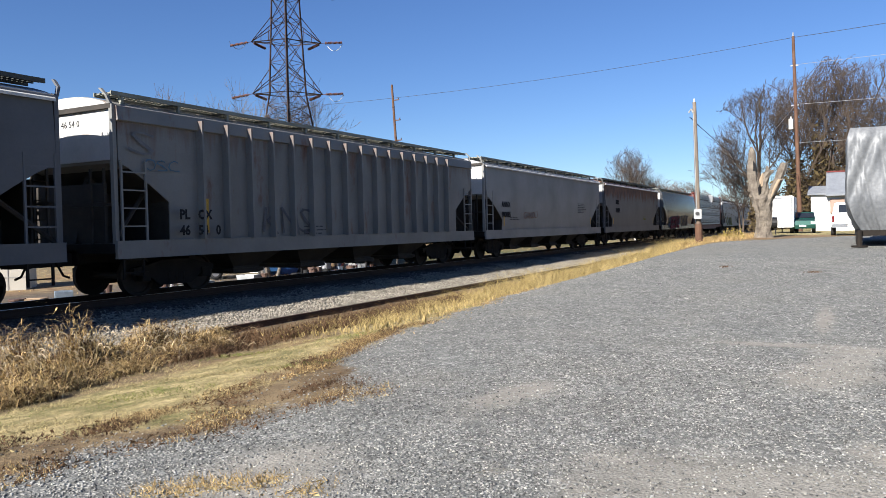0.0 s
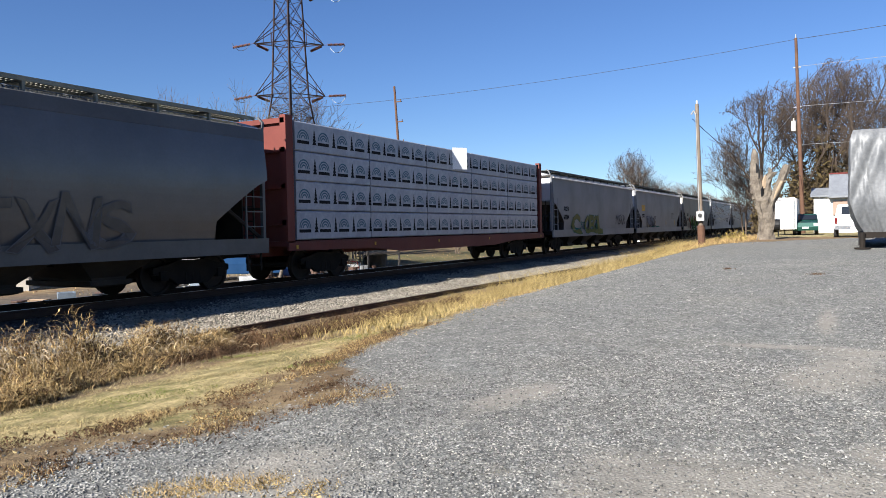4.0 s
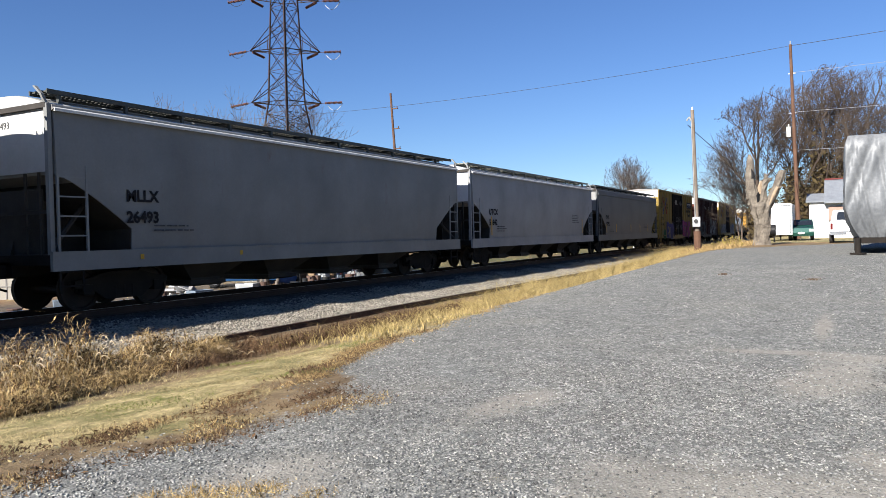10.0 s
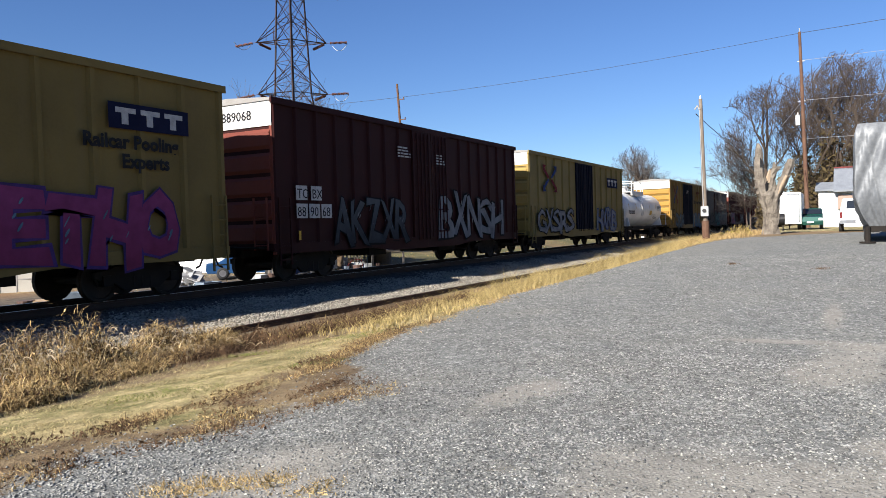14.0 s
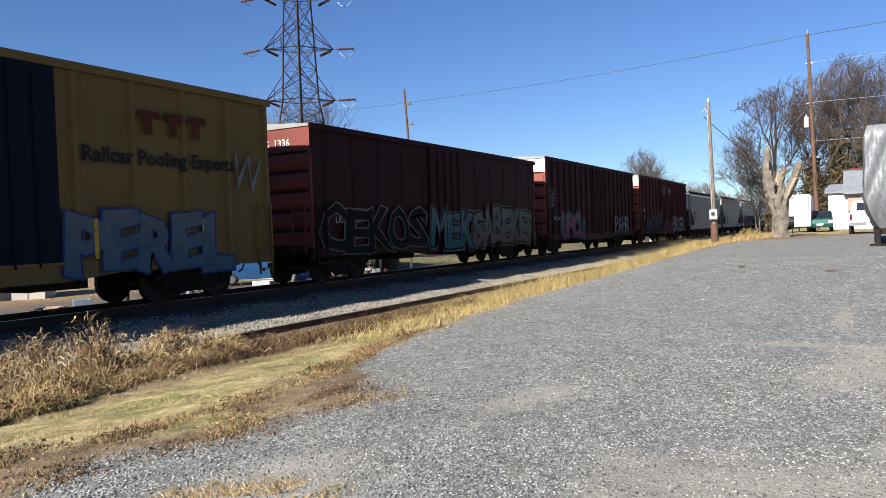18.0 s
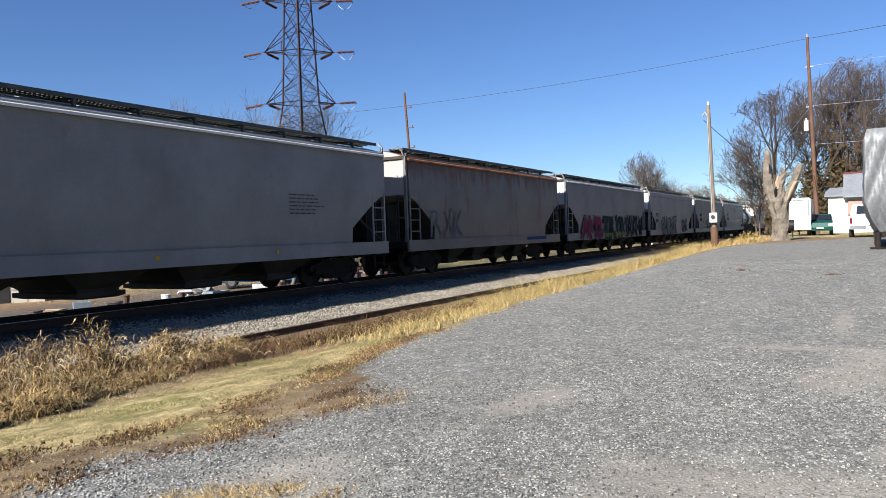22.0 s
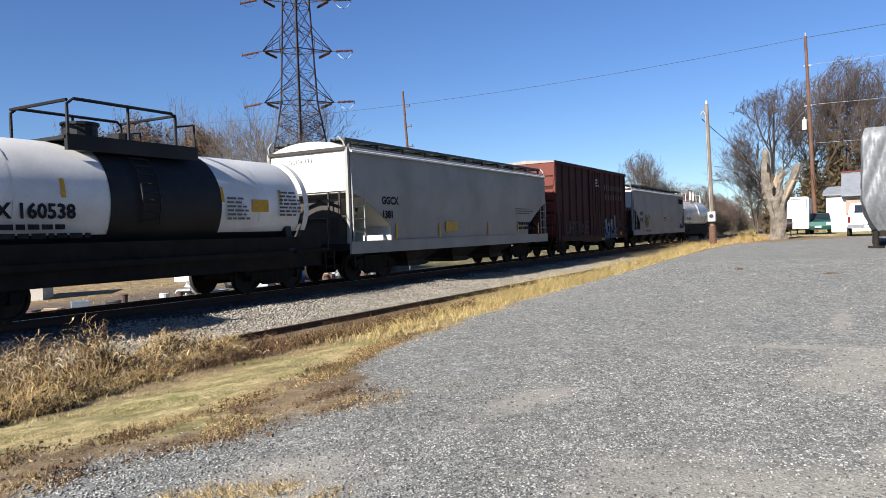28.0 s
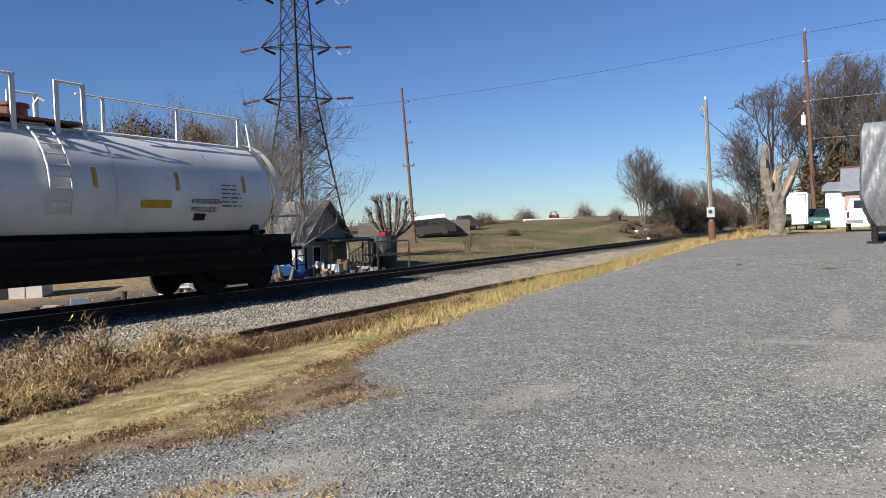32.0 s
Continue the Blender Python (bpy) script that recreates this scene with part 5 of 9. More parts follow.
reflectors(c, (1.8, 6.2, 9.8), -1.66, 1.05, 1.15)

c = hopper(173.61, 190.91, (0.42, 0.425, 0.41), "grey-green covered hopper car with black lettering and a pale eave strip, its sunlight painted white", 0.06, strip=True, walk_mat=GALV_DARK, dirt=0.45)
marks(c, 1.7, SIDE, ["MLLX", "26493"])
lines_of_print(c, 2.4, 1.75, SIDE, 1.4, 2, LETTER_BLACK)
reflectors(c, (2.0, 5.0), -1.66, 1.05, 1.16)

c = hopper(192.06, 209.11, (0.55, 0.555, 0.565), "clean light grey covered hopper car with black lettering", 0.01, strip=True, walk_mat=GALV)
marks(c, 1.7, SIDE, ["UTCX", "51642"])
lines_of_print(c, 2.5, 1.75, SIDE, 1.3, 3, LETTER_BLACK)
lines_of_print(c, 13.0, 2.4, SIDE, 1.4, 5, LETTER_BLACK)
reflectors(c, (1.9, 14.8), SIDE, 1.4, 2.2)

c = hopper(210.31, 227.43, (0.22, 0.22, 0.215), "grey covered hopper car with yellow reflector strips", 0.06, walk_mat=GALV_DARK, strip=False)
marks(c, 1.7, SIDE, ["FINX", "10755"])
reflectors(c, (1.8, 4.2, 8.2, 11.0, 13.6), SIDE, 1.4, 1.95)
lines_of_print(c, 2.5, 1.55, SIDE, 1.3, 2, LETTER_BLACK)
lines_of_print(c, 12.2, 1.9, SIDE, 2.0, 3, LETTER_BLACK)


def cross_logo(car, x, z, w, h, y=-1.60, pale="orange"):
    """Faded crossing-arrows mark in blue and red."""
    g, g2 = Geo(), Geo()
    for s, gg in ((1, g), (-1, g2)):
        for e in (-1, 1):
            pts = [(e * w * 0.06, s * e * h * 0.06), (e * w * 0.42, s * e * h * 0.40), (e * w * 0.50, s * e * h * 0.30), (e * w * 0.16, s * e * h * 0.0)]
            gg.loft([[(x + a, y, z + b) for a, b in pts], [(x + a, y - 0.004, z + b) for a, b in pts]])
            pts = [(e * w * 0.42, s * e * h * 0.40), (e * w * 0.30, s * e * h * 0.50), (e * w * 0.56, s * e * h * 0.52), (e * w * 0.54, s * e * h * 0.26)]
            gg.loft([[(x + a, y - 0.001, z + b) for a, b in pts], [(x + a, y - 0.005, z + b) for a, b in pts]])
    part("cross_mark", g, SPRAY["blue"], car, "faded blue crossed-arrow mark")
    part("cross_mark", g2, SPRAY["red"], car, "faded red crossed-arrow mark")


def word_logo(car, x, z, w, h, y=-1.60, dark=True):
    """A dark plate with three pale block shapes."""
    if dark:
        part("name_plate", Geo().box(x, y - 0.004, z, x + w, y, z + h), surf("plate_navy", (0.008, 0.010, 0.028), (0.014, 0.016, 0.04), 2, 0.9, 0, 0, spec=0.06), car)
    for k in range(3):
        xx = x + w * (0.08 + 0.30 * k)
        g = Geo().box(xx, y - 0.008, z + h * 0.62, xx + w * 0.24, y - 0.005, z + h * 0.82)
        g.box(xx + w * 0.07, y - 0.0075, z + h * 0.18, xx + w * 0.15, y - 0.0055, z + h * 0.62)
        part("name_shape", g, LETTER_WHITE if dark else surf("faded_mark", (0.10, 0.028, 0.016), (0.06, 0.02, 0.014), 2, 0.9, 0, 0, spec=0.06), car)


YEL = (0.44, 0.31, 0.105)
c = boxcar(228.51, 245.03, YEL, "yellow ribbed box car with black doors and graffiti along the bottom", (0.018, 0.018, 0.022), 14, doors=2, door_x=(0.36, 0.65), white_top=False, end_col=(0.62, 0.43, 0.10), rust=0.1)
part("end_number_band", Geo().box(0.045, -1.50, 4.28, 0.052, 1.50, 4.90), WHITE_PAINT, c)
letter(c, "next", 0.85, 3.68, -1.585, 0.34, LETTER_BLACK)
letter(c, "load", 0.85, 3.40, -1.585, 0.34, LETTER_BLACK)
letter(c, "any", 3.2, 3.66, -1.585, 0.34, LETTER_BLACK)
letter(c, "road", 3.2, 3.38, -1.585, 0.34, LETTER_BLACK)
cross_logo(c, 2.3, 3.6, 1.5, 1.4)
marks(c, 0.9, -1.585, ["TB  DX", "66   01  3"], 0.36, z=2.38, gap=0.48)
word_logo(c, 13.2, 3.62, 2.1, 0.54)
letter(c, "Railcar Pooling", 12.6, 3.22, -1.585, 0.40, LETTER_BLACK, 0.015)
letter(c, "Experts", 13.5, 2.82, -1.585, 0.40, LETTER_BLACK, 0.015)
piece(c, "ETIM", 3.1, 0.85, 3.4, 1.25, -1.59, fade("dusk", (0.05, 0.05, 0.10), (0.07, 0.06, 0.16), 0.8, 2.1), "grey", 71, None, None, 0.11, 0.06)
splash(c, [(2.3, 1.2, 0.42), (2.6, 0.98, 0.30), (1.95, 1.0, 0.26)], -1.59, fade("moss", (0.02, 0.07, 0.03), (0.04, 0.10, 0.05), 0.8, 1.6), 73)
piece(c, "ETHO", 10.7, 0.80, 4.2, 1.45, -1.59, fade("magenta", (0.20, 0.035, 0.09), (0.24, 0.05, 0.15), 0.8, 2.3), "violet", 72, None, "sky", 0.13, 0.06)
piece(c, "DXS NKKE", 7.2, 2.2, 2.2, 0.5, -1.64, "grey", "grey", 75, thin=True)
piece(c, "XDWKY MXRS", 7.0, 1.5, 3.2, 0.5, -1.64, "grey", "grey", 76, thin=True)
lines_of_print(c, 7.0, 4.2, -1.612, 1.2, 5, LETTER_WHITE, 0.05, 0.09)
lines_of_print(c, 9.2, 4.1, -1.612, 1.0, 4, LETTER_WHITE, 0.05, 0.09)
reflectors(c, (0.7, 4.0, 7.2), -1.60, 1.2, 1.7)

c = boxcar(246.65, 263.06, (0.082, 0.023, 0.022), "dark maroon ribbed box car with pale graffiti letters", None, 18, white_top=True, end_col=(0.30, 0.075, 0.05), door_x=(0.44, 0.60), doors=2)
g = Geo()
for a, b_ in ((0.9, 2.25), (1.55, 2.25), (0.9, 1.75), (1.45, 1.75), (2.0, 1.75)):
    g.box(a, -1.590, b_, a + 0.48, -1.586, b_ + 0.40)
part("number_panels", g, LETTER_WHITE, c)
part("lettering", text_mesh("TOBX 889068", 0.36, LETTER_BLACK, 0.006), None, c, at=pose(0.05, 1.3, 4.40, 90, 0, -90))
letter(c, "TO", 0.93, 2.30, -1.593, 0.38, LETTER_BLACK)
letter(c, "BX", 1.58, 2.30, -1.593, 0.38, LETTER_BLACK)
letter(c, "88", 0.93, 1.80, -1.593, 0.38, LETTER_BLACK)
letter(c, "90", 1.48, 1.80, -1.593, 0.38, LETTER_BLACK)
letter(c, "68", 2.03, 1.80, -1.593, 0.38, LETTER_BLACK)
piece(c, "BXNSH", 9.0, 0.95, 5.8, 1.55, -1.59, "silver", "black", 81, None, "white", 0.05, 0.06)
piece(c, "AKZXR", 2.6, 0.95, 4.2, 1.3, -1.59, fade("ash", (0.03, 0.035, 0.04), (0.09, 0.10, 0.11), 0.9, 2.2), "black", 82, None, "grey", 0.05, 0.05)
lines_of_print(c, 6.2, 4.1, -1.612, 0.9, 4, LETTER_WHITE)
lines_of_print(c, 8.8, 4.0, -1.612, 0.8, 4, LETTER_WHITE)
reflectors(c, (0.95,), -1.60, 1.15, 1.4)

c = boxcar(264.64, 281.48, (0.50, 0.37, 0.13), "faded yellow box car with dark doors and white graffiti", (0.02, 0.022, 0.04), 14, doors=2, door_x=(0.42, 0.60), white_top=False, end_col=(0.62, 0.43, 0.12), rust=0.1)
part("end_number_band", Geo().box(0.045, -1.50, 4.28, 0.052, 1.50, 4.90), WHITE_PAINT, c)
cross_logo(c, 2.8, 3.7, 1.8, 1.3)
word_logo(c, 13.0, 3.6, 2.4, 0.6)
piece(c, "GXSRS", 1.0, 0.95, 5.4, 1.15, -1.59, "silver", "black", 91, None, None, 0.05)
piece(c, "HXRB", 10.8, 0.95, 4.2, 1.2, -1.59, "silver", "blue", 92, None, None, 0.05)

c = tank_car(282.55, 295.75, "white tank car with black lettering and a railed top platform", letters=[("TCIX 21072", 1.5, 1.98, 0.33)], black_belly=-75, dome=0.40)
part("yellow_panel", band(7.9, 8.6, 1.305, 2.31, -18, -3), REFLECT, c)
lines_of_print(c, 10.2, 2.58, -1.335, 1.4, 4, SPRAY["grey"])
lines_of_print(c, 8.6, 1.88, -1.335, 1.4, 4, SPRAY["grey"])

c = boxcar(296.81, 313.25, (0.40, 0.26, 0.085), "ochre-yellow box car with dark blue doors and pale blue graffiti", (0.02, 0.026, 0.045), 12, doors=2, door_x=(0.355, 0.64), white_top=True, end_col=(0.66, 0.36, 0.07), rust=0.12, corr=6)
cross_logo(c, 2.25, 3.7, 1.5, 1.5)
marks(c, 0.9, -1.585, ["RB  OX", "38  22"], 0.34, z=2.2, gap=0.46)
letter(c, "Railcar Pooling Experts", 11.0, 3.05, -1.585, 0.44, LETTER_BLACK, 0.01)
word_logo(c, 12.2, 3.55, 2.2, 0.8, dark=False)
piece(c, "CXRSAN", 2.2, 0.8, 3.5, 1.15, -1.59, fade("ice", (0.07, 0.12, 0.16), (0.14, 0.18, 0.20), 0.8, 1.9), "black", 101, None, "white", 0.07, 0.06)
piece(c, "PEREL", 10.6, 0.78, 4.3, 1.2, -1.59, fade("pool", (0.07, 0.13, 0.18), (0.14, 0.165, 0.17), 0.8, 2.1), "blue", 102, None, "grey", 0.10, 0.05)
piece(c, "W", 15.0, 2.5, 1.0, 0.9, -1.59, "silver", "grey", 103, thin=True)
lines_of_print(c, 7.2, 4.2, -1.612, 1.2, 4, LETTER_WHITE)
reflectors(c, (0.9, 4.3, 11.2, 14.0, 15.8), -1.60, 1.1, 1.9)

c = boxcar(314.82, 331.42, (0.070, 0.017, 0.018), "very dark maroon smooth-sided box car covered with graffiti", None, smooth=True, white_top=False, end_col=(0.30, 0.075, 0.055), door_x=(0.40, 0.56), rust=0.05, eave=4.55)
part("lettering", text_mesh("LRS  1336", 0.30, LETTER_WHITE, 0.006), None, c, at=pose(0.05, 0.4, 3.98, 90, 0, -90))
letter(c, "LRS  1336", 1.1, 1.78, BOX - 0.03, 0.30, LETTER_WHITE)
piece(c, "CEKOS", 0.4, 0.85, 5.9, 1.35, BOX - 0.06, "black", fade("bone", (0.10, 0.09, 0.075), (0.17, 0.155, 0.13), 0.8, 2.2), 111, None, None, 0.06, 0.06)
piece(c, "MEK", 6.6, 0.85, 3.3, 1.3, BOX - 0.10, fade("sea", (0.03, 0.12, 0.12), (0.10, 0.17, 0.17), 0.8, 2.1), "black", 112, "grey", "white", 0.08, 0.06)
piece(c, "SABEKER", 9.9, 0.82, 6.5, 1.4, BOX - 0.06, fade("sand", (0.15, 0.10, 0.075), (0.15, 0.17, 0.155), 0.8, 2.2), "black", 113, "tan", "teal", 0.10, 0.06)

c = boxcar(332.79, 349.16, (0.080, 0.020, 0.022), "dark maroon ribbed box car with red and blue graffiti", None, 18, white_top=True, end_col=(0.42, 0.12, 0.085), door_x=(0.46, 0.58), rust=0.05)
letter(c, "47 2  655", 0.95, 1.82, -1.585, 0.24, LETTER_WHITE)
splash(c, [(2.2, 1.4, 0.5), (3.2, 1.9, 0.4), (4.6, 1.95, 0.4), (5.6, 1.5, 0.4), (2.4, 1.9, 0.3)], -1.585, fade("leaf", (0.02, 0.10, 0.08), (0.05, 0.16, 0.09), 0.9, 2.2), 124)
piece(c, "GE", 0.3, 2.85, 1.0, 0.5, -1.59, "silver", "grey", 121, thin=True)
piece(c, "HS", 0.4, 2.45, 0.8, 0.4, -1.59, "silver", "grey", 125, thin=True)
piece(c, "UHCL", 2.0, 0.85, 3.6, 1.3, -1.595, fade("rose", (0.20, 0.05, 0.08), (0.24, 0.12, 0.14), 0.8, 2.0), "blue", 122, None, "sky", 0.09, 0.06)
piece(c, "PAHR", 11.6, 1.0, 3.2, 1.1, -1.59, "silver", "black", 123, None, None, 0.04)

c = boxcar(350.67, 367.13, (0.125, 0.026, 0.030), "maroon ribbed box car with white graffiti and stencilled notices", None, 16, white_top=True, end_col=(0.46, 0.13, 0.075), door_x=(0.40, 0.66), doors=2, rust=0.08)
letter(c, "CP", 1.0, 2.35, -1.585, 0.34, LETTER_WHITE)
letter(c, "204", 1.0, 1.85, -1.585, 0.34, LETTER_WHITE)
letter(c, "-Important-", 6.9, 4.35, -1.615, 0.19, LETTER_WHITE)
letter(c, "Close This Door", 6.8, 4.13, -1.615, 0.19, LETTER_WHITE)
letter(c, "Before Closing", 6.85, 3.91, -1.615, 0.19, LETTER_WHITE)
letter(c, "Main Door", 7.0, 3.69, -1.615, 0.19, LETTER_WHITE)
lines_of_print(c, 9.0, 4.2, -1.615, 1.1, 3, LETTER_WHITE, 0.1, 0.17)
piece(c, "AHXKM", 1.6, 0.85, 5.0, 1.45, -1.59, fade("slate", (0.03, 0.05, 0.055), (0.07, 0.09, 0.09), 0.8, 2.2), "black", 131, None, "grey", 0.06)
piece(c, "EKOER", 10.6, 0.8, 4.3, 1.15, -1.59, "silver", "black", 132, None, None, 0.05)
piece(c, "HXMOD", 6.9, 1.0, 3.2, 0.7, -1.64, "grey", "grey", 133, thin=True)
reflectors(c, (0.9, 7.5, 14.0), -1.60, 0.95, 1.1)

c = hopper(368.56, 385.88, (0.47, 0.465, 0.45), "light grey covered hopper car with black lettering", 0.04, strip=True, walk_mat=GALV_DARK)
marks(c, 1.7, SIDE, ["INEX", "0033"])
lines_of_print(c, 2.4, 1.8, SIDE, 1.4, 2, LETTER_BLACK)
lines_of_print(c, 12.6, 2.6, SIDE, 1.5, 6, LETTER_BLACK)
reflectors(c, (4.6, 8.2, 12.0), -1.66, 1.05, 1.15)

c = hopper(387.16, 401.71, (0.30, 0.285, 0.27), "short grey covered hopper car with an orange-rust roof edge", 0.40, top=0.7, walk_mat=GALV_DARK)
piece(c, "RXK", 1.5, 1.3, 2.6, 1.1, side_of_hopper, "grey", "violet", 141, thin=True)
part("blue_panel", Geo().box(10.2, -1.665, 1.06, 12.6, -1.66, 1.2), SPRAY["blue"], c)

c = hopper(402.97, 419.37, (0.375, 0.38, 0.395), "grey covered hopper car with long red, green and black graffiti", 0.03, strip=True, walk_mat=GALV_DARK)
piece(c, "ANB", 2.2, 0.95, 3.8, 1.2, side_of_hopper, fade("crimson", (0.15, 0.02, 0.07), (0.24, 0.03, 0.06), 0.9, 2.1), "silver", 151, "black", "pink", 0.12, 0.05)
piece(c, "TRYN", 6.1, 0.92, 5.1, 1.25, side_of_hopper, fade("pine", (0.015, 0.06, 0.03), (0.012, 0.03, 0.035), 0.9, 2.1), "black", 152, "silver", "teal", 0.13, 0.05)
piece(c, "GAUCHO", 11.0, 0.98, 4.2, 1.2, side_of_hopper, "black", "silver", 153, "black", None, 0.06, 0.05)
part("green_tag", Geo().box(6.4, -1.675, 1.0, 11.2, -1.671, 1.2), SPRAY["lime"], c)

c = hopper(420.8, 437.06, (0.52, 0.525, 0.545), "light grey covered hopper car with silver and green graffiti", 0.03, strip=False, walk_mat=GALV)
marks(c, 1.7, SIDE, ["UTCX", "45419"])
piece(c, "GXTS", 2.4, 1.4, 1.2, 0.5, side_of_hopper, "lime", "lime", 160, thin=True)
piece(c, "SNIGHT", 3.6, 0.95, 5.4, 1.2, side_of_hopper, fade("chalk", (0.17, 0.18, 0.19), (0.23, 0.235, 0.24), 0.9, 2.1), "black", 161, "teal", None, 0.14, 0.05)
splash(c, [(5.2, 1.55, 0.16), (8.0, 1.6, 0.16)], lambda z_: side_of_hopper(z_) - 0.03, "orange", 163)
piece(c, "SXADS", 11.1, 1.1, 2.2, 0.95, side_of_hopper, "grey", "black", 162, None, "white", 0.03, 0.06)

c = hopper(438.28, 454.62, (0.43, 0.435, 0.45), "grey covered hopper car with faded dark tags", 0.03, walk_mat=GALV)
lines_of_print(c, 2.3, 2.4, SIDE, 1.3, 2, LETTER_BLACK, 0.26, 0.45)
piece(c, "VX", 3.8, 1.6, 0.9, 0.6, side_of_hopper, "violet", "violet", 171, thin=True)
piece(c, "SUX", 5.6, 1.2, 2.8, 0.8, side_of_hopper, "grey", "silver", 172, fat=0.04, edge=0.04)
piece(c, "NXW", 9.8, 1.2, 2.4, 0.8, side_of_hopper, "grey", "silver", 173, fat=0.04, edge=0.04)

c = hopper(455.52, 472.05, (0.46, 0.46, 0.47), "grey covered hopper car with small lettering", 0.04, walk_mat=GALV)
lines_of_print(c, 2.3, 2.6, SIDE, 1.3, 2, LETTER_BLACK, 0.26, 0.5)
lines_of_print(c, 12.2, 2.4, SIDE, 1.3, 4, LETTER_BLACK)

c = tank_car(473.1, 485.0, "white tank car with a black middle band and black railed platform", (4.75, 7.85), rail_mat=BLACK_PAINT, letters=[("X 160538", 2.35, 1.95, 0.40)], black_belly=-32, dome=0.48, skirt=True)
lines_of_print(c, 2.0, 1.73, -1.335, 2.4, 2, LETTER_BLACK, 0.1, 0.17)
part("yellow_panel", band(8.9, 9.5, 1.31, 2.31, -8, 6), REFLECT, c)
lines_of_print(c, 8.0, 2.43, -1.335, 0.8, 6, SPRAY["grey"])
lines_of_print(c, 9.9, 2.63, -1.335, 0.9, 7, SPRAY["grey"])

c = hopper(485.79, 502.02, (0.57, 0.555, 0.51), "warm light grey covered hopper car with open white ends", 0.05, strip=True, walk_mat=GALV_DARK, shoulder=2.3, bays=3, slope_mat=surf("end_cream_paint", (0.66, 0.64, 0.57), (0.56, 0.54, 0.48), 1.0, 0.5))
marks(c, 1.7, SIDE, ["GGCX", "1381"], z=2.42)
reflectors(c, (2.5, 5.4, 9.5, 12.6, 15.0), SIDE, 1.3, 1.8)
part("yellow_panel", Geo().box(5.9, SIDE - 0.004, 1.5, 6.8, SIDE, 1.85), REFLECT, c)
lines_of_print(c, 12.4, 2.4, SIDE, 2.2, 3, LETTER_BLACK)
lines_of_print(c, 12.6, 1.7, SIDE, 2.0, 2, LETTER_BLACK, 0.12, 0.2)

c = boxcar(503.46, 516.74, (0.118, 0.046, 0.044), "red-brown ribbed box car with a line of pale block lettering", None, 12, white_top=False, end_col=(0.24, 0.06, 0.042), door_x=(0.42, 0.60), rust=0.2)
blk = Geo().box(0, -1.590, 0, 0.17, -1.586, 0.33).mesh("block_letter", SPRAY["tan"])
for k in range(9):
    part("block_letter", blk, None, c, at=pose(8.4 + k * 0.45, 0, 3.72))
for k in range(7):
    part("block_letter", blk, None, c, at=pose(8.6 + k * 0.55, 0, 3.16))
FROST = fade("frost", (0.10, 0.16, 0.26), (0.34, 0.39, 0.42), 0.8, 2.1)


def slab(g, x, z, w, h, lean=0.0, cut=0.0, lift=0.0):
    """One sprayed stroke: a leaning bar with a slanted top."""
    face = [(x, z), (x + w, z), (x + w + lean, z + h), (x + lean, z + h - cut)]
    g.loft([[(p, -1.592 - lift, q) for p, q in face], [(p, -1.597 - lift, q) for p, q in face]])


def oval(g, x, z, rx, rz, lift=0.0, k0=0, k1=20):
    rim = [(x + rx * math.cos(t), z + rz * math.sin(t)) for t in [2 * math.pi * k / 20 for k in range(k0, k1)]]
    g.loft([[(p, -1.592 - lift, q) for p, q in rim], [(p, -1.597 - lift, q) for p, q in rim]])


pale, ink = Geo(), Geo()
slab(pale, 8.22, 0.80, 0.55, 0.98, 0.02, 0.42)
slab(pale, 8.42, 1.50, 0.35, 0.55, 0.0, 0.12, 0.001)
oval(pale, 9.08, 1.28, 0.29, 0.50, 0.002)
slab(pale, 8.95, 0.80, 0.32, 0.22, -0.03, 0.0, 0.003)
slab(pale, 9.52, 0.82, 0.20, 1.18, 0.06, 0.05)
slab(pale, 9.72, 1.32, 0.20, 0.66, 0.02, 0.0, 0.001)
slab(pale, 9.56, 0.82, 0.58, 0.30, 0.04, 0.12, 0.004)
slab(pale, 10.24, 0.82, 0.52, 0.62, 0.02, 0.14)
slab(pale, 10.38, 1.40, 0.20, 0.82, 0.0, 0.02, 0.001)
for a0, b0 in ((8.12, 1.75), (8.16, 1.36), (9.34, 1.72), (9.40, 1.58)):
    slab(pale, a0, b0, 0.06, 0.17, 0.05)
slab(ink, 8.36, 1.02, 0.20, 0.54, -0.08, 0.25, 0.012)
slab(ink, 8.80, 0.82, 0.025, 1.2, 0.0, 0.0, 0.012)
oval(ink, 9.04, 1.40, 0.12, 0.22, 0.012)
slab(ink, 9.02, 1.22, 0.35, 0.03, 0.0, 0.0, 0.014)
slab(ink, 9.60, 1.16, 0.10, 0.42, 0.06, 0.1, 0.012)
slab(ink, 9.76, 1.14, 0.34, 0.10, 0.0, 0.0, 0.012)
slab(ink, 10.34, 1.28, 0.36, 0.035, 0.02, 0.0, 0.012)
slab(ink, 10.48, 1.06, 0.16, 0.03, 0.0, 0.0, 0.012)
slab(ink, 10.66, 1.02, 0.03, 0.28, 0.0, 0.0, 0.014)
slab(ink, 10.44, 0.84, 0.05, 0.16, 0.08, 0.0, 0.012)
tagged(part("sprayed_letters", pale, FROST, c), "pale icy-blue sprayed letters", kind="stuff")
tagged(part("sprayed_outline", ink, SPRAY["black"], c), kind="stuff")
part("notice_frame", Geo().box(11.62, -1.594, 1.52, 11.86, -1.590, 1.545).box(11.62, -1.594, 1.80, 11.86, -1.590, 1.825).box(11.62, -1.594, 1.545, 11.64, -1.590, 1.80).box(11.84, -1.594, 1.545, 11.86, -1.590, 1.80).box(11.64, -1.594, 1.66, 11.84, -1.590, 1.675), SPRAY["white"], c, "small stencilled white notice")

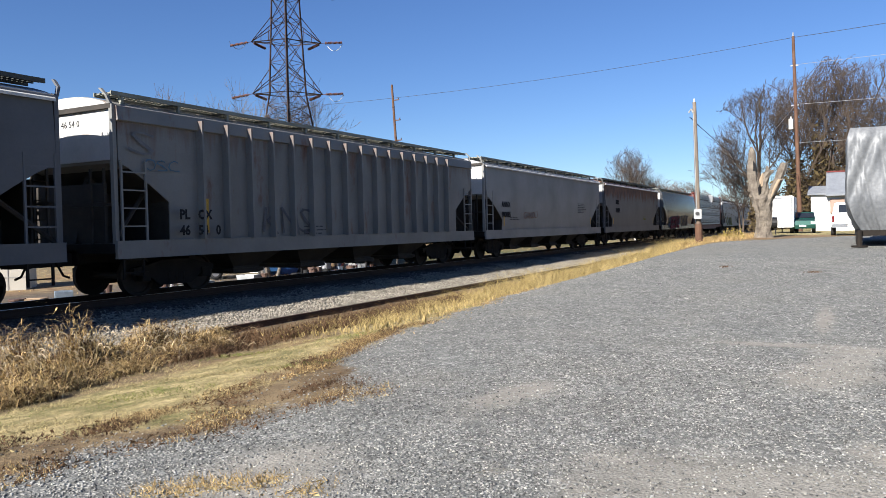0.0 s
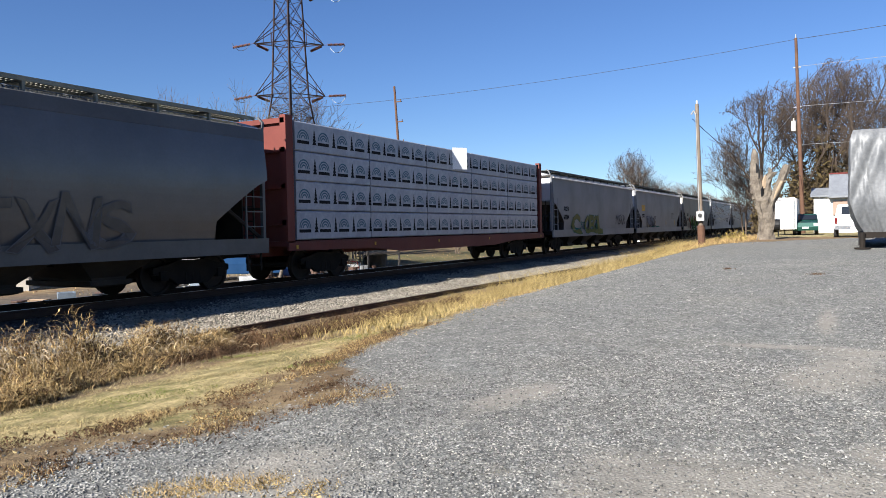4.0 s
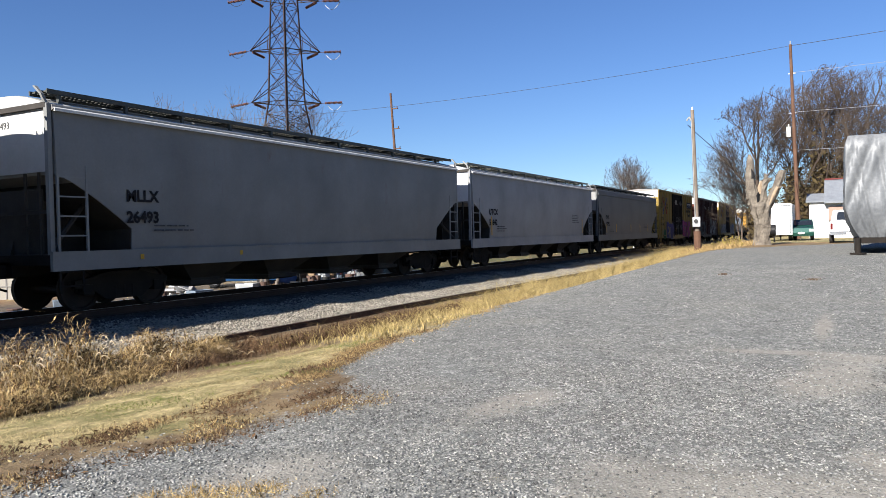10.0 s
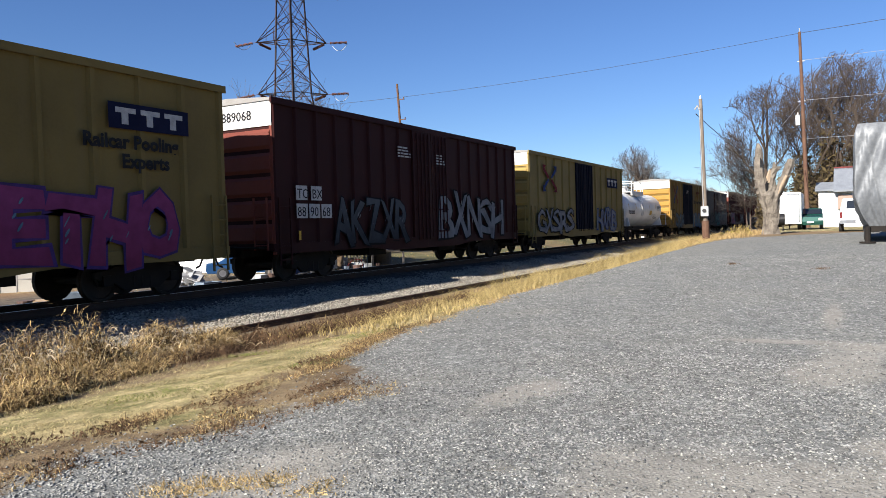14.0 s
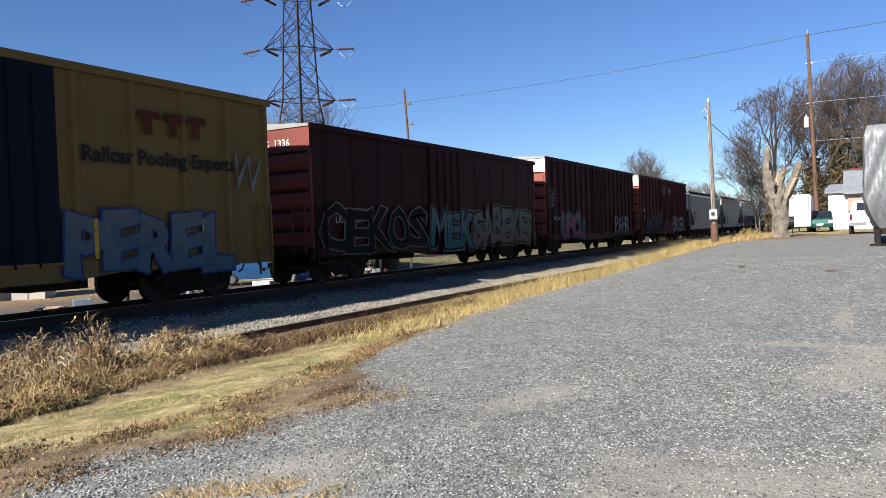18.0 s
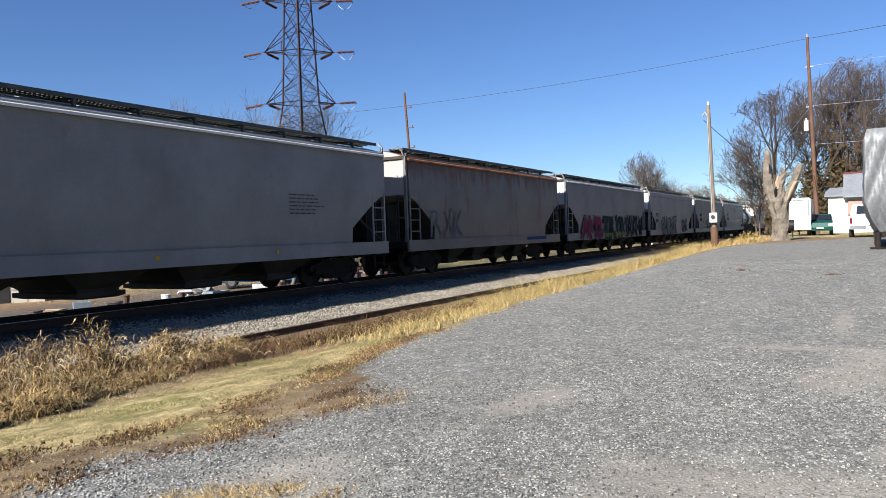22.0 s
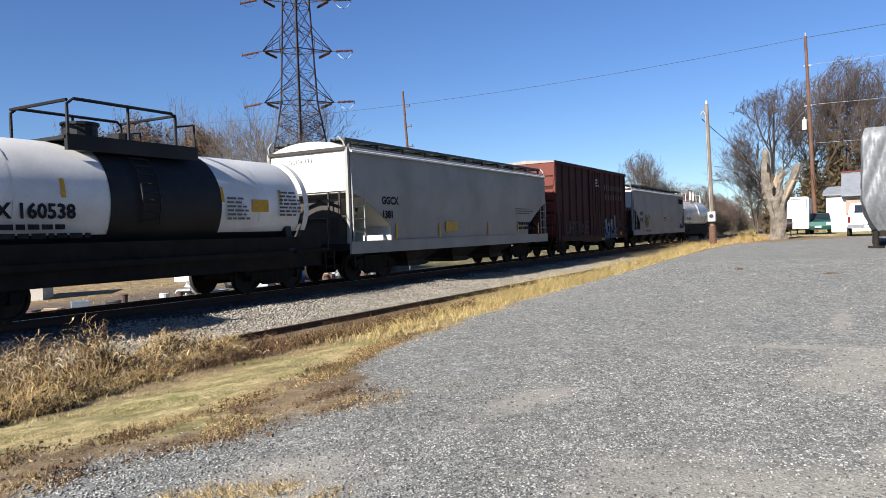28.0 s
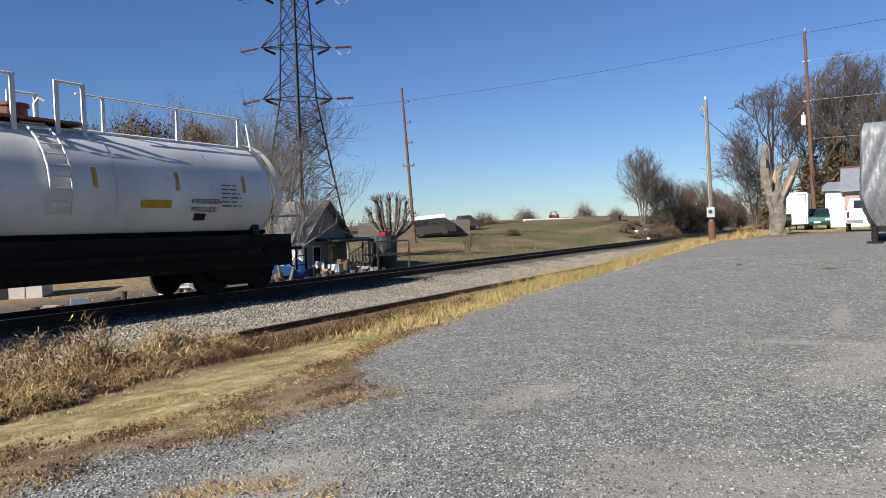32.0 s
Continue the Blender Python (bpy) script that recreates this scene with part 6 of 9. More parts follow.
piece(c, "UHTAKE", 1.4, 1.1, 3.8, 0.8, -1.59, PRINT_GREY, PRINT_GREY, 182, thin=True)
lines_of_print(c, 6.6, 4.2, -1.612, 0.8, 3, LETTER_WHITE, 0.1, 0.16)
part("yellow_patch", Geo().box(11.66, -1.598, 0.98, 12.0, -1.594, 1.18).box(7.5, -1.625, 0.74, 8.1, -1.620, 0.86).box(10.6, -1.625, 0.74, 11.0, -1.620, 0.84), REFLECT, c, "yellow reflective patches")

c = hopper(518.44, 535.65, (0.51, 0.515, 0.525), "pale grey covered hopper car with a round yellow tag", 0.03, strip=True, walk_mat=GALV_DARK)
marks(c, 1.7, SIDE, ["GPLX", "78135"])
lines_of_print(c, 2.2, 1.85, SIDE, 2.0, 2, LETTER_BLACK)
part("yellow_tag", Geo().loft([[(3.7 + 0.42 * math.cos(t), SIDE - 0.004, 1.78 + 0.38 * math.sin(t)) for t in [2 * math.pi * k / 16 for k in range(16)]], [(3.7 + 0.42 * math.cos(t), SIDE, 1.78 + 0.38 * math.sin(t)) for t in [2 * math.pi * k / 16 for k in range(16)]]]), SPRAY["lime"], c, "round yellow sprayed tag")
letter(c, "CHILL", 2.95, 1.9, SIDE - 0.006, 0.26, LETTER_BLACK, ry=-35)
letter(c, "OUT", 3.95, 2.25, SIDE - 0.006, 0.26, LETTER_BLACK, ry=30)
letter(c, "IT FEELS GOOD", 3.15, 1.08, SIDE - 0.05, 0.2, LETTER_BLACK)
reflectors(c, (1.9, 5.0, 8.4, 11.4), SIDE, 1.35, 1.9)
lines_of_print(c, 9.2, 2.1, SIDE, 1.0, 3, SPRAY["red"])
lines_of_print(c, 11.6, 2.1, SIDE, 1.0, 3, LETTER_BLACK)
g = Geo()
for k in range(4):
    g.box(15.0 + k * 0.42, SIDE - 0.004, 3.3, 15.0 + k * 0.42 + 0.30, SIDE + 0.03, 3.72)
part("owner_mark", g, LETTER_BLACK, c)

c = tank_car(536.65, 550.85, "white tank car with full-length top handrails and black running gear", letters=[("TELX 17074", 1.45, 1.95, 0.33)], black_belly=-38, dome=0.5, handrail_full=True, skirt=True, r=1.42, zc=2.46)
lines_of_print(c, 2.7, 1.68, -1.335, 2.2, 2, LETTER_BLACK, 0.06, 0.17)
part("yellow_panel", band(9.0, 9.8, 1.435, 2.46, -14, -7), REFLECT, c)
part("placard", band(10.5, 10.85, 1.435, 2.46, -26, -19), BLACK_PAINT, c)
letter(c, "HYDROGEN", 10.35, 2.22, -1.44, 0.17, LETTER_BLACK)
letter(c, "PEROXIDE", 10.35, 2.03, -1.42, 0.17, LETTER_BLACK)
lines_of_print(c, 11.3, 2.66, -1.44, 0.7, 6, SPRAY["grey"], 0.03)

# ================= plants =================
def mesh_from(name, v, f, mat, smooth=False):
    """Mesh from arrays; f: triangles or quads of one kind."""
    me = bpy.data.meshes.new(name)
    k = f.shape[1]
    me.vertices.add(len(v))
    me.vertices.foreach_set("co", np.asarray(v, np.float32).ravel())
    me.loops.add(f.size)
    me.loops.foreach_set("vertex_index", f.ravel().astype(np.int32))
    me.polygons.add(len(f))
    me.polygons.foreach_set("loop_start", (np.arange(len(f)) * k).astype(np.int32))
    me.update(calc_edges=True)
    me.materials.append(mat)
    return me


def blades(name, label, x, y, h, w, lean, mat, seed, base=None):
    """Grass: each blade bends over, two quads long."""
    r_ = np.random.RandomState(seed)
    n = len(x)
    z = (height(x, y) if base is None else base) - 0.015
    a, b = r_.uniform(0, 6.283, n), r_.uniform(0, 6.283, n)
    dx, dy = np.cos(a), np.sin(a)
    ln = lean * r_.uniform(0.2, 1.2, n) * h
    wx, wy = np.cos(b) * w, np.sin(b) * w
    rows = []
    for t, k in ((0.0, 1.0), (0.55, 0.8), (1.0, 0.12)):
        px, py, pz = x + dx * ln * t * t, y + dy * ln * t * t, z + h * (t - 0.18 * lean * t * t)
        rows += [np.stack([px - wx * k, py - wy * k, pz], 1), np.stack([px + wx * k, py + wy * k, pz], 1)]
    v = np.stack(rows, 1).reshape(-1, 3)
    f = np.array([[0, 1, 3, 2], [2, 3, 5, 4]])[None] + 6 * np.arange(n)[:, None, None]
    return tagged(new(name, mesh_from(name, v, f.reshape(-1, 4), mat)), label, "grass", kind="stuff")


def straw(name, c1, c2, isl=0.45):
    return surf(name, c1, c2, 1.2, 0.85, 0, 0.0, fine=20.0, island=isl, spec=0.15)


STRAW = straw("straw_grass", (0.252, 0.189, 0.0758), (0.346, 0.265, 0.117))
WEED = straw("brown_weed", (0.20, 0.130, 0.056), (0.42, 0.305, 0.140), 0.55)
WEED_PALE = straw("pale_weed", (0.36, 0.28, 0.15), (0.54, 0.43, 0.25), 0.5)
WEED_DARK = straw("dark_weed", (0.0581, 0.0349, 0.0205), (0.116, 0.0683, 0.0341), 0.5)
LAWN_TAN = straw("lawn_tan", (0.22, 0.178, 0.088), (0.36, 0.292, 0.150), 0.45)
LAWN_GREEN = straw("lawn_green", (0.0969, 0.116, 0.0299), (0.175, 0.18, 0.0511), 0.4)

rg = np.random.RandomState(21)


def clumped(n, x0, x1, y0, y1, spread, clumps, px=1.0):
    cx, cy = x0 + (x1 - x0) * rg.rand(clumps) ** px, rg.uniform(y0, y1, clumps)
    k = rg.randint(0, clumps, n)
    return cx[k] + rg.normal(0, spread, n), cy[k] + rg.normal(0, spread, n), k


def arching(name, label, x, y, h, w, mat, seed, base=None):
    """Long dry leaves that rise, arch over and hang their tips."""
    r_ = np.random.RandomState(seed)
    n = len(x)
    z = height(x, y) - 0.015 if base is None else base
    a = r_.uniform(0, 6.283, n)
    reach, fall = h * r_.uniform(0.6, 2.2, n), r_.uniform(0.0, 0.75, n)
    w = w * r_.uniform(0.5, 1.5, n)
    dx, dy = np.cos(a), np.sin(a)
    rows = []
    for t, k in ((0.0, 0.7), (0.35, 1.0), (0.62, 0.95), (0.84, 0.7), (1.0, 0.1)):
        out, up = reach * t ** 1.7, h * (1.55 * t - (0.55 + fall) * t ** 2.6)
        px, py, pz = x + dx * out, y + dy * out, z + up
        rows += [np.stack([px - dy * w * k, py + dx * w * k, pz], 1), np.stack([px + dy * w * k, py - dx * w * k, pz], 1)]
    v = np.stack(rows, 1).reshape(-1, 3)
    f = np.array([[2 * j, 2 * j + 1, 2 * j + 3, 2 * j + 2] for j in range(4)])[None] + 10 * np.arange(n)[:, None, None]
    return tagged(new(name, mesh_from(name, v, f.reshape(-1, 4), mat)), label, "grass", kind="stuff")


x_, y_, k_ = clumped(6200, 4.0, 10.0, 7.5, 9.6, 0.17, 90)
hh = (0.12 + 0.26 * rg.rand(90) ** 1.4)[k_] * rg.uniform(0.35, 1.25, len(x_)) * (1.0 - 0.45 * sm(6, 9.5, x_))
front_ = np.interp(x_, [4, 5.2, 6.8, 8.8, 10], [7.55, 7.75, 8.3, 8.65, 8.7])
y_ = np.maximum(y_, front_ + 0.25 * rg.rand(len(x_)))
hh = hh * (0.3 + 0.7 * sm(0.0, 0.9, y_ - front_))
arching("tall_weeds", "tangled arching brown dry weeds beside the siding", x_, y_, hh, 0.0045, WEED, 1)
x_, y_, k_ = clumped(9000, 4.0, 16.5, 8.2, 9.4, 0.2, 130)
blades("dark_weeds", "dark reddish-brown dead weeds", x_, y_, rg.uniform(0.06, 0.30, len(x_)), 0.005, 1.6, WEED_DARK, 2)
x_, y_, k_ = clumped(22000, 12.0, 47.0, 7.3, 9.0, 0.24, 330, 1.15)
y_ = np.minimum(y_, 9.3)
hh = (0.06 + 0.56 * rg.rand(330) ** 1.8)[k_] * rg.uniform(0.3, 1.3, len(x_)) * (0.5 + 0.75 * sm(15, 22, x_))
blades("straw_grass", "straw-coloured dry grass along the siding", x_, y_, hh, 0.0045, 1.5, STRAW, 3)
x_ = rg.uniform(10, 46, 9000)
y_ = lot_edge(x_) + 0.15 + (9.0 - lot_edge(x_)) * rg.rand(len(x_)) ** 0.8
blades("verge_grass", "short dry verge grass at the lot's edge", x_, y_, rg.uniform(0.05, 0.2, len(x_)), 0.010, 0.8, STRAW, 4)
x_ = 2.8 + 11 * rg.rand(46000) ** 1.2
y0_ = lawn_edge(x_) + 0.25 * np.sin(x_ * 4.1) - 0.15
y_ = y0_ + (8.1 - y0_) * rg.rand(len(x_)) ** 1.1
patchy = np.sin(x_ * 1.3 + y_ * 2.1) + 0.7 * np.sin(x_ * 3.1 - y_ * 1.4) + 0.5 * rg.normal(0, 1, len(x_))
isg = patchy > 0.95
hl = rg.uniform(0.012, 0.05, len(x_)) * (1 + 0.6 * (np.sin(x_ * 5 + y_ * 3) > 0.3))
blades("lawn", "short faded tan lawn grass", x_[~isg], y_[~isg], hl[~isg] * 0.9, 0.0038, 1.7, LAWN_TAN, 5)
blades("green_lawn", "short green lawn grass in patches", x_[isg], y_[isg], hl[isg] * 0.9, 0.0038, 1.5, LAWN_GREEN, 6)
TUFTS = [(3.31, 3.61), (3.4, 3.5), (3.5, 3.35), (3.62, 3.2), (3.57, 2.85), (3.2, 3.75), (3.85, 3.05), (4.31, 1.93), (4.12, 1.38), (5.6, -0.18)]
k_ = rg.randint(0, len(TUFTS), 5200)
sp_ = np.array([1, 1, 1, 1, 1, 1, 0.8, 0.4, 0.45, 0.7])[k_]
x_, y_ = np.array(TUFTS)[k_, 0] + rg.normal(0, 0.12, 5200) * sp_, np.array(TUFTS)[k_, 1] + rg.normal(0, 0.13, 5200) * sp_
blades("lot_tufts", "dry tufts of straw grass growing through the gravel", x_, y_, rg.uniform(0.008, 0.032, len(x_)), 0.002, 2.6, LAWN_TAN, 7)
x_ = 2.4 + 10 * rg.rand(34000) ** 1.35
y_ = lot_edge(x_) - 0.1 + (lawn_edge(x_) - lot_edge(x_) + 0.5) * rg.beta(1.3, 1.5, len(x_)) + rg.normal(0, 0.12, len(x_)) + 0.12 * np.sin(x_ * 5.1)
thin_ = np.sin(x_ * 3.3 + y_ * 2.0) + np.sin(x_ * 1.7 - y_ * 4.1) > -1.1
x_, y_ = x_[thin_], y_[thin_]
blades("leaf_litter", "brown leaf litter and dead grass along the gravel's edge", x_, y_, rg.uniform(0.008, 0.03, len(x_)), 0.0035, 2.6, WEED_DARK, 71)
blades("dead_grass", "flattened dead grass along the gravel's edge", x_[::2] + 0.05, y_[::2] + rg.normal(0, 0.2, len(x_[::2])), rg.uniform(0.01, 0.035, len(x_[::2])), 0.0024, 2.6, WEED, 72)
x_ = 2.4 + 8 * rg.rand(16000) ** 1.3
y_ = lot_edge(x_) + (lawn_edge(x_) + 0.6 - lot_edge(x_)) * rg.beta(1.8, 1.0, len(x_))
tuft = np.sin(x_ * 4.7 + y_ * 1.9) + np.sin(x_ * 2.1 - y_ * 5.3) > -0.2
blades("litter_straw", "pale dead grass among the leaf litter", x_[tuft], y_[tuft], rg.uniform(0.01, 0.04, int(tuft.sum())), 0.003, 2.2, LAWN_TAN, 74)
x_, y_ = rg.uniform(9, 30, 7000), rg.normal(0, 0.28, 7000)
y_ = lot_edge(x_) + 0.35 + y_
blades("edge_grass", "short dead grass along the lot's far edge", x_, y_, rg.uniform(0.02, 0.09, len(x_)), 0.006, 1.8, WEED, 73)
# seed heads nodding over the weeds
x_, y_, k_ = clumped(300, 4.2, 9.0, 8.3, 9.7, 0.28, 60)
zt = height(x_, y_) + rg.uniform(0.16, 0.74, len(x_)) * (1.0 - 0.45 * sm(6, 9, x_))
g = Geo()
for a, b, z in zip(x_, y_, zt):
    z0, th = float(height(a, b)), rg.uniform(0, 6.283)
    o, q = rg.uniform(0.05, 0.20), rg.uniform(0.04, 0.07)
    ux, uy = math.cos(th), math.sin(th)
    g.tube((a - ux * 0.15, b - uy * 0.15, z0), (a + ux * o * 0.45, b + uy * o * 0.45, z - 0.03), 0.0014, 0.0010, 3)
    g.bent([(a + ux * (o * 0.45 + q * j), b + uy * (o * 0.45 + q * j), z - 0.03 + dz) for j, dz in ((0, 0.0), (0.5, 0.012), (1.1, -0.004), (1.5, -0.035))], 0.0062, 4)
solid("seed_heads", g, straw("seed_head", (0.23, 0.175, 0.11), (0.36, 0.29, 0.19)), "nodding foxtail seed heads over the weeds", "grass", kind="stuff")
# grass of the far field
x_, y_ = rg.uniform(24, 120, 9000), 19 + 40 * rg.rand(9000) ** 1.3
blades("field_grass", "sparse dry grass on the field behind the track", x_, y_, rg.uniform(0.05, 0.16, len(x_)), 0.02, 0.9, WEED, 8)


def tree_geo(h, r0, seed, stems=1, levels=5, spread=0.75, up=0.25, twig=0.011, kids=4, first=0.3, cutoff=2600, crown=None):
    """Bare tree: tapered, bent limbs that fork down to twigs."""
    rnd = random.Random(seed)
    g, stems_ = Geo(), []
    todo = []
    for s in range(stems):
        a = rnd.uniform(0, 6.28)
        tilt = 0.05 if stems == 1 else rnd.uniform(0.12, 0.4)
        todo.append((Vector((0.12 * stems * math.cos(a) * (stems > 1), 0.12 * stems * math.sin(a) * (stems > 1), -0.15)), Vector((math.cos(a) * tilt, math.sin(a) * tilt, 1)).normalized(), h * rnd.uniform(0.5, 0.62), r0 if stems == 1 else r0 * rnd.uniform(0.6, 1.0), 0))
    count = 0
    while todo and count < cutoff:
        p, d, ln, r, lv = todo.pop(0)
        count += 1
        segs = 4 if lv < 2 else 2
        pts, dirs = [p], [d]
        q, e = p.copy(), d.copy()
        out = False
        for k in range(segs):
            e = (e + Vector((rnd.uniform(-1, 1), rnd.uniform(-1, 1), rnd.uniform(-0.6, 1))) * (0.10 + 0.05 * lv) + Vector((0, 0, up * 0.12))).normalized()
            nq = q + e * (ln / segs)
            if crown and lv > 0 and (math.hypot(nq.x, nq.y) / crown[2]) ** 2 + ((nq.z - crown[0]) / crown[1]) ** 2 > rnd.uniform(0.75, 1.15):
                out = True
                e = (e * 0.55 + Vector((-nq.x, -nq.y, (crown[0] - nq.z))).normalized() * 0.35 + Vector((0, 0, 0.2))).normalized()
                nq = q + e * (0.35 * ln / segs)
            q = nq
            pts.append(q.copy())
            dirs.append(e.copy())
        sides = 8 if lv == 0 else (5 if lv == 1 else 3)
        if lv == 0:
            stems_.append(Geo())
        for k in range(segs):
            (stems_[-1] if lv == 0 else g).tube(pts[k], pts[k + 1], max(twig, r * (1 - 0.55 * k / segs)), max(twig * 0.7, r * (1 - 0.55 * (k + 1) / segs)), sides)
        if lv >= levels or (out and rnd.random() < 0.5):
            continue
        nk = (kids if lv < 3 else 3) + rnd.randrange(2)
        for k in range(nk):
            t = first + (1 - first) * (k + rnd.random() * 0.8) / nk if lv == 0 else 0.25 + 0.75 * (k + rnd.random()) / nk
            t = min(t, 0.999)
            i = int(t * segs)
            o = pts[i].lerp(pts[i + 1], t * segs - i)
            side = dirs[i + 1].orthogonal().normalized()
            side = (Matrix.Rotation(rnd.uniform(0, 6.28), 3, dirs[i + 1]) @ side)
            nd = (dirs[i + 1] * (1 - spread * 0.55) + side * spread + Vector((0, 0, up))).normalized()
            todo.append((o, nd, ln * rnd.uniform(0.48, 0.72), r * rnd.uniform(0.38, 0.55), lv + 1))
        todo.append((pts[-1], dirs[-1], ln * rnd.uniform(0.5, 0.7), r * 0.45, lv + 1))
    return g, stems_


def bare_tree(x, y, h, r0, seed, label, mat, turn=0, group="", name="tree", **kw):
    """Trunk and crown are separate parts under one tree."""
    base = thing(name, label, "tree", pose(x, y, float(height(x, y)), 0, 0, turn), group)
    g, stems_ = tree_geo(h, r0, seed, **kw)
    for st_ in stems_:
        part("trunk", st_, mat, base)
    part("crown", g, mat, base)
    return base


def brush(name, label, boxes, n, mat, seed, leaf=0.0, leafmat=None, stick=(0.8, 2.2), thick=0.012):
    """Dense tangle of thin sticks (and dead leaves) that fills rounded heaps."""
    r_ = np.random.RandomState(seed)
    vs, fs, k0 = [], [], 0
    per = n // len(boxes)
    lv = []
    for cx, cy, zb, rx, ry, rz in boxes:
        u = r_.normal(0, 1, (per, 3))
        u /= np.linalg.norm(u, axis=1)[:, None]
        rad = r_.rand(per) ** 0.45
        p = u * rad[:, None]
        p[:, 2] = np.abs(p[:, 2])
        lump = 0.85 + 0.2 * np.sin(3 * u[:, 0] + seed) * np.sin(4 * u[:, 1]) + 0.12 * r_.normal(0, 1, per)
        c = p * lump[:, None] * np.array([rx, ry, rz]) + np.array([cx, cy, zb])
        d = r_.normal(0, 1, (per, 3)) * np.array([0.7, 0.7, 0.7]) + np.array([0, 0, 0.9]) + p * 0.6
        d /= np.linalg.norm(d, axis=1)[:, None]
        ln = r_.uniform(*stick, per)
        a, b = c - d * (ln / 2)[:, None], c + d * (ln / 2)[:, None]
        s = np.cross(d, r_.normal(0, 1, (per, 3)))
        s /= np.linalg.norm(s, axis=1)[:, None]
        t = np.cross(d, s)
        w = thick * r_.uniform(0.6, 1.5, per)[:, None]
        ring = [a + s * w, a - s * w * 0.5 + t * w, a - s * w * 0.5 - t * w, b]
        vs.append(np.stack(ring, 1).reshape(-1, 3))
        f = np.array([[0, 1, 3], [1, 2, 3], [2, 0, 3]])[None] + 4 * np.arange(per)[:, None, None] + k0
        fs.append(f.reshape(-1, 3))
        k0 += 4 * per
        lv.append(c)
    ob = solid(name, mesh_from(name, np.concatenate(vs), np.concatenate(fs), mat), None, label, "bush", kind="stuff")
    if leaf:
        c = np.concatenate(lv)
        n2 = len(c)
        a, b = r_.normal(0, 1, (n2, 3)) * leaf, r_.normal(0, 1, (n2, 3)) * leaf
        v = np.stack([c - a, c + b * 0.6, c + a, c - b * 0.6], 1).reshape(-1, 3)
        f = np.arange(4)[None] + 4 * np.arange(n2)[:, None]
        solid(name.replace("twigs", "leaves") if "twigs" in name else name + "_leaves", mesh_from("leaves", v, f, leafmat), None, label.replace("twigs", "leaves"), "bush", kind="stuff")
    return ob


def limb(pts, rad, seed, sides=12):
    rnd = random.Random(seed)
    rings = []
    for p_, r_ in zip(pts, rad):
        rings.append([(p_[0] + r_ * rnd.uniform(0.80, 1.22) * math.cos(t), p_[1] + r_ * rnd.uniform(0.80, 1.22) * math.sin(t), p_[2] + rnd.uniform(-0.04, 0.04)) for t in [2 * math.pi * c / sides for c in range(sides)]])
    return Geo().loft(rings)


LEAF_BROWN = straw("dead_leaf", (0.0744, 0.0484, 0.026), (0.124, 0.0837, 0.0422), 0.5)
LEAF_OLIVE = straw("olive_leaf", (0.0279, 0.0341, 0.0136), (0.062, 0.057, 0.026), 0.5)
BUSH_YEL = straw("yellow_bush", (0.186, 0.155, 0.031), (0.26, 0.211, 0.0496), 0.4)
TWIG = surf("twig_bark", (0.064, 0.048, 0.038), (0.100, 0.077, 0.061), 0.5, 0.9, 0, 0.0, fine=8.0, island=0.35)
TWIG_RED = surf("reddish_twig", (0.062, 0.0397, 0.031), (0.093, 0.062, 0.0496), 0.5, 0.9, 0, 0.0, fine=8.0, island=0.35)

heaps = []
rh = random.Random(77)
for k in range(40):
    hx = 4.0 + 5.6 * rh.random()
    y_near = float(np.interp(hx, [4, 5.2, 6.8, 8.8, 10], [7.65, 7.85, 8.4, 8.85, 9.0]))
    hy = y_near + (9.7 - y_near) * rh.random()
    heaps.append((hx, hy, float(height(hx, hy)) - 0.05, rh.uniform(0.2, 0.55), rh.uniform(0.2, 0.42), rh.uniform(0.3, 0.95) * (0.35 + 0.65 * float(sm(0.0, 0.8, hy - y_near))) * (1.95 - 0.155 * hx) * (0.55 if hx < 4.9 else (1.25 if hx < 6.6 else 1.0))))
brush("weed_twigs", "heaps of tangled tan weed twigs beside the siding", heaps, 14000, WEED, 78, 0.012, WEED, (0.06, 0.22), 0.0032)
brush("dead_weed_twigs", "darker dead weed twigs in the heaps", heaps, 12500, WEED_DARK, 79, 0.016, WEED_DARK, (0.08, 0.26), 0.0042)


def over_heaps(name, label, n, h0, h1, w, mat, seed):
    """Arching leaves all through the heaps of weeds."""
    r_ = np.random.RandomState(seed)
    hp = np.array(heaps)[r_.randint(0, len(heaps), n)]
    d = r_.normal(0, 1, (n, 3))
    d /= np.linalg.norm(d, axis=1)[:, None]
    d *= (r_.uniform(0.25, 1.08, n))[:, None]
    x, y = hp[:, 0] + hp[:, 3] * d[:, 0], hp[:, 1] + hp[:, 4] * d[:, 1]
    arching(name, label, x, y, r_.uniform(h0, h1, n), w, mat, seed + 1, np.maximum(hp[:, 2] + hp[:, 5] * np.abs(d[:, 2]) - 0.06, height(x, y)))


over_heaps("matted_weeds", "matted tan weed leaves bending over the heaps", 21000, 0.05, 0.20, 0.0042, WEED, 301)
over_heaps("pale_weeds", "bleached grass leaves curling out of the brown weeds", 3600, 0.05, 0.17, 0.0046, WEED_PALE, 303)
edge_ = []
for k in range(60):
    ex_ = 3.0 + 8.5 * rh.random() ** 1.3
    ey_ = float(lot_edge(ex_)) + (float(lawn_edge(ex_)) - float(lot_edge(ex_))) * rh.uniform(-0.05, 1.05)
    edge_.append((ex_, ey_, float(height(ex_, ey_)) - 0.01, rh.uniform(0.3, 0.9), rh.uniform(0.15, 0.4), rh.uniform(0.012, 0.03)))
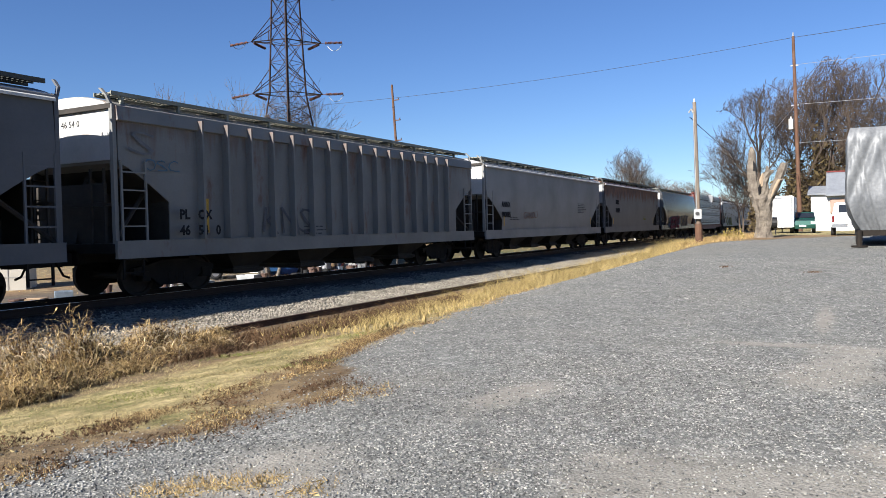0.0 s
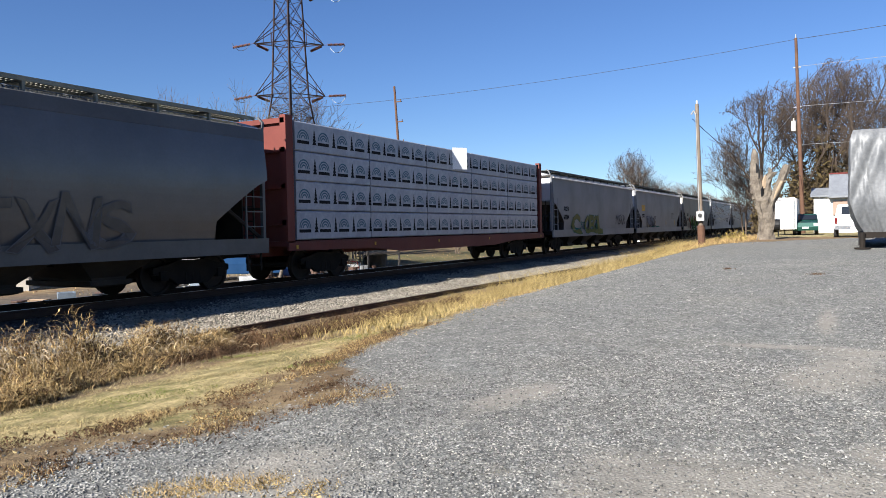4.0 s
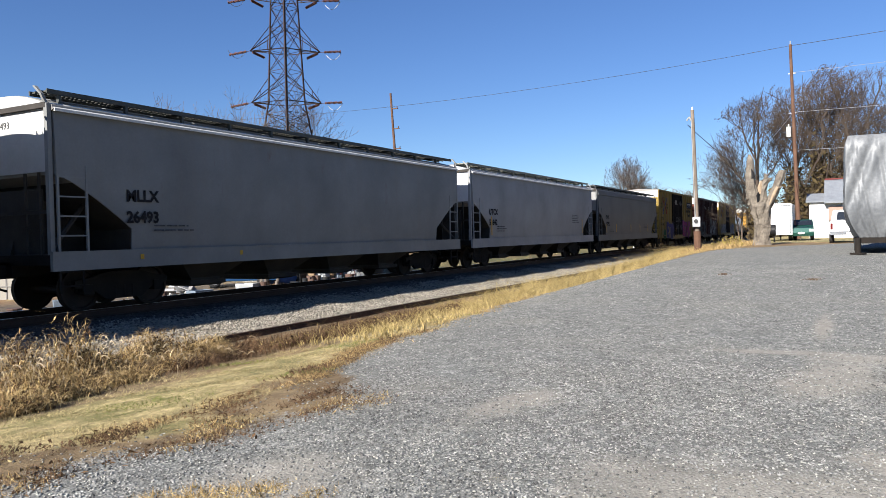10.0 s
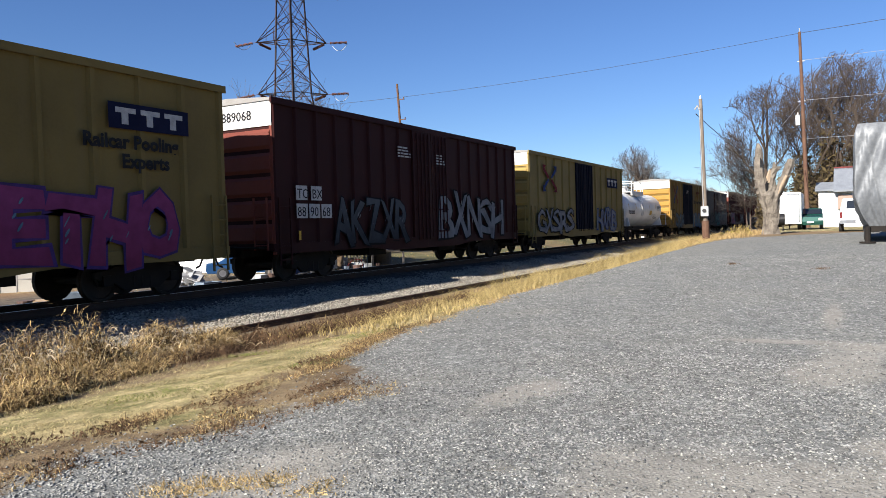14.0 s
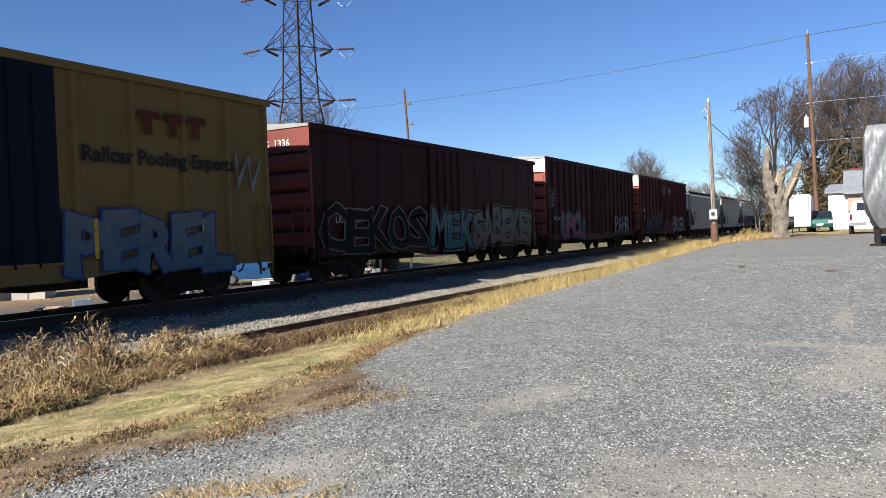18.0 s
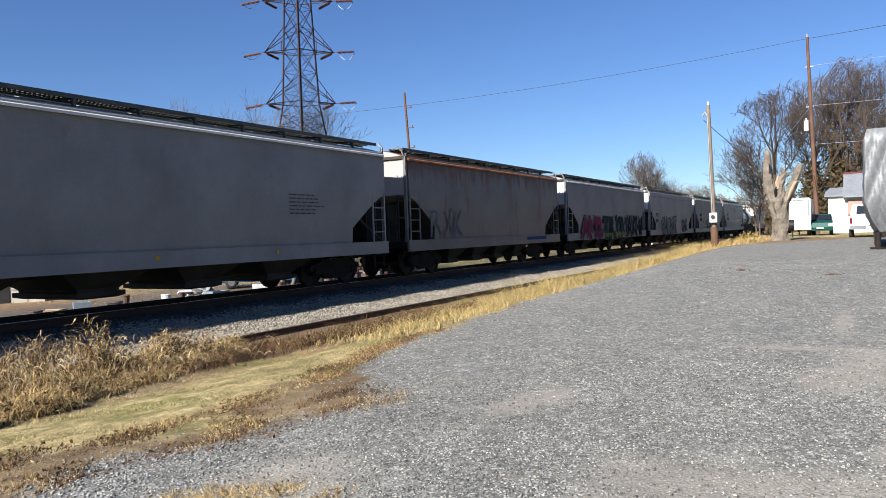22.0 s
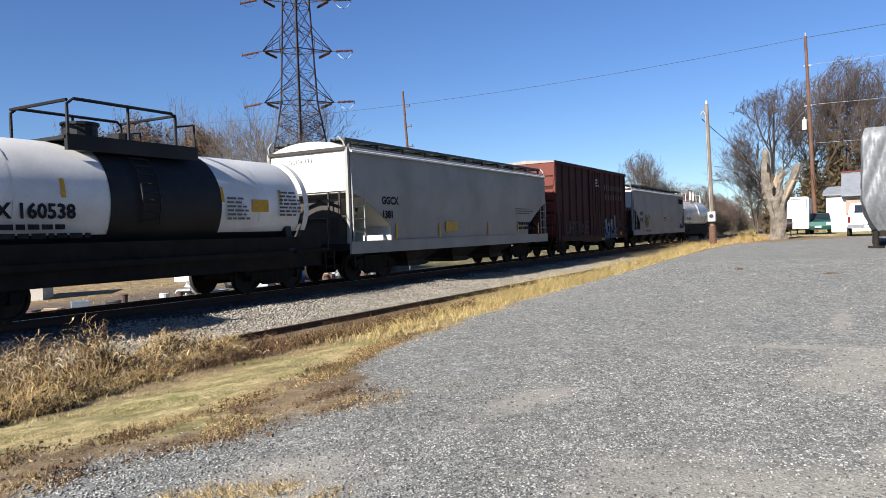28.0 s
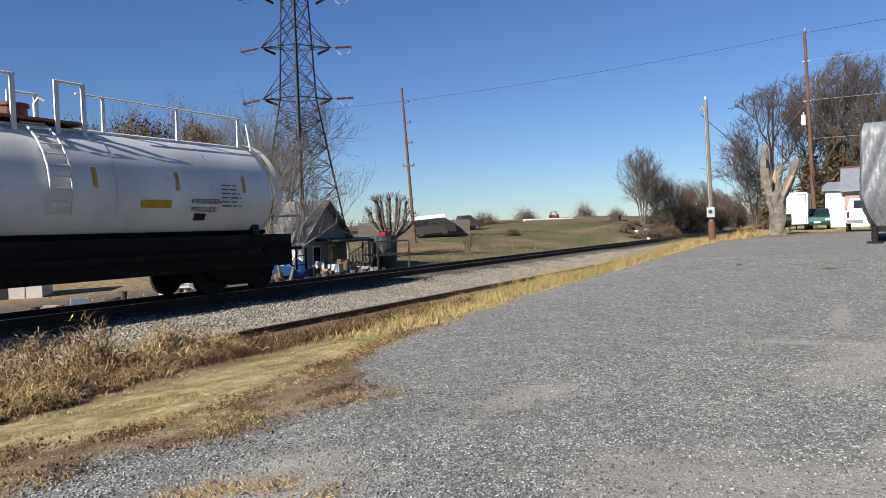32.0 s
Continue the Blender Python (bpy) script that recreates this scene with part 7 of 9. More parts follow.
brush("litter_twigs", "dark leaf litter and dead stalks along the gravel's edge", edge_, 12000, WEED_DARK, 81, 0.011, WEED_DARK, (0.04, 0.14), 0.003)
brush("straw_litter_twigs", "flattened straw litter along the gravel's edge", edge_[::2] + [(a_, b_, float(height(a_, b_)) - 0.01, 0.3, 0.2, 0.02) for a_, b_ in TUFTS[:6]], 7000, WEED, 82, 0.010, LAWN_TAN, (0.05, 0.16), 0.003)
yard_ = []
for k in range(90):
    hx, hy = rh.uniform(6, 42), 19.5 + 11 * rh.random() ** 1.3
    yard_.append((hx, hy, float(height(hx, hy)) - 0.03, rh.uniform(0.3, 1.6), rh.uniform(0.2, 0.7), rh.uniform(0.06, 0.4)))
brush("yard_weed_twigs", "dark dead weeds and trash scattered over the yard", yard_, 15000, WEED_DARK, 83, 0.045, WEED_DARK, (0.1, 0.5), 0.008)
brush("yard_straw_twigs", "dry straw weeds scattered over the yard", yard_[::2], 5000, WEED, 84, 0.03, WEED, (0.1, 0.4), 0.007)
tall_ = []
for k in range(26):
    hx = rh.uniform(19, 45)
    hy = 8.7 - 1.1 * rh.random() - 0.05 * max(0.0, hx - 34)
    tall_.append((hx, hy, float(height(hx, hy)) - 0.03, rh.uniform(0.3, 0.9), rh.uniform(0.2, 0.4), rh.uniform(0.15, 0.5)))
brush("dry_clump_twigs", "loose clumps of tall dry straw along the siding", tall_, 12000, STRAW, 85, 0.016, STRAW, (0.15, 0.5), 0.005)
low = [(8.6 + 0.9 * k + 0.3 * math.sin(k * 3), 8.6 + 0.35 * math.sin(k * 1.7), -0.56, 0.6, 0.35, 0.16 + 0.1 * math.sin(k * 2.3) ** 2) for k in range(10)]
brush("low_weed_twigs", "low reddish-brown dead weed twigs along the siding rail", low, 5000, WEED_DARK, 80, 0.022, WEED_DARK, (0.06, 0.25), 0.004)

# thicket on the bank behind the track
TH = "bare trees of the thicket"
bare_tree(101.0, 24.6, 9.8, 0.13, 31, "bare grey tree with a dense rounded crown on the bank", TWIG, 0, TH, stems=5, levels=5, spread=0.72, up=0.28, kids=5, twig=0.015, first=0.15, cutoff=3000, crown=(5.2, 5.2, 4.2))
for k, (tx_, ty_, th_) in enumerate(((106.0, 23.4, 7.6), (111.0, 22.6, 7.9), (116.0, 22.0, 7.8), (122.0, 21.2, 8.4), (130.0, 20.8, 7.6), (139.0, 20.5, 7.2), (150.0, 20.3, 7.4))):
    bare_tree(tx_, ty_, th_, 0.10, 131 + k, "slender bare brown tree in the thicket", TWIG_RED if k % 3 else TWIG, 40 * k, TH, stems=4, levels=4, spread=0.7, kids=5, twig=0.015, cutoff=1400, crown=(th_ * 0.5, th_ * 0.5, 3.0))
bx_ = [(104, 23.2, 1.0, 3.5, 2.0, 3.0), (109, 22.4, 1.0, 4, 2.0, 3.2), (115, 21.6, 0.9, 5, 1.8, 3.8), (124, 21, 0.7, 6, 1.6, 3.8), (138, 20.6, 0.4, 9, 1.5, 4.0), (160, 20.4, 0.2, 14, 1.5, 4.8)]
brush("thicket_twigs", "tangled brown twigs of the thicket behind the track", bx_, 15000, TWIG, 3, 0.07, LEAF_OLIVE, (0.5, 1.7), 0.013)
brush("bank_scrub", "brown scrub on the bank beside the track", [(86 + 1.5 * k, 22.4 + 2.2 * math.sin(k * 2.4), float(height(86 + 1.5 * k, 22.4 + 2.2 * math.sin(k * 2.4))) - 0.1, 1.2, 0.9, 0.4 + 0.3 * math.sin(k * 1.7) ** 2) for k in range(14)] + [(90, 21.5, 0.0, 6, 1.6, 0.9), (98, 21.0, 0.2, 6, 1.6, 1.3), (118, 20.0, 0.2, 8, 1.2, 1.6), (200, 19.8, 0.0, 26, 1.8, 6.5)], 12000, TWIG, 5, 0.06, LEAF_BROWN, (0.4, 1.0), 0.012)

# tall trees with vines behind the white house
BIG = "tall bare trees behind the house"
for k, (tx_, ty_, th_, st_n, cw) in enumerate(((83.5, 7.2, 14.8, 1, 5.2), (86.0, 3.2, 16.0, 1, 4.2), (86.0, 0.2, 17.4, 2, 4.0), (87.0, -2.4, 17.6, 1, 4.2), (88.0, -6.2, 16.6, 2, 4.6))):
    bare_tree(tx_, ty_, 1.05 * th_, 0.27, 241 + k, "tall bare tree with a rounded twiggy crown behind the house", BARK_DARK, 50 * k, BIG, stems=st_n, levels=5, spread=0.74, up=0.24, kids=5, twig=0.016, first=0.16, cutoff=5200, crown=(th_ * 0.56, th_ * 0.44, cw))
bare_tree(88.0, 9.4, 9.5, 0.14, 47, "smaller bare tree beside the tall ones", TWIG, 20, BIG, stems=2, levels=4, spread=0.8, kids=5, twig=0.016)
IVY = straw("ivy_leaf", (0.048, 0.036, 0.016), (0.105, 0.078, 0.036), 0.5)
brush("vine_twigs", "dense olive-brown vine twigs hanging in the tall trees", [(84, 6.4, 0.5, 2.4, 2.2, 4.6), (85, 3.6, 0.5, 2.4, 1.8, 7.4), (86, 1.2, 0.6, 2.6, 2.0, 9.8), (87, -1.2, 0.6, 2.8, 2.2, 10.2), (88, -4.6, 0.6, 3, 2.4, 8.6)], 30000, BARK_DARK, 9, 0.15, IVY, (0.5, 1.6), 0.016)

# trees round the yard behind the track
YD = "bare trees of the yard"
bare_tree(33.75, 29.45, 8.4, 0.12, 51, "bare multi-stemmed tree beside the small house", BARK, 0, YD, stems=4, levels=5, spread=0.72, up=0.34, kids=5, twig=0.006, first=0.22, cutoff=4200)
bare_tree(72.0, 62.0, 17.0, 0.25, 52, "tall bare tree behind the pylon", TWIG, 30, YD, stems=2, levels=5, spread=0.75, kids=4, twig=0.018)
bare_tree(66.0, 70.0, 16.5, 0.25, 53, "bare tree behind the yard", TWIG, 80, YD, stems=2, levels=5, spread=0.75, kids=4, twig=0.018)
bare_tree(65.5, 79.5, 15.5, 0.25, 54, "bare brown-leaved tree behind the yard", TWIG_RED, 120, YD, stems=2, levels=5, spread=0.8, kids=4, twig=0.02)
brush("tree_leaves_twigs", "fine twigs with dead brown leaves in the yard trees", [(61.5, 86.0, 12.6, 4.5, 4.5, 5.2), (65.5, 79.5, 13.2, 4.5, 4.5, 5.6), (69.0, 73.0, 12.6, 3.5, 3.5, 4.4)], 5200, TWIG_RED, 58, 0.11, LEAF_BROWN, (0.6, 1.8), 0.02)
bare_tree(61.0, 86.0, 15.0, 0.25, 55, "bare brown-leaved tree at the yard's far side", TWIG_RED, 10, YD, stems=2, levels=5, spread=0.8, kids=4, twig=0.02)
bare_tree(55.3, 28.5, 1.9, 0.07, 57, "small bare sapling on the field", TWIG, 0, "", stems=3, levels=2, spread=0.6, kids=4, twig=0.008, name="sapling")
# pollarded tree: stout limbs with knuckles and short shoots
pol = thing("pollarded_tree", "pollarded tree with stout knobbly limbs and short shoots", "tree", pose(50.5, 32.7, float(height(50.5, 32.7))))
rp = random.Random(8)
part("trunk", limb([(0, 0, -0.2), (0, 0, 0.5), (0.03, 0, 1.1), (0, 0, 1.6)], [0.42, 0.34, 0.32, 0.40], 9), BARK, pol)
for k in range(17):
    a = 2 * math.pi * k / 17 + rp.uniform(-0.15, 0.15)
    side_ = k % 4 == 0
    rr = 2.3 if side_ else rp.uniform(0.35, 1.5)
    e_ = Vector((math.cos(a), math.sin(a), 0))
    q0 = Vector((0, 0, 1.3)) + e_ * 0.18
    q1 = q0 + e_ * rr * 0.5 + Vector((0, 0, 0.7 + 0.25 * rp.random()))
    q2 = q1 + e_ * rr * 0.35 + Vector((0, 0, (0.45 if side_ else 1.25) + 0.4 * rp.random()))
    q3 = q2 + e_ * 0.12 + Vector((0, 0, 0.5 + (0.2 if side_ else 0.6) * rp.random()))
    gt = Geo().bent([q0, q1, q1.lerp(q2, 0.5) + e_ * 0.06, q2, q3], 0.085 if side_ else 0.10, 7)
    for q_ in (q1, q1.lerp(q2, 0.6), q2, q3, q3, q3):
        gt.disc(q_, (0, 0, 1), 0.13, 0.16, 7)
        for j in range(4):
            m_ = q_ + e_ * rp.uniform(-0.1, 0.35) + Vector((rp.uniform(-0.3, 0.3), rp.uniform(-0.3, 0.3), rp.uniform(0.1, 0.4)))
            gt.bent([q_, m_, m_ + e_ * 0.1 + Vector((rp.uniform(-0.2, 0.2), rp.uniform(-0.2, 0.2), rp.uniform(0.1, 0.35)))], 0.018, 3)
    part("limb", gt, BARK, pol)
# far tree line on the crest and low woods round the horizon
brush("far_trees", "hazy line of bare trees on the field's crest", [(150 + 14 * k, 72 - 7 * k + 3 * (k % 2), 2.2, 8, 3, 3.0 + 2.2 * ((k * 7) % 5) / 4) for k in range(9)], 7000, TWIG, 13, 0.0, None, (1.5, 4.0), 0.035)
brush("far_woods", "low bare woods on the horizon", [(260 * math.cos(a) + 20, 260 * math.sin(a), 0.5, 45, 30, 9 + 3 * math.sin(a * 9)) for a in [radians(-60 + 11 * k) for k in range(33) if not 6 < k < 9]], 16000, TWIG_RED, 14, 0.0, None, (3, 8), 0.09)

# broken tree stump beside the lot
stump = thing("broken_tree", "grey dead tree stub with snapped hollow limbs", "tree", pose(43.7, 3.6, float(height(43.7, 3.6))))
STUMP_WOOD = surf("dead_bark", (0.093, 0.0775, 0.062), (0.198, 0.171, 0.136), 2.4, 0.95, 0, 1.0, 0.08, 7.0)
HEART = surf("broken_heartwood", (0.341, 0.267, 0.186), (0.248, 0.18, 0.118), 2.0, 0.9, 0, 0.5)


part("trunk", limb([(0, 0, -0.2), (0, 0.02, 0.1), (0, 0.0, 0.45), (0, -0.04, 0.9), (0, -0.03, 1.35), (0, 0.03, 1.75), (0, 0.03, 2.1), (0, 0.05, 2.35)], [0.52, 0.42, 0.36, 0.35, 0.37, 0.44, 0.47, 0.36], 1, 18), STUMP_WOOD, stump)
part("limb", limb([(0, 0.16, 1.8), (0, 0.32, 2.3), (0, 0.43, 2.8), (0, 0.50, 3.3), (0, 0.53, 3.8), (0, 0.54, 4.3), (0, 0.52, 4.65), (0, 0.57, 4.92)], [0.30, 0.33, 0.30, 0.27, 0.24, 0.19, 0.16, 0.07], 2), STUMP_WOOD, stump)
part("limb", limb([(0, -0.12, 1.8), (0, -0.36, 2.2), (0, -0.60, 2.7), (0, -0.80, 3.2), (0, -0.97, 3.7), (0, -1.04, 3.98)], [0.24, 0.22, 0.23, 0.23, 0.21, 0.15], 3), STUMP_WOOD, stump)
part("limb", limb([(-0.1, -0.02, 2.0), (-0.12, -0.10, 2.5), (-0.12, -0.08, 2.95), (-0.08, -0.14, 3.3), (-0.05, -0.36, 3.55), (-0.05, -0.50, 3.62)], [0.22, 0.20, 0.20, 0.18, 0.16, 0.08], 4), STUMP_WOOD, stump)
part("limb_stub", limb([(0.0, -0.18, 3.3), (0, -0.24, 3.6), (0, -0.20, 3.85)], [0.15, 0.12, 0.06], 5), STUMP_WOOD, stump)
for k, (yy, zz, rr_) in enumerate(((0.62, 2.55, 0.13), (0.58, 2.25, 0.12), (0.70, 3.0, 0.09), (0.42, 1.75, 0.12), (-0.95, 3.1, 0.08))):
    part("burl", limb([(-0.05, yy, zz - rr_), (-0.12, yy, zz - 0.3 * rr_), (-0.10, yy + 0.02, zz + 0.5 * rr_), (-0.05, yy, zz + rr_)], [rr_ * 0.5, rr_, rr_ * 0.9, rr_ * 0.3], 20 + k, 9), STUMP_WOOD, stump)
# torn faces lie on the limbs' near sides
part("snapped_wood", Geo().loft([[(-0.30, 0.12, 2.75), (-0.36, 0.06, 2.75), (-0.33, -0.02, 2.8)], [(-0.32, 0.16, 3.1), (-0.37, 0.05, 3.15), (-0.31, -0.04, 3.1)], [(-0.26, 0.05, 3.45), (-0.30, -0.02, 3.5), (-0.24, -0.08, 3.4)]]), HEART, stump, "pale snapped heartwood")
part("snapped_wood", Geo().loft([[(-0.20, -0.28, 2.05), (-0.24, -0.38, 2.1), (-0.20, -0.46, 2.2)], [(-0.24, -0.50, 2.6), (-0.29, -0.60, 2.6), (-0.24, -0.72, 2.7)], [(-0.22, -0.68, 3.0), (-0.27, -0.80, 3.0), (-0.22, -0.90, 3.1)], [(-0.18, -0.80, 3.2), (-0.2, -0.86, 3.2), (-0.18, -0.9, 3.22)]]), HEART, stump)
# black patches paint the shade inside the hollows
part("hollow", Geo().loft([[(-0.28, 0.20, 2.2), (-0.33, 0.15, 2.2), (-0.28, 0.10, 2.25)], [(-0.31, 0.22, 2.7), (-0.36, 0.14, 2.75), (-0.3, 0.06, 2.7)], [(-0.28, 0.05, 3.05), (-0.31, -0.02, 3.1), (-0.27, -0.1, 3.05)]]), BLACK_PAINT, stump, "hollow, its shade laid on as a black patch")
part("hollow", Geo().loft([[(-0.26, 0.46, 3.6), (-0.29, 0.38, 3.62), (-0.24, 0.28, 3.7)], [(-0.22, 0.46, 4.0), (-0.25, 0.41, 4.0), (-0.20, 0.33, 3.95)], [(-0.18, 0.47, 4.15), (-0.19, 0.45, 4.15), (-0.18, 0.43, 4.13)]]), BLACK_PAINT, stump)
brush("yellow_bush", "low yellow-green bush beside the broken tree", [(42.0, 4.9, 0.3, 0.9, 0.7, 0.75), (42.6, 5.6, 0.3, 0.7, 0.6, 0.5)], 2200, WEED, 16, 0.035, BUSH_YEL, (0.2, 0.5), 0.006)
x_, y_, k_ = clumped(5000, 38, 50, 4.2, 8.2, 0.35, 70)
blades("roadside_grass", "clumps of dry grass round the pole and broken tree", x_, y_, rg.uniform(0.06, 0.42, len(x_)) ** 1.0, 0.009, 1.3, WEED, 17)
# dropped leaves and tufts on the lot
for lx, ly, la in ((22.3, 2.87, "dark clump of dead weeds on the gravel"), (20.8, 0.59, "dark clump of dead leaves on the gravel")):
    x_, y_ = rg.normal(lx, 0.10, 60), rg.normal(ly, 0.10, 60)
    blades("dead_clump", la, x_, y_, rg.uniform(0.03, 0.09, 60), 0.012, 1.0, WEED_DARK, 18)

# ================= poles, wires, pylon =================
pole = thing("utility_pole", "weathered wooden utility pole with a grey meter box", "pole", pose(39.9, 6.32, float(height(39.9, 6.32))))
part("shaft", Geo().tube((0, 0, -0.3), (0, 0.16, 7.25), 0.125, 0.09, 14), POLE_WOOD, pole)
part("sleeve", Geo().tube((0, 0.0, -0.1), (0, 0.03, 1.05), 0.19, 0.18, 12), POLE_BROWN, pole, "reddish lower sleeve")
METER = surf("meter_grey", (0.26, 0.267, 0.267), (0.322, 0.322, 0.316), 2.0, 0.5, 0.2)
mb = part("meter_box", Geo().box(-0.30, -0.17, 1.28, -0.12, 0.20, 1.78), METER, pole, "grey metal meter box")
part("meter_dial", Geo().disc((-0.32, 0.02, 1.56), (1, 0, 0), 0.10, 0.06, 16), glassy("meter_glass", (0.05, 0.05, 0.05)), mb)
part("conduit", Geo().tube((-0.16, 0.08, 1.78), (-0.10, 0.2, 6.7), 0.022, None, 6), METER, pole)
part("weatherhead", Geo().bent([(-0.1, 0.2, 6.7), (-0.12, 0.3, 6.9), (-0.12, 0.42, 6.72)], 0.05), METER, pole)
part("insulator", Geo().tube((0, 0.16, 7.1), (0, 0.16, 7.42), 0.05, 0.04, 8), WHITE_PAINT, pole)

bp = thing("power_pole", "tall reddish-brown wooden power pole with a white transformer", "pole", pose(67.1, 2.75, float(height(67.1, 2.75))))
bz = 16.3 - float(height(67.1, 2.75))
part("shaft", Geo().tube((0, 0, -0.4), (0, 0.42, bz), 0.18, 0.11, 14), POLE_BROWN, bp)
part("transformer", Geo().tube((-0.35, 0.62, bz - 7.5), (-0.35, 0.62, bz - 6.7), 0.17, None, 14).tube((-0.35, 0.62, bz - 6.7), (-0.35, 0.62, bz - 6.5), 0.05, 0.05, 8), WHITE_PAINT, bp, "white transformer can")
for dz in (2.4, 5.6):
    part("insulator_bracket", Geo().box(-0.05, 0.05, bz - dz, 0.05, 0.62, bz - dz + 0.07), METER, bp)
part("insulator", Geo().tube((0, 0.42, bz), (0, 0.42, bz + 0.3), 0.05, 0.04, 8), METER, bp)

WIRE = surf("wire_black", (0.02, 0.02, 0.022), (0.04, 0.04, 0.045), 1.0, 0.6, 0, 0)
WIRE_AL = surf("wire_aluminium", (0.26, 0.26, 0.26), (0.31, 0.31, 0.31), 1.0, 0.5, 0.5, 0)


def wire(name, label, p, q, sag, r, mat, n=14):
    p, q = Vector(p), Vector(q)
    pts = [p.lerp(q, k / n) - Vector((0, 0, sag * 4 * (k / n) * (1 - k / n))) for k in range(n + 1)]
    return solid(name, Geo().bent([tuple(a) for a in pts], r, 5), mat, label, "wire")


wire("power_cable", "black power cable strung across the sky", (67.1, 3.17, 16.2), (60.0, 62.0, 14.6), 1.0, 0.016, WIRE)
wire("power_cable", "power cable running on from the tall pole", (67.1, 3.17, 16.2), (60.0, -40.0, 18.0), 0.6, 0.02, WIRE)
for dz, ss in ((2.3, 0.4), (5.5, 0.5), (8.6, 0.4)):
    wire("phone_line", "thin pale line from the tall pole", (67.1, 3.0, 16.3 - dz), (62.0, -40.0, 16.9 - dz), ss, 0.014, WIRE_AL)
wire("phone_line", "thin pale line towards the trees", (67.1, 3.0, 10.8), (120.0, 16.0, 8.0), 0.8, 0.014, WIRE_AL)
wire("service_drop", "service cable from the utility pole towards the house", (39.8, 6.7, 6.8), (67.0, 2.9, 5.2), 1.0, 0.018, WIRE)

# far pole with crossarms beside the field
fp = thing("far_pole", "tall thin wooden pole with several short crossarms", "pole", pose(64.2, 38.6, float(height(64.2, 38.6))))
fz = 15.85 - float(height(64.2, 38.6))
part("shaft", Geo().tube((0, 0, -0.3), (-0.25, 0.75, fz), 0.17, 0.11, 12), POLE_BROWN, fp)
for k, dz in enumerate((1.6, 3.6, 5.6)):
    t = (fz - dz) / fz
    part("arm_stub", Geo().box(-0.25 * t - 0.05, 0.75 * t - 0.70, fz - dz, -0.25 * t + 0.05, 0.75 * t + 0.02, fz - dz + 0.09).tube((-0.25 * t, 0.75 * t - 0.62, fz - dz + 0.09), (-0.25 * t, 0.75 * t - 0.62, fz - dz + 0.26), 0.05, None, 6), POLE_BROWN, fp)
part("crossarm", Geo().box(-0.25, -0.35, fz - 7.9, -0.13, 0.95, fz - 7.78).tube((-0.2, -0.3, fz - 7.8), (-0.2, -0.3, fz - 7.6), 0.05, None, 6).tube((-0.2, 0.9, fz - 7.8), (-0.2, 0.9, fz - 7.6), 0.05, None, 6), POLE_BROWN, fp)


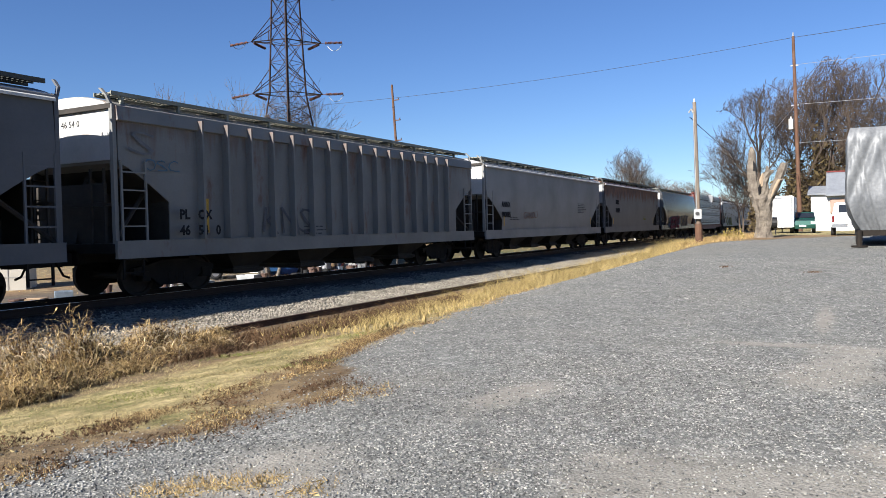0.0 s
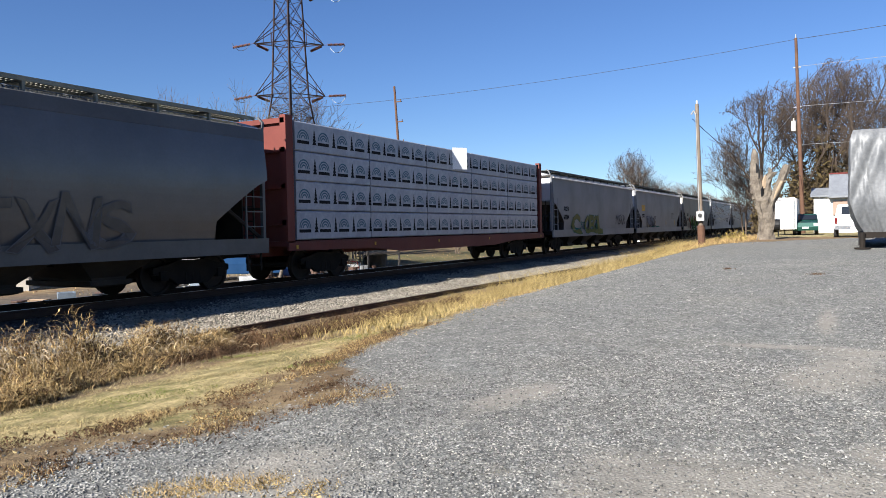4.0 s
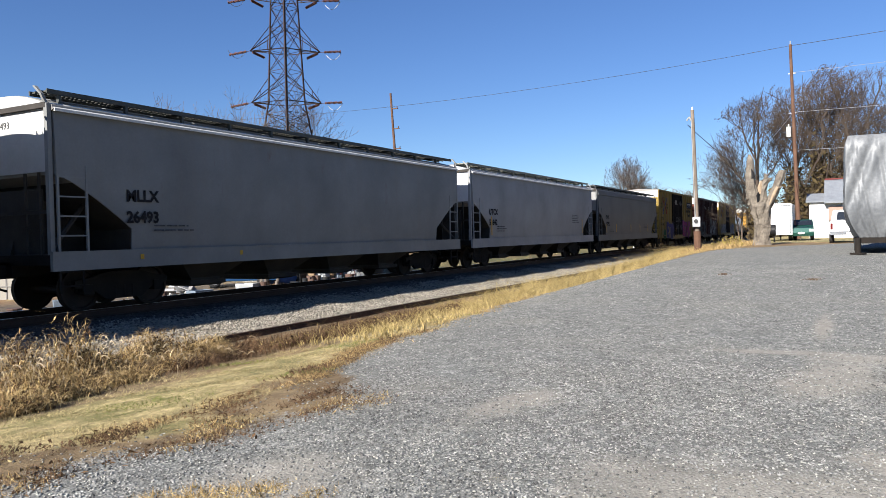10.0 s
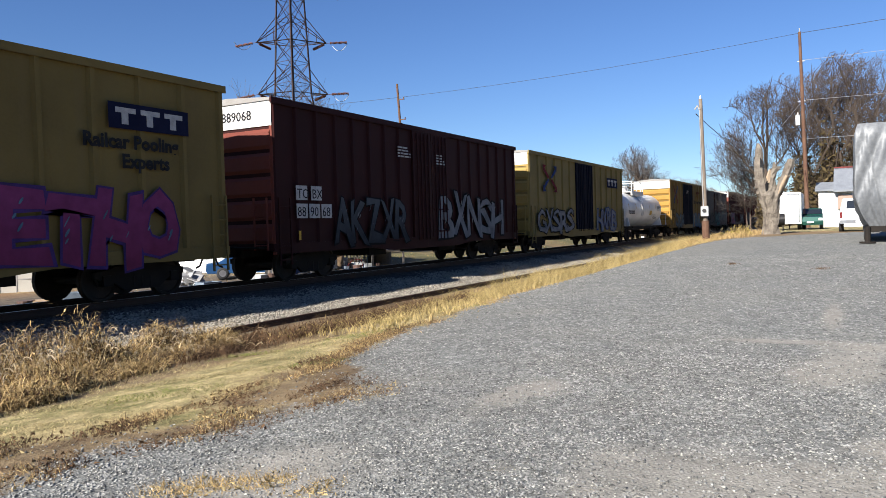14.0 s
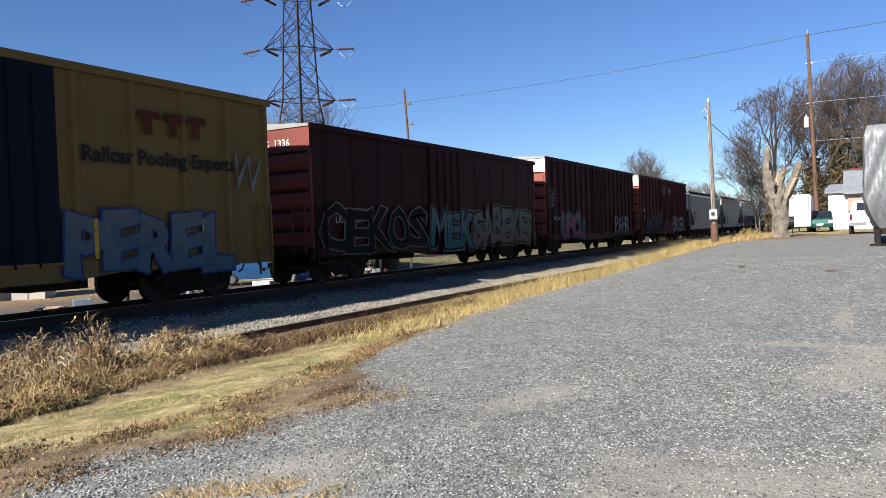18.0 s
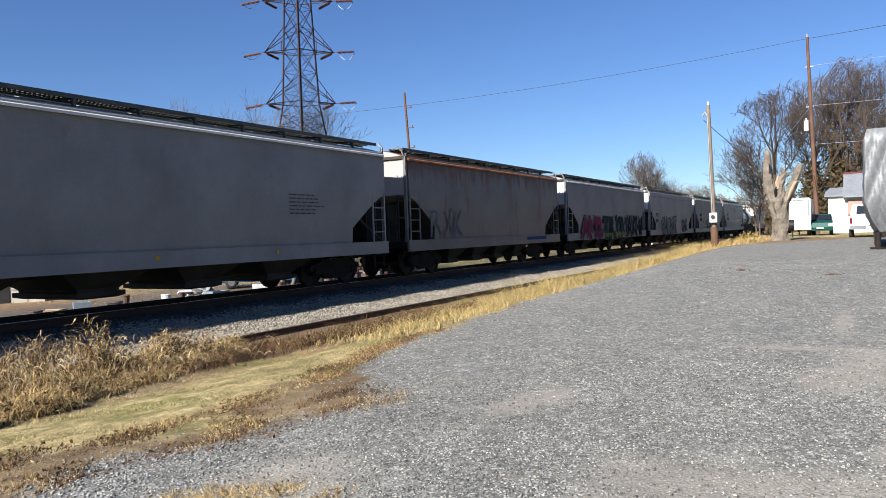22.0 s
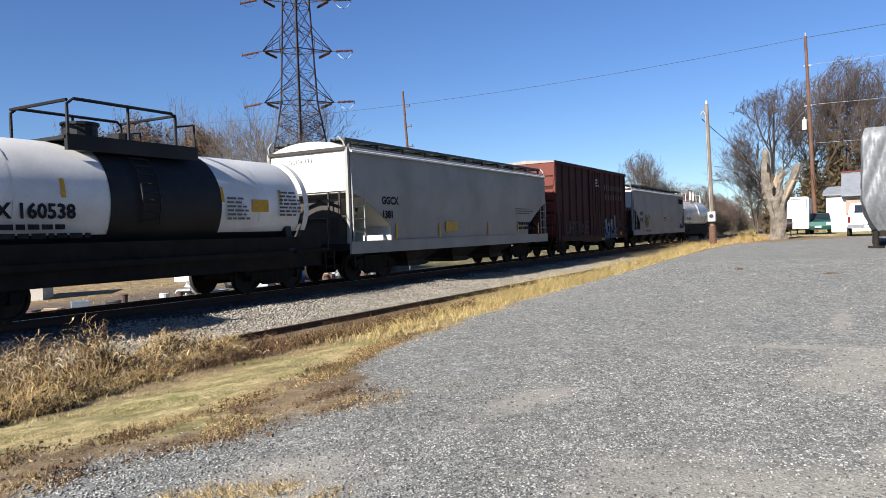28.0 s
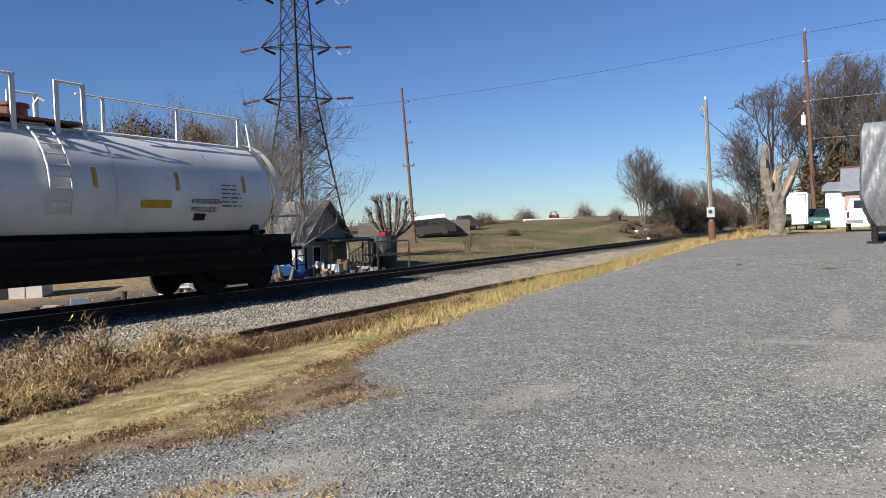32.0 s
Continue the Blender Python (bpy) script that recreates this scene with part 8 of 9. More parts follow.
def pylon(x, y, turn):
    base = float(height(x, y))
    t = thing("lattice_pylon", "rust-brown lattice steel transmission pylon with strain insulators", "pylon", pose(x, y, base, 0, 0, turn))
    prof = [(0.0, 4.9), (5.8 - base, 3.9), (16.4 - base, 1.95), (28.0 - base, 1.4), (33.0 - base, 0.9)]   # height, half the diagonal

    def hw(z):
        return float(np.interp(z, [a for a, _ in prof], [b for _, b in prof])) / math.sqrt(2)

    def corner(k, z):
        w = hw(z)
        return Vector(((-w, w, w, -w)[k], (-w, -w, w, w)[k], z))
    for k in range(4):
        g = Geo()
        for (z0, _), (z1, _) in zip(prof, prof[1:]):
            g.tube(corner(k, z0), corner(k, z1), 0.10, 0.09, 4)
        part("leg", g, TOWER_STEEL, t)
    zs = [0.0, 3.2, 6.2, 8.6, 10.6, 12.2, 13.6, 14.8]
    zs += [14.8 + 2.3 * k for k in range(1, 8)]
    zs = [z for z in zs if z < 33.0 - base]
    for k in range(4):
        for z0, z1 in zip(zs, zs[1:]):
            part("brace", Geo().tube(corner(k, z0), corner((k + 1) % 4, z1), 0.045, None, 3), TOWER_STEEL, t)
            part("brace", Geo().tube(corner((k + 1) % 4, z0), corner(k, z1), 0.045, None, 3), TOWER_STEEL, t)
            part("strut", Geo().tube(corner(k, z1), corner((k + 1) % 4, z1), 0.035, None, 3), TOWER_STEEL, t)
    ins = surf("brown_insulator", (0.085, 0.038, 0.028), (0.13, 0.06, 0.045), 3, 0.35, 0, 0)
    for za, dz in ((16.4 - base, 0), (22.0 - base, 0), (27.6 - base, 0)):
        for s in (-1, 1):
            tip = Vector((s * 2.65, -s * 2.65, za))
            for k in range(4):
                cnr = corner(k, za)
                if cnr.dot(Vector((s, -s, 0))) >= -0.01:
                    part("arm_chord", Geo().tube(cnr, tip, 0.06, None, 3), TOWER_STEEL, t)
                    part("arm_hanger", Geo().tube(corner(k, za + 2.8), tip, 0.05, None, 3), TOWER_STEEL, t)
                    mid = cnr.lerp(tip, 0.5)
                    part("arm_brace", Geo().tube(mid, corner(k, za + 2.8).lerp(tip, 0.5), 0.035, None, 3), TOWER_STEEL, t)
            d = Vector((s, -s, 0)).normalized()
            for e, len_ in ((d * 1.0 + Vector((0, 0, -0.22 if s < 0 else 0.05)), 1.9), (-d * 0.75 + Vector((0.5, 0.5, -0.2)), 1.6)):
                e = e.normalized()
                st = tip + e * 0.4
                u_ = e.orthogonal().normalized()
                w_ = e.cross(u_)
                nn = 14
                cut_ = [(0.0, 0.03), (0.38, 0.03)]
                for k in range(nn):
                    cut_ += [(0.4 + len_ * k / nn, 0.05), (0.4 + len_ * (k + 0.15) / nn, 0.16), (0.4 + len_ * (k + 0.6) / nn, 0.15)]
                g = Geo().loft([[tuple(tip + e * q_ + (u_ * math.cos(a_) + w_ * math.sin(a_)) * r_) for a_ in [0.785 * c for c in range(8)]] for q_, r_ in cut_])
                part("insulator_string", g, ins, t, "brown disc insulator string")
            p0 = tip + d * 2.3
            loop = [p0 + Vector((0.9 * a0, 0.9 * a0, -2.64 * a0 * (1.0 - a0))) - d * 1.6 * a0 for a0 in [k / 7 for k in range(8)]]
            part("jumper_wire", Geo().bent(loop, 0.03, 4), WIRE_AL, t)
    return t


pylon(64.5, 53.0, -7.0)

# ================= right side of the lot =================
WHITE_WALL = surf("white_siding", (0.608, 0.608, 0.592), (0.544, 0.544, 0.528), 0.6, 0.6, 0, 0.1)
ROOF_GREY = surf("grey_shingle", (0.149, 0.161, 0.18), (0.192, 0.205, 0.223), 1.5, 0.85, 0, 0.4, 0.02, 12.0)
GLASS = glassy("window_glass", (0.015, 0.018, 0.022))
hz = float(height(68, 0.5))
house = thing("white_house", "small white house with a grey shingle roof", "house", pose(68.0, 0.0, hz))


def wall_box(g, x0, y0, x1, y1, z0, z1, th=0.18):
    return g.box(x0, y0, z0, x1, y0 + th, z1).box(x0, y1 - th, z0, x1, y1, z1).box(x0, y0 + th, z0, x0 + th, y1 - th, z1).box(x1 - th, y0 + th, z0, x1, y1 - th, z1)


part("wing_wall", wall_box(Geo(), 0.0, 0.75, 6.0, 2.0, -0.3, 2.95), WHITE_WALL, house, "white clapboard wall")
for k in range(14):
    part("clapboard", Geo().box(-0.025, 0.75, 0.1 + k * 0.2, 0.0, 2.0, 0.1 + k * 0.2 + 0.17), WHITE_WALL, house)
part("wing_roof", Geo().loft([[(-0.3, yy, 2.9), (-0.3, yy, 3.02), (2.9, yy, 3.75), (6.2, yy, 3.02), (6.2, yy, 2.9)] for yy in (0.65, 2.25)]), ROOF_GREY, house)
part("main_wall", wall_box(Geo(), -1.2, -11.0, 7.5, 0.75, -0.3, 2.75), WHITE_WALL, house)
part("main_roof", Geo().loft([[(-1.9, yy, 2.75), (-1.9, yy, 2.9), (3.0, yy, 4.9), (8.0, yy, 2.9), (8.0, yy, 2.75)] for yy in (-11.4, 0.9)]), ROOF_GREY, house)
part("ridge_cap", Geo().box(2.8, -11.4, 4.86, 3.2, 0.88, 4.97), surf("red_ridge", (0.124, 0.0155, 0.0124), (0.093, 0.0124, 0.0093), 2, 0.6, 0, 0.1), house, "red ridge cap")
# brown slab painted as the shade of the porch opening
part("porch_beam", Geo().box(-1.4, -8.0, 1.4, -1.2, 0.6, 2.5), surf("porch_shadow_wood", (0.25, 0.17, 0.13), (0.3, 0.2, 0.16), 2, 0.7), house)
w = part("window_frame", Geo().box(-1.28, -4.4, 0.9, -1.19, -3.2, 2.1), WHITE_PAINT, house)
part("pane", Geo().box(-1.30, -4.3, 1.0, -1.27, -3.3, 2.0), GLASS, w)


def wheel_geo(r=0.36, w=0.24):
    g = Geo()
    g.loft([[(q * math.cos(t), yy, q * math.sin(t)) for t in [2 * math.pi * c / 20 for c in range(20)]] for q, yy in ((r * 0.55, -w / 2), (r * 0.95, -w / 2), (r, -w * 0.3), (r, w * 0.3), (r * 0.95, w / 2), (r * 0.55, w / 2))])
    return g


RUBBER = surf("tyre_rubber", (0.018, 0.018, 0.019), (0.03, 0.03, 0.03), 3, 0.85)
RIM = surf("wheel_rim", (0.35, 0.35, 0.36), (0.25, 0.25, 0.26), 3, 0.35, 0.8, 0)
TYRE = wheel_geo().mesh("tyre", RUBBER, True)
RIMME = Geo().disc((0, 0, 0), (0, 1, 0), 0.20, 0.25, 14).mesh("rim", RIM)


def vehicle(name, label, x, y, turn, profile, half, paint_mat, wheels, glass, lights=(), extra=None):
    """Body lofted from a side profile, narrower at the roof; wheels, windows and lamps as parts."""
    v = thing(name, label, "car", pose(x, y, float(height(x, y)), 0, 0, turn))
    rings = []
    for s in (-1.0, -0.92, 0.92, 1.0):
        rings.append([(a, s * half * (1 - 0.16 * max(0, (b - 1.0)) / 0.8), b if abs(s) < 0.95 else b - 0.05 * (b > 0.6) + 0.03 * (b < 0.5)) for a, b in profile])
    part("body", Geo().loft(rings), paint_mat, v)
    for wx in wheels:
        for s in (-1, 1):
            wh = part("wheel", TYRE, None, v, at=pose(wx, s * (half - 0.10), 0.36))
            part("rim", RIMME, None, wh)
    for gname, pts in glass:
        part(gname, Geo().loft(pts), GLASS, v)
    for lname, bx, m in lights:
        part(lname, Geo().box(*bx), m, v)
    return v


CAR_WHITE = surf("white_car_paint", (0.592, 0.592, 0.584), (0.56, 0.56, 0.552), 1.0, 0.25, 0, 0)
CAR_GREEN = surf("green_car_paint", (0.012, 0.06, 0.05), (0.02, 0.075, 0.06), 1.0, 0.2, 0.2, 0)
CAR_BLUE = surf("blue_car_paint", (0.012, 0.045, 0.115), (0.02, 0.06, 0.14), 1.0, 0.3, 0, 0)
TAIL = surf("tail_lamp", (0.12, 0.012, 0.012), (0.10, 0.01, 0.01), 3, 0.2, 0, 0)
PLATE = surf("plain_plate", (0.6, 0.6, 0.58), (0.5, 0.5, 0.5), 3, 0.5, 0, 0)
CHROME = surf("bumper_chrome", (0.55, 0.55, 0.56), (0.45, 0.45, 0.46), 3, 0.25, 0.9, 0)
pick = [(-2.7, 0.5), (-2.75, 0.7), (-2.72, 1.15), (-0.45, 1.18), (-0.25, 1.85), (1.0, 1.88), (1.55, 1.25), (2.6, 1.12), (2.75, 0.8), (2.7, 0.45)]
vehicle("pickup_truck", "white pickup truck parked tail-on at the lot's end", 48.75, -0.6, 0, pick, 0.98, CAR_WHITE, (-1.7, 1.75),
        [("rear_window", [[(-0.47, -0.62, 1.30), (-0.47, 0.62, 1.30), (-0.30, 0.58, 1.74), (-0.30, -0.58, 1.74)], [(-0.43, -0.62, 1.30), (-0.43, 0.62, 1.30), (-0.26, 0.58, 1.74), (-0.26, -0.58, 1.74)]])],
        [("tail_lamp", (-2.77, 0.82, 0.75, -2.70, 0.93, 1.08), TAIL), ("tail_lamp", (-2.77, -0.93, 0.75, -2.70, -0.82, 1.08), TAIL), ("rear_bumper", (-2.92, -0.95, 0.45, -2.72, 0.95, 0.64), CHROME), ("tailgate_handle", (-2.775, -0.12, 0.98, -2.74, 0.12, 1.05), BLACK_PAINT), ("plate", (-2.935, -0.18, 0.48, -2.92, 0.18, 0.60), PLATE)])
sedan = [(-2.2, 0.35), (-2.3, 0.55), (-2.25, 0.95), (-1.6, 1.0), (-0.9, 1.42), (0.5, 1.45), (1.25, 1.0), (2.2, 0.85), (2.3, 0.55), (2.2, 0.32)]
vehicle("sedan", "dark green sedan parked on the grass", 58.5, 2.25, 182, sedan, 0.78, CAR_GREEN, (-1.35, 1.4),
        [("windscreen", [[(0.60, -0.66, 1.36), (0.60, 0.66, 1.36), (1.22, 0.70, 1.04), (1.22, -0.70, 1.04)], [(0.63, -0.66, 1.39), (0.63, 0.66, 1.39), (1.25, 0.70, 1.07), (1.25, -0.70, 1.07)]])],
        [("headlamp", (2.2, 0.5, 0.62, 2.3, 0.8, 0.78), PLATE), ("headlamp", (2.2, -0.8, 0.62, 2.3, -0.5, 0.78), PLATE), ("plate", (2.29, -0.2, 0.45, 2.32, 0.2, 0.57), PLATE)])

trl = thing("box_trailer", "white enclosed trailer with a black barrel before it", "trailer", pose(56.0, 3.75, float(height(56.0, 3.75))))
part("body", Geo().loft([[(0, -1.05, 0.42), (0, 1.05, 0.42), (0, 1.05, 2.50), (0, 0.95, 2.58), (0, -0.95, 2.58), (0, -1.05, 2.50)], [(4.2, -1.05, 0.42), (4.2, 1.05, 0.42), (4.2, 1.05, 2.50), (4.2, 0.95, 2.58), (4.2, -0.95, 2.58), (4.2, -1.05, 2.50)]]), WHITE_WALL, trl)
part("door_frame", Geo().box(-0.02, -0.95, 0.5, 0.0, -0.9, 2.4).box(-0.02, 0.9, 0.5, 0.0, 0.95, 2.4).box(-0.02, -0.95, 2.4, 0.0, 0.95, 2.45), CHROME, trl)
for s in (-1, 1):
    part("wheel", TYRE, None, trl, at=pose(2.4, s * 1.1, 0.36))
part("tongue", Geo().box(4.2, -0.06, 0.4, 5.4, 0.06, 0.5).tube((5.2, 0, -0.05), (5.2, 0, 0.5), 0.04), STEEL_DARK, trl)
barrel = thing("black_barrel", "black barrel grill with a chimney", "barrel", pose(52.5, 3.95, float(height(52.5, 3.95))))
part("drum", Geo().tube((0, -0.45, 0.75), (0, 0.45, 0.75), 0.36, None, 16), BLACK_PAINT, barrel)
part("stand", Geo().tube((0.2, -0.35, 0), (0, -0.35, 0.5), 0.03).tube((-0.2, -0.35, 0), (0, -0.35, 0.5), 0.03).tube((0.2, 0.35, 0), (0, 0.35, 0.5), 0.03).tube((-0.2, 0.35, 0), (0, 0.35, 0.5), 0.03), BLACK_PAINT, barrel)
part("chimney", Geo().tube((0, 0.2, 1.05), (0, 0.2, 1.75), 0.09, None, 10).tube((0, 0.2, 1.75), (0, 0.2, 1.8), 0.16, None, 10), BLACK_PAINT, barrel)

# camper under a silver tarpaulin
tb = thing("covered_camper", "camper trailer wrapped in a wrinkled silver-grey tarpaulin", "trailer", pose(31.4, -0.32, float(height(31.4, -3))))
TARP = surf("silver_tarp", (0.115, 0.121, 0.128), (0.18, 0.187, 0.192), 0.8, 0.5, 0.1, 0.35, 0.03, 9.0)
rt2 = random.Random(3)
FOLD_A, FOLD_B, FOLD_C = [[rt2.uniform(-0.5, 0.5) for _ in range(97)] for _ in range(3)]


def crease(f, u):
    """Irregular folds: straight runs between random heights."""
    a = math.floor(u)
    return f[a % 97] + (f[(a + 1) % 97] - f[a % 97]) * (u - a)


per, rows_ = 240, 22
outline = []
for k in range(per):
    u = k / per * 4
    s_, f_ = int(u), u - int(u)
    outline.append([(0, -f_ * 2.6), (f_ * 6.5, -2.6), (6.5, -2.6 + f_ * 2.6), (6.5 - f_ * 6.5, 0)][s_])
rings = []
for j in range(rows_ + 1):
    t = j / rows_
    z = 0.5 + 3.9 * t - 0.0 * t
    ring = []
    for k, (a, b) in enumerate(outline):
        fold = (0.24 * crease(FOLD_A, k / 7.0 - 0.12 * j) + 0.26 * crease(FOLD_B, k / 3.6 - 0.42 * j) + 0.14 * crease(FOLD_C, k / 2.2 + 0.3 * j)) * (1.1 - 0.65 * t)
        cx, cy = a - 3.25, b + 1.3
        q = 1 + fold / max(0.6, math.hypot(cx, cy)) - (0.0 if t < 0.92 else (t - 0.92) * 0.8)
        tuck = 1 - 0.36 * (max(0.0, 0.32 - t) / 0.32) ** 1.5
        ring.append((3.25 + cx * q * (0.5 + 0.5 * tuck), -1.3 + cy * q * tuck, z - (0.12 * (0.5 + 0.5 * math.sin(k * 0.9)) if j == 0 else 0)))
    rings.append(ring)
part("tarpaulin", Geo().loft(rings), TARP, tb, "wrinkled silver tarpaulin", smooth=True)
part("frame", Geo().box(0.3, -2.3, 0.42, 6.2, -0.3, 0.62).box(-1.2, -1.36, 0.42, 0.3, -1.24, 0.54), STEEL_DARK, tb)
part("jack", Geo().tube((0.25, -0.35, 0.0), (0.25, -0.35, 0.6), 0.10, None, 10).disc((0.25, -0.35, 0.03), (0, 0, 1), 0.28, 0.06, 12), STEEL_DARK, tb)
for s in (-2.2, -0.4):
    part("wheel", TYRE, None, tb, at=pose(3.4, s, 0.36))

# ================= yard behind the track =================
GABLE = surf("weathered_gable", (0.20, 0.19, 0.18), (0.28, 0.268, 0.25), 0.8, 0.8, 0, 0.2)
ROOF_OLD = surf("old_shingle", (0.124, 0.118, 0.112), (0.186, 0.177, 0.167), 1.2, 0.9, 0, 0.4, 0.02, 10.0)
yh = thing("yard_house", "small old house with a shingled gable roof and white wall", "house", pose(36.8, 30.4, float(height(41, 31)) - 0.35, 0, 0, -81))
part("wall", Geo().box(-10.0, 5.8, 0.0, 0.0, 6.0, 2.6).box(-0.2, 0.2, 0.0, 0.0, 5.8, 2.6).box(-10.0, 0.2, 0.0, -9.8, 5.8, 2.6), GABLE, yh)
part("white_wall", Geo().box(-10.0, 0.0, 0.0, 0.0, 0.2, 2.6), WHITE_WALL, yh, "white clapboard wall")
for k in range(13):
    part("clapboard", Geo().box(-10.0, -0.02, 0.05 + k * 0.195, 0.0, 0.0, 0.05 + k * 0.195 + 0.165), WHITE_WALL, yh)
for k, zz in enumerate((1.0, 1.3)):
    w = part("window_frame", Geo().box(-0.01, 1.2 + 2.1 * k, 0.9, 0.05, 2.2 + 2.1 * k, 2.1), WHITE_PAINT, yh)
    part("pane", Geo().box(0.045, 1.3 + 2.1 * k, 1.0, 0.06, 2.1 + 2.1 * k, 2.0), GLASS, w)
part("gable", Geo().loft([[(-0.2, 0.0, 2.6), (-0.2, 3.0, 4.9), (-0.2, 6.0, 2.6)], [(0.0, 0.0, 2.6), (0.0, 3.0, 4.9), (0.0, 6.0, 2.6)]]), GABLE, yh)
part("roof", Geo().loft([[(x, -0.5, 2.35), (x, 3.0, 5.1), (x, 6.5, 2.35), (x, 6.5, 2.22), (x, 3.0, 4.93), (x, -0.5, 2.22)] for x in (-10.4, 0.5)]), ROOF_OLD, yh)
for k in range(2):
    w = part("window", Geo().box(-2.6 - 2.8 * k, -0.05, 0.9, -1.6 - 2.8 * k, 0.02, 2.0), WHITE_PAINT, yh)
    part("pane", Geo().box(-2.5 - 2.8 * k, -0.07, 1.0, -1.7 - 2.8 * k, -0.045, 1.9), GLASS, w)
part("porch_roof", Geo().loft([[(0.02, 1.6, 2.42), (2.4, 1.6, 2.28), (2.4, 1.6, 2.40), (0.02, 1.6, 2.55)], [(0.02, 8.4, 2.42), (2.4, 8.4, 2.28), (2.4, 8.4, 2.40), (0.02, 8.4, 2.55)]]), BLACK_PAINT, yh, "dark porch roof")
for xx, yy in ((2.2, 1.8), (2.2, 5.0), (2.2, 8.1)):
    part("porch_post", Geo().box(xx, yy, 0.0, xx + 0.12, yy + 0.12, 2.35), GABLE, yh)
dk = thing("deck_stairs", "weathered wooden deck with stair railings", "stairs", pose(40.6, 27.3, float(height(40.6, 27.3)), 0, 0, -30))
WOODG = surf("grey_deck_wood", (0.085, 0.075, 0.066), (0.135, 0.12, 0.106), 2, 0.9, 0, 0.3)
part("deck", Geo().box(0, 0.0, 1.0, 2.4, 2.4, 1.12), WOODG, dk)
for k in range(6):
    part("tread", Geo().box(-0.3 - k * 0.28, 0.2, 0.86 - k * 0.17, 0.0 - k * 0.28, 1.3, 0.91 - k * 0.17), WOODG, dk)
for yy in (0.15, 1.35):
    part("rail", Geo().tube((-1.8, yy, 0.95), (0, yy, 1.95), 0.04).tube((0, yy, 1.95), (2.4, yy, 1.95), 0.04), WOODG, dk)
    for k in range(8):
        part("baluster", Geo().box(-1.7 + k * 0.24, yy - 0.02, 0.0 + k * 0.13, -1.66 + k * 0.24, yy + 0.02, 0.95 + k * 0.133), WOODG, dk)
for k in range(4):
    part("post", Geo().box((0, 2.3)[k % 2], (0, 2.3)[k // 2], -0.2, (0, 2.3)[k % 2] + 0.1, (0, 2.3)[k // 2] + 0.1, 1.95), WOODG, dk)
solid("water_tank", Geo().tube((43.4, 28.6, float(height(43.4, 28.6))), (43.4, 28.6, float(height(43.4, 28.6)) + 2.2), 0.85, 0.9, 18), surf("dark_tank", (0.045, 0.05, 0.052), (0.10, 0.10, 0.098), 1.0, 0.6), "dark round tank beside the deck", "tank")
solid("red_crate", Geo().box(43.1, 28.3, float(height(43.4, 28.6)) + 2.2, 43.8, 28.8, float(height(43.4, 28.6)) + 2.45), surf("red_plastic", (0.50, 0.04, 0.03), (0.42, 0.03, 0.03), 2, 0.4, 0, 0), "red crate on the dark tank", "crate")
vehicle("blue_car", "blue car parked under the bare tree", 33.6, 31.6, -48, sedan, 0.88, CAR_BLUE, (-1.35, 1.4),
        [("side_window", [[(-0.85, -0.80, 1.02), (0.95, -0.80, 1.02), (0.45, -0.76, 1.38), (-0.75, -0.76, 1.38)], [(-0.85, -0.84, 1.02), (0.95, -0.84, 1.02), (0.45, -0.80, 1.38), (-0.75, -0.80, 1.38)]])])
tpx, tpy = 35.6, 30.0
rtp = random.Random(5)
rings = []
for j, (zz, q_) in enumerate(((0.0, 1.0), (0.35, 1.05), (0.75, 0.9), (1.05, 0.6), (1.2, 0.2))):
    rings.append([(q_ * 1.1 * math.cos(t) * rtp.uniform(0.85, 1.15), q_ * 0.8 * math.sin(t) * rtp.uniform(0.85, 1.15), zz + rtp.uniform(-0.06, 0.06) * (j > 0)) for t in [2 * math.pi * c / 18 for c in range(18)]])
solid("covered_pile", Geo().loft(rings), surf("blue_tarp", (0.015, 0.05, 0.15), (0.03, 0.085, 0.22), 2.5, 0.45, 0, 0.3, 0.03, 9.0), "heap of junk under a creased blue tarpaulin", "tarpaulin", smooth=True, at=pose(tpx, tpy, float(height(tpx, tpy)) - 0.03))
CREAM = surf("cream_panel", (0.409, 0.384, 0.329), (0.347, 0.322, 0.273), 0.8, 0.6, 0, 0.1)
for px_, py_, w_, h_, tt in ((22.8, 41.6, 3.4, 2.2, -45),):
    sh = thing("yard_shed", "low cream-white shed with a dark door in the cluttered yard", "shed", pose(px_, py_, float(height(px_, py_)), 0, 0, tt))
    part("wall", Geo().box(0, 0, -0.1, w_, 2.6, h_), CREAM, sh)
    part("roof", Geo().loft([[(a, -0.2, h_ + 0.02), (a, -0.2, h_ + 0.1), (a, 2.8, h_ + 0.35), (a, 2.8, h_ + 0.27)] for a in (-0.2, w_ + 0.2)]), ROOF_OLD, sh)
    part("door", Geo().box(0.7, -0.03, 0.0, 1.7, 0.0, 1.6), BLACK_PAINT, sh)
    part("siding_batten", Geo().box(0.0, -0.02, 0.7, 0.7, 0.0, 0.76).box(1.7, -0.02, 0.7, 3.4, 0.0, 0.76).box(2.5, -0.022, 0.0, 2.56, 0.0, 2.0), GABLE, sh)
rj = random.Random(12)
JUNK = [("plastic_bucket", "dirty white plastic bucket", (0.6, 0.6, 0.57)), ("wooden_crate", "broken wooden crate", (0.25, 0.17, 0.1)), ("metal_drum", "rusty metal drum", (0.10, 0.06, 0.045)), ("storage_bin", "faded grey-blue plastic storage bin", (0.17, 0.21, 0.25)), ("scrap_box", "grey scrap appliance", (0.33, 0.34, 0.34)), ("black_tub", "black plastic tub", (0.02, 0.02, 0.02))]
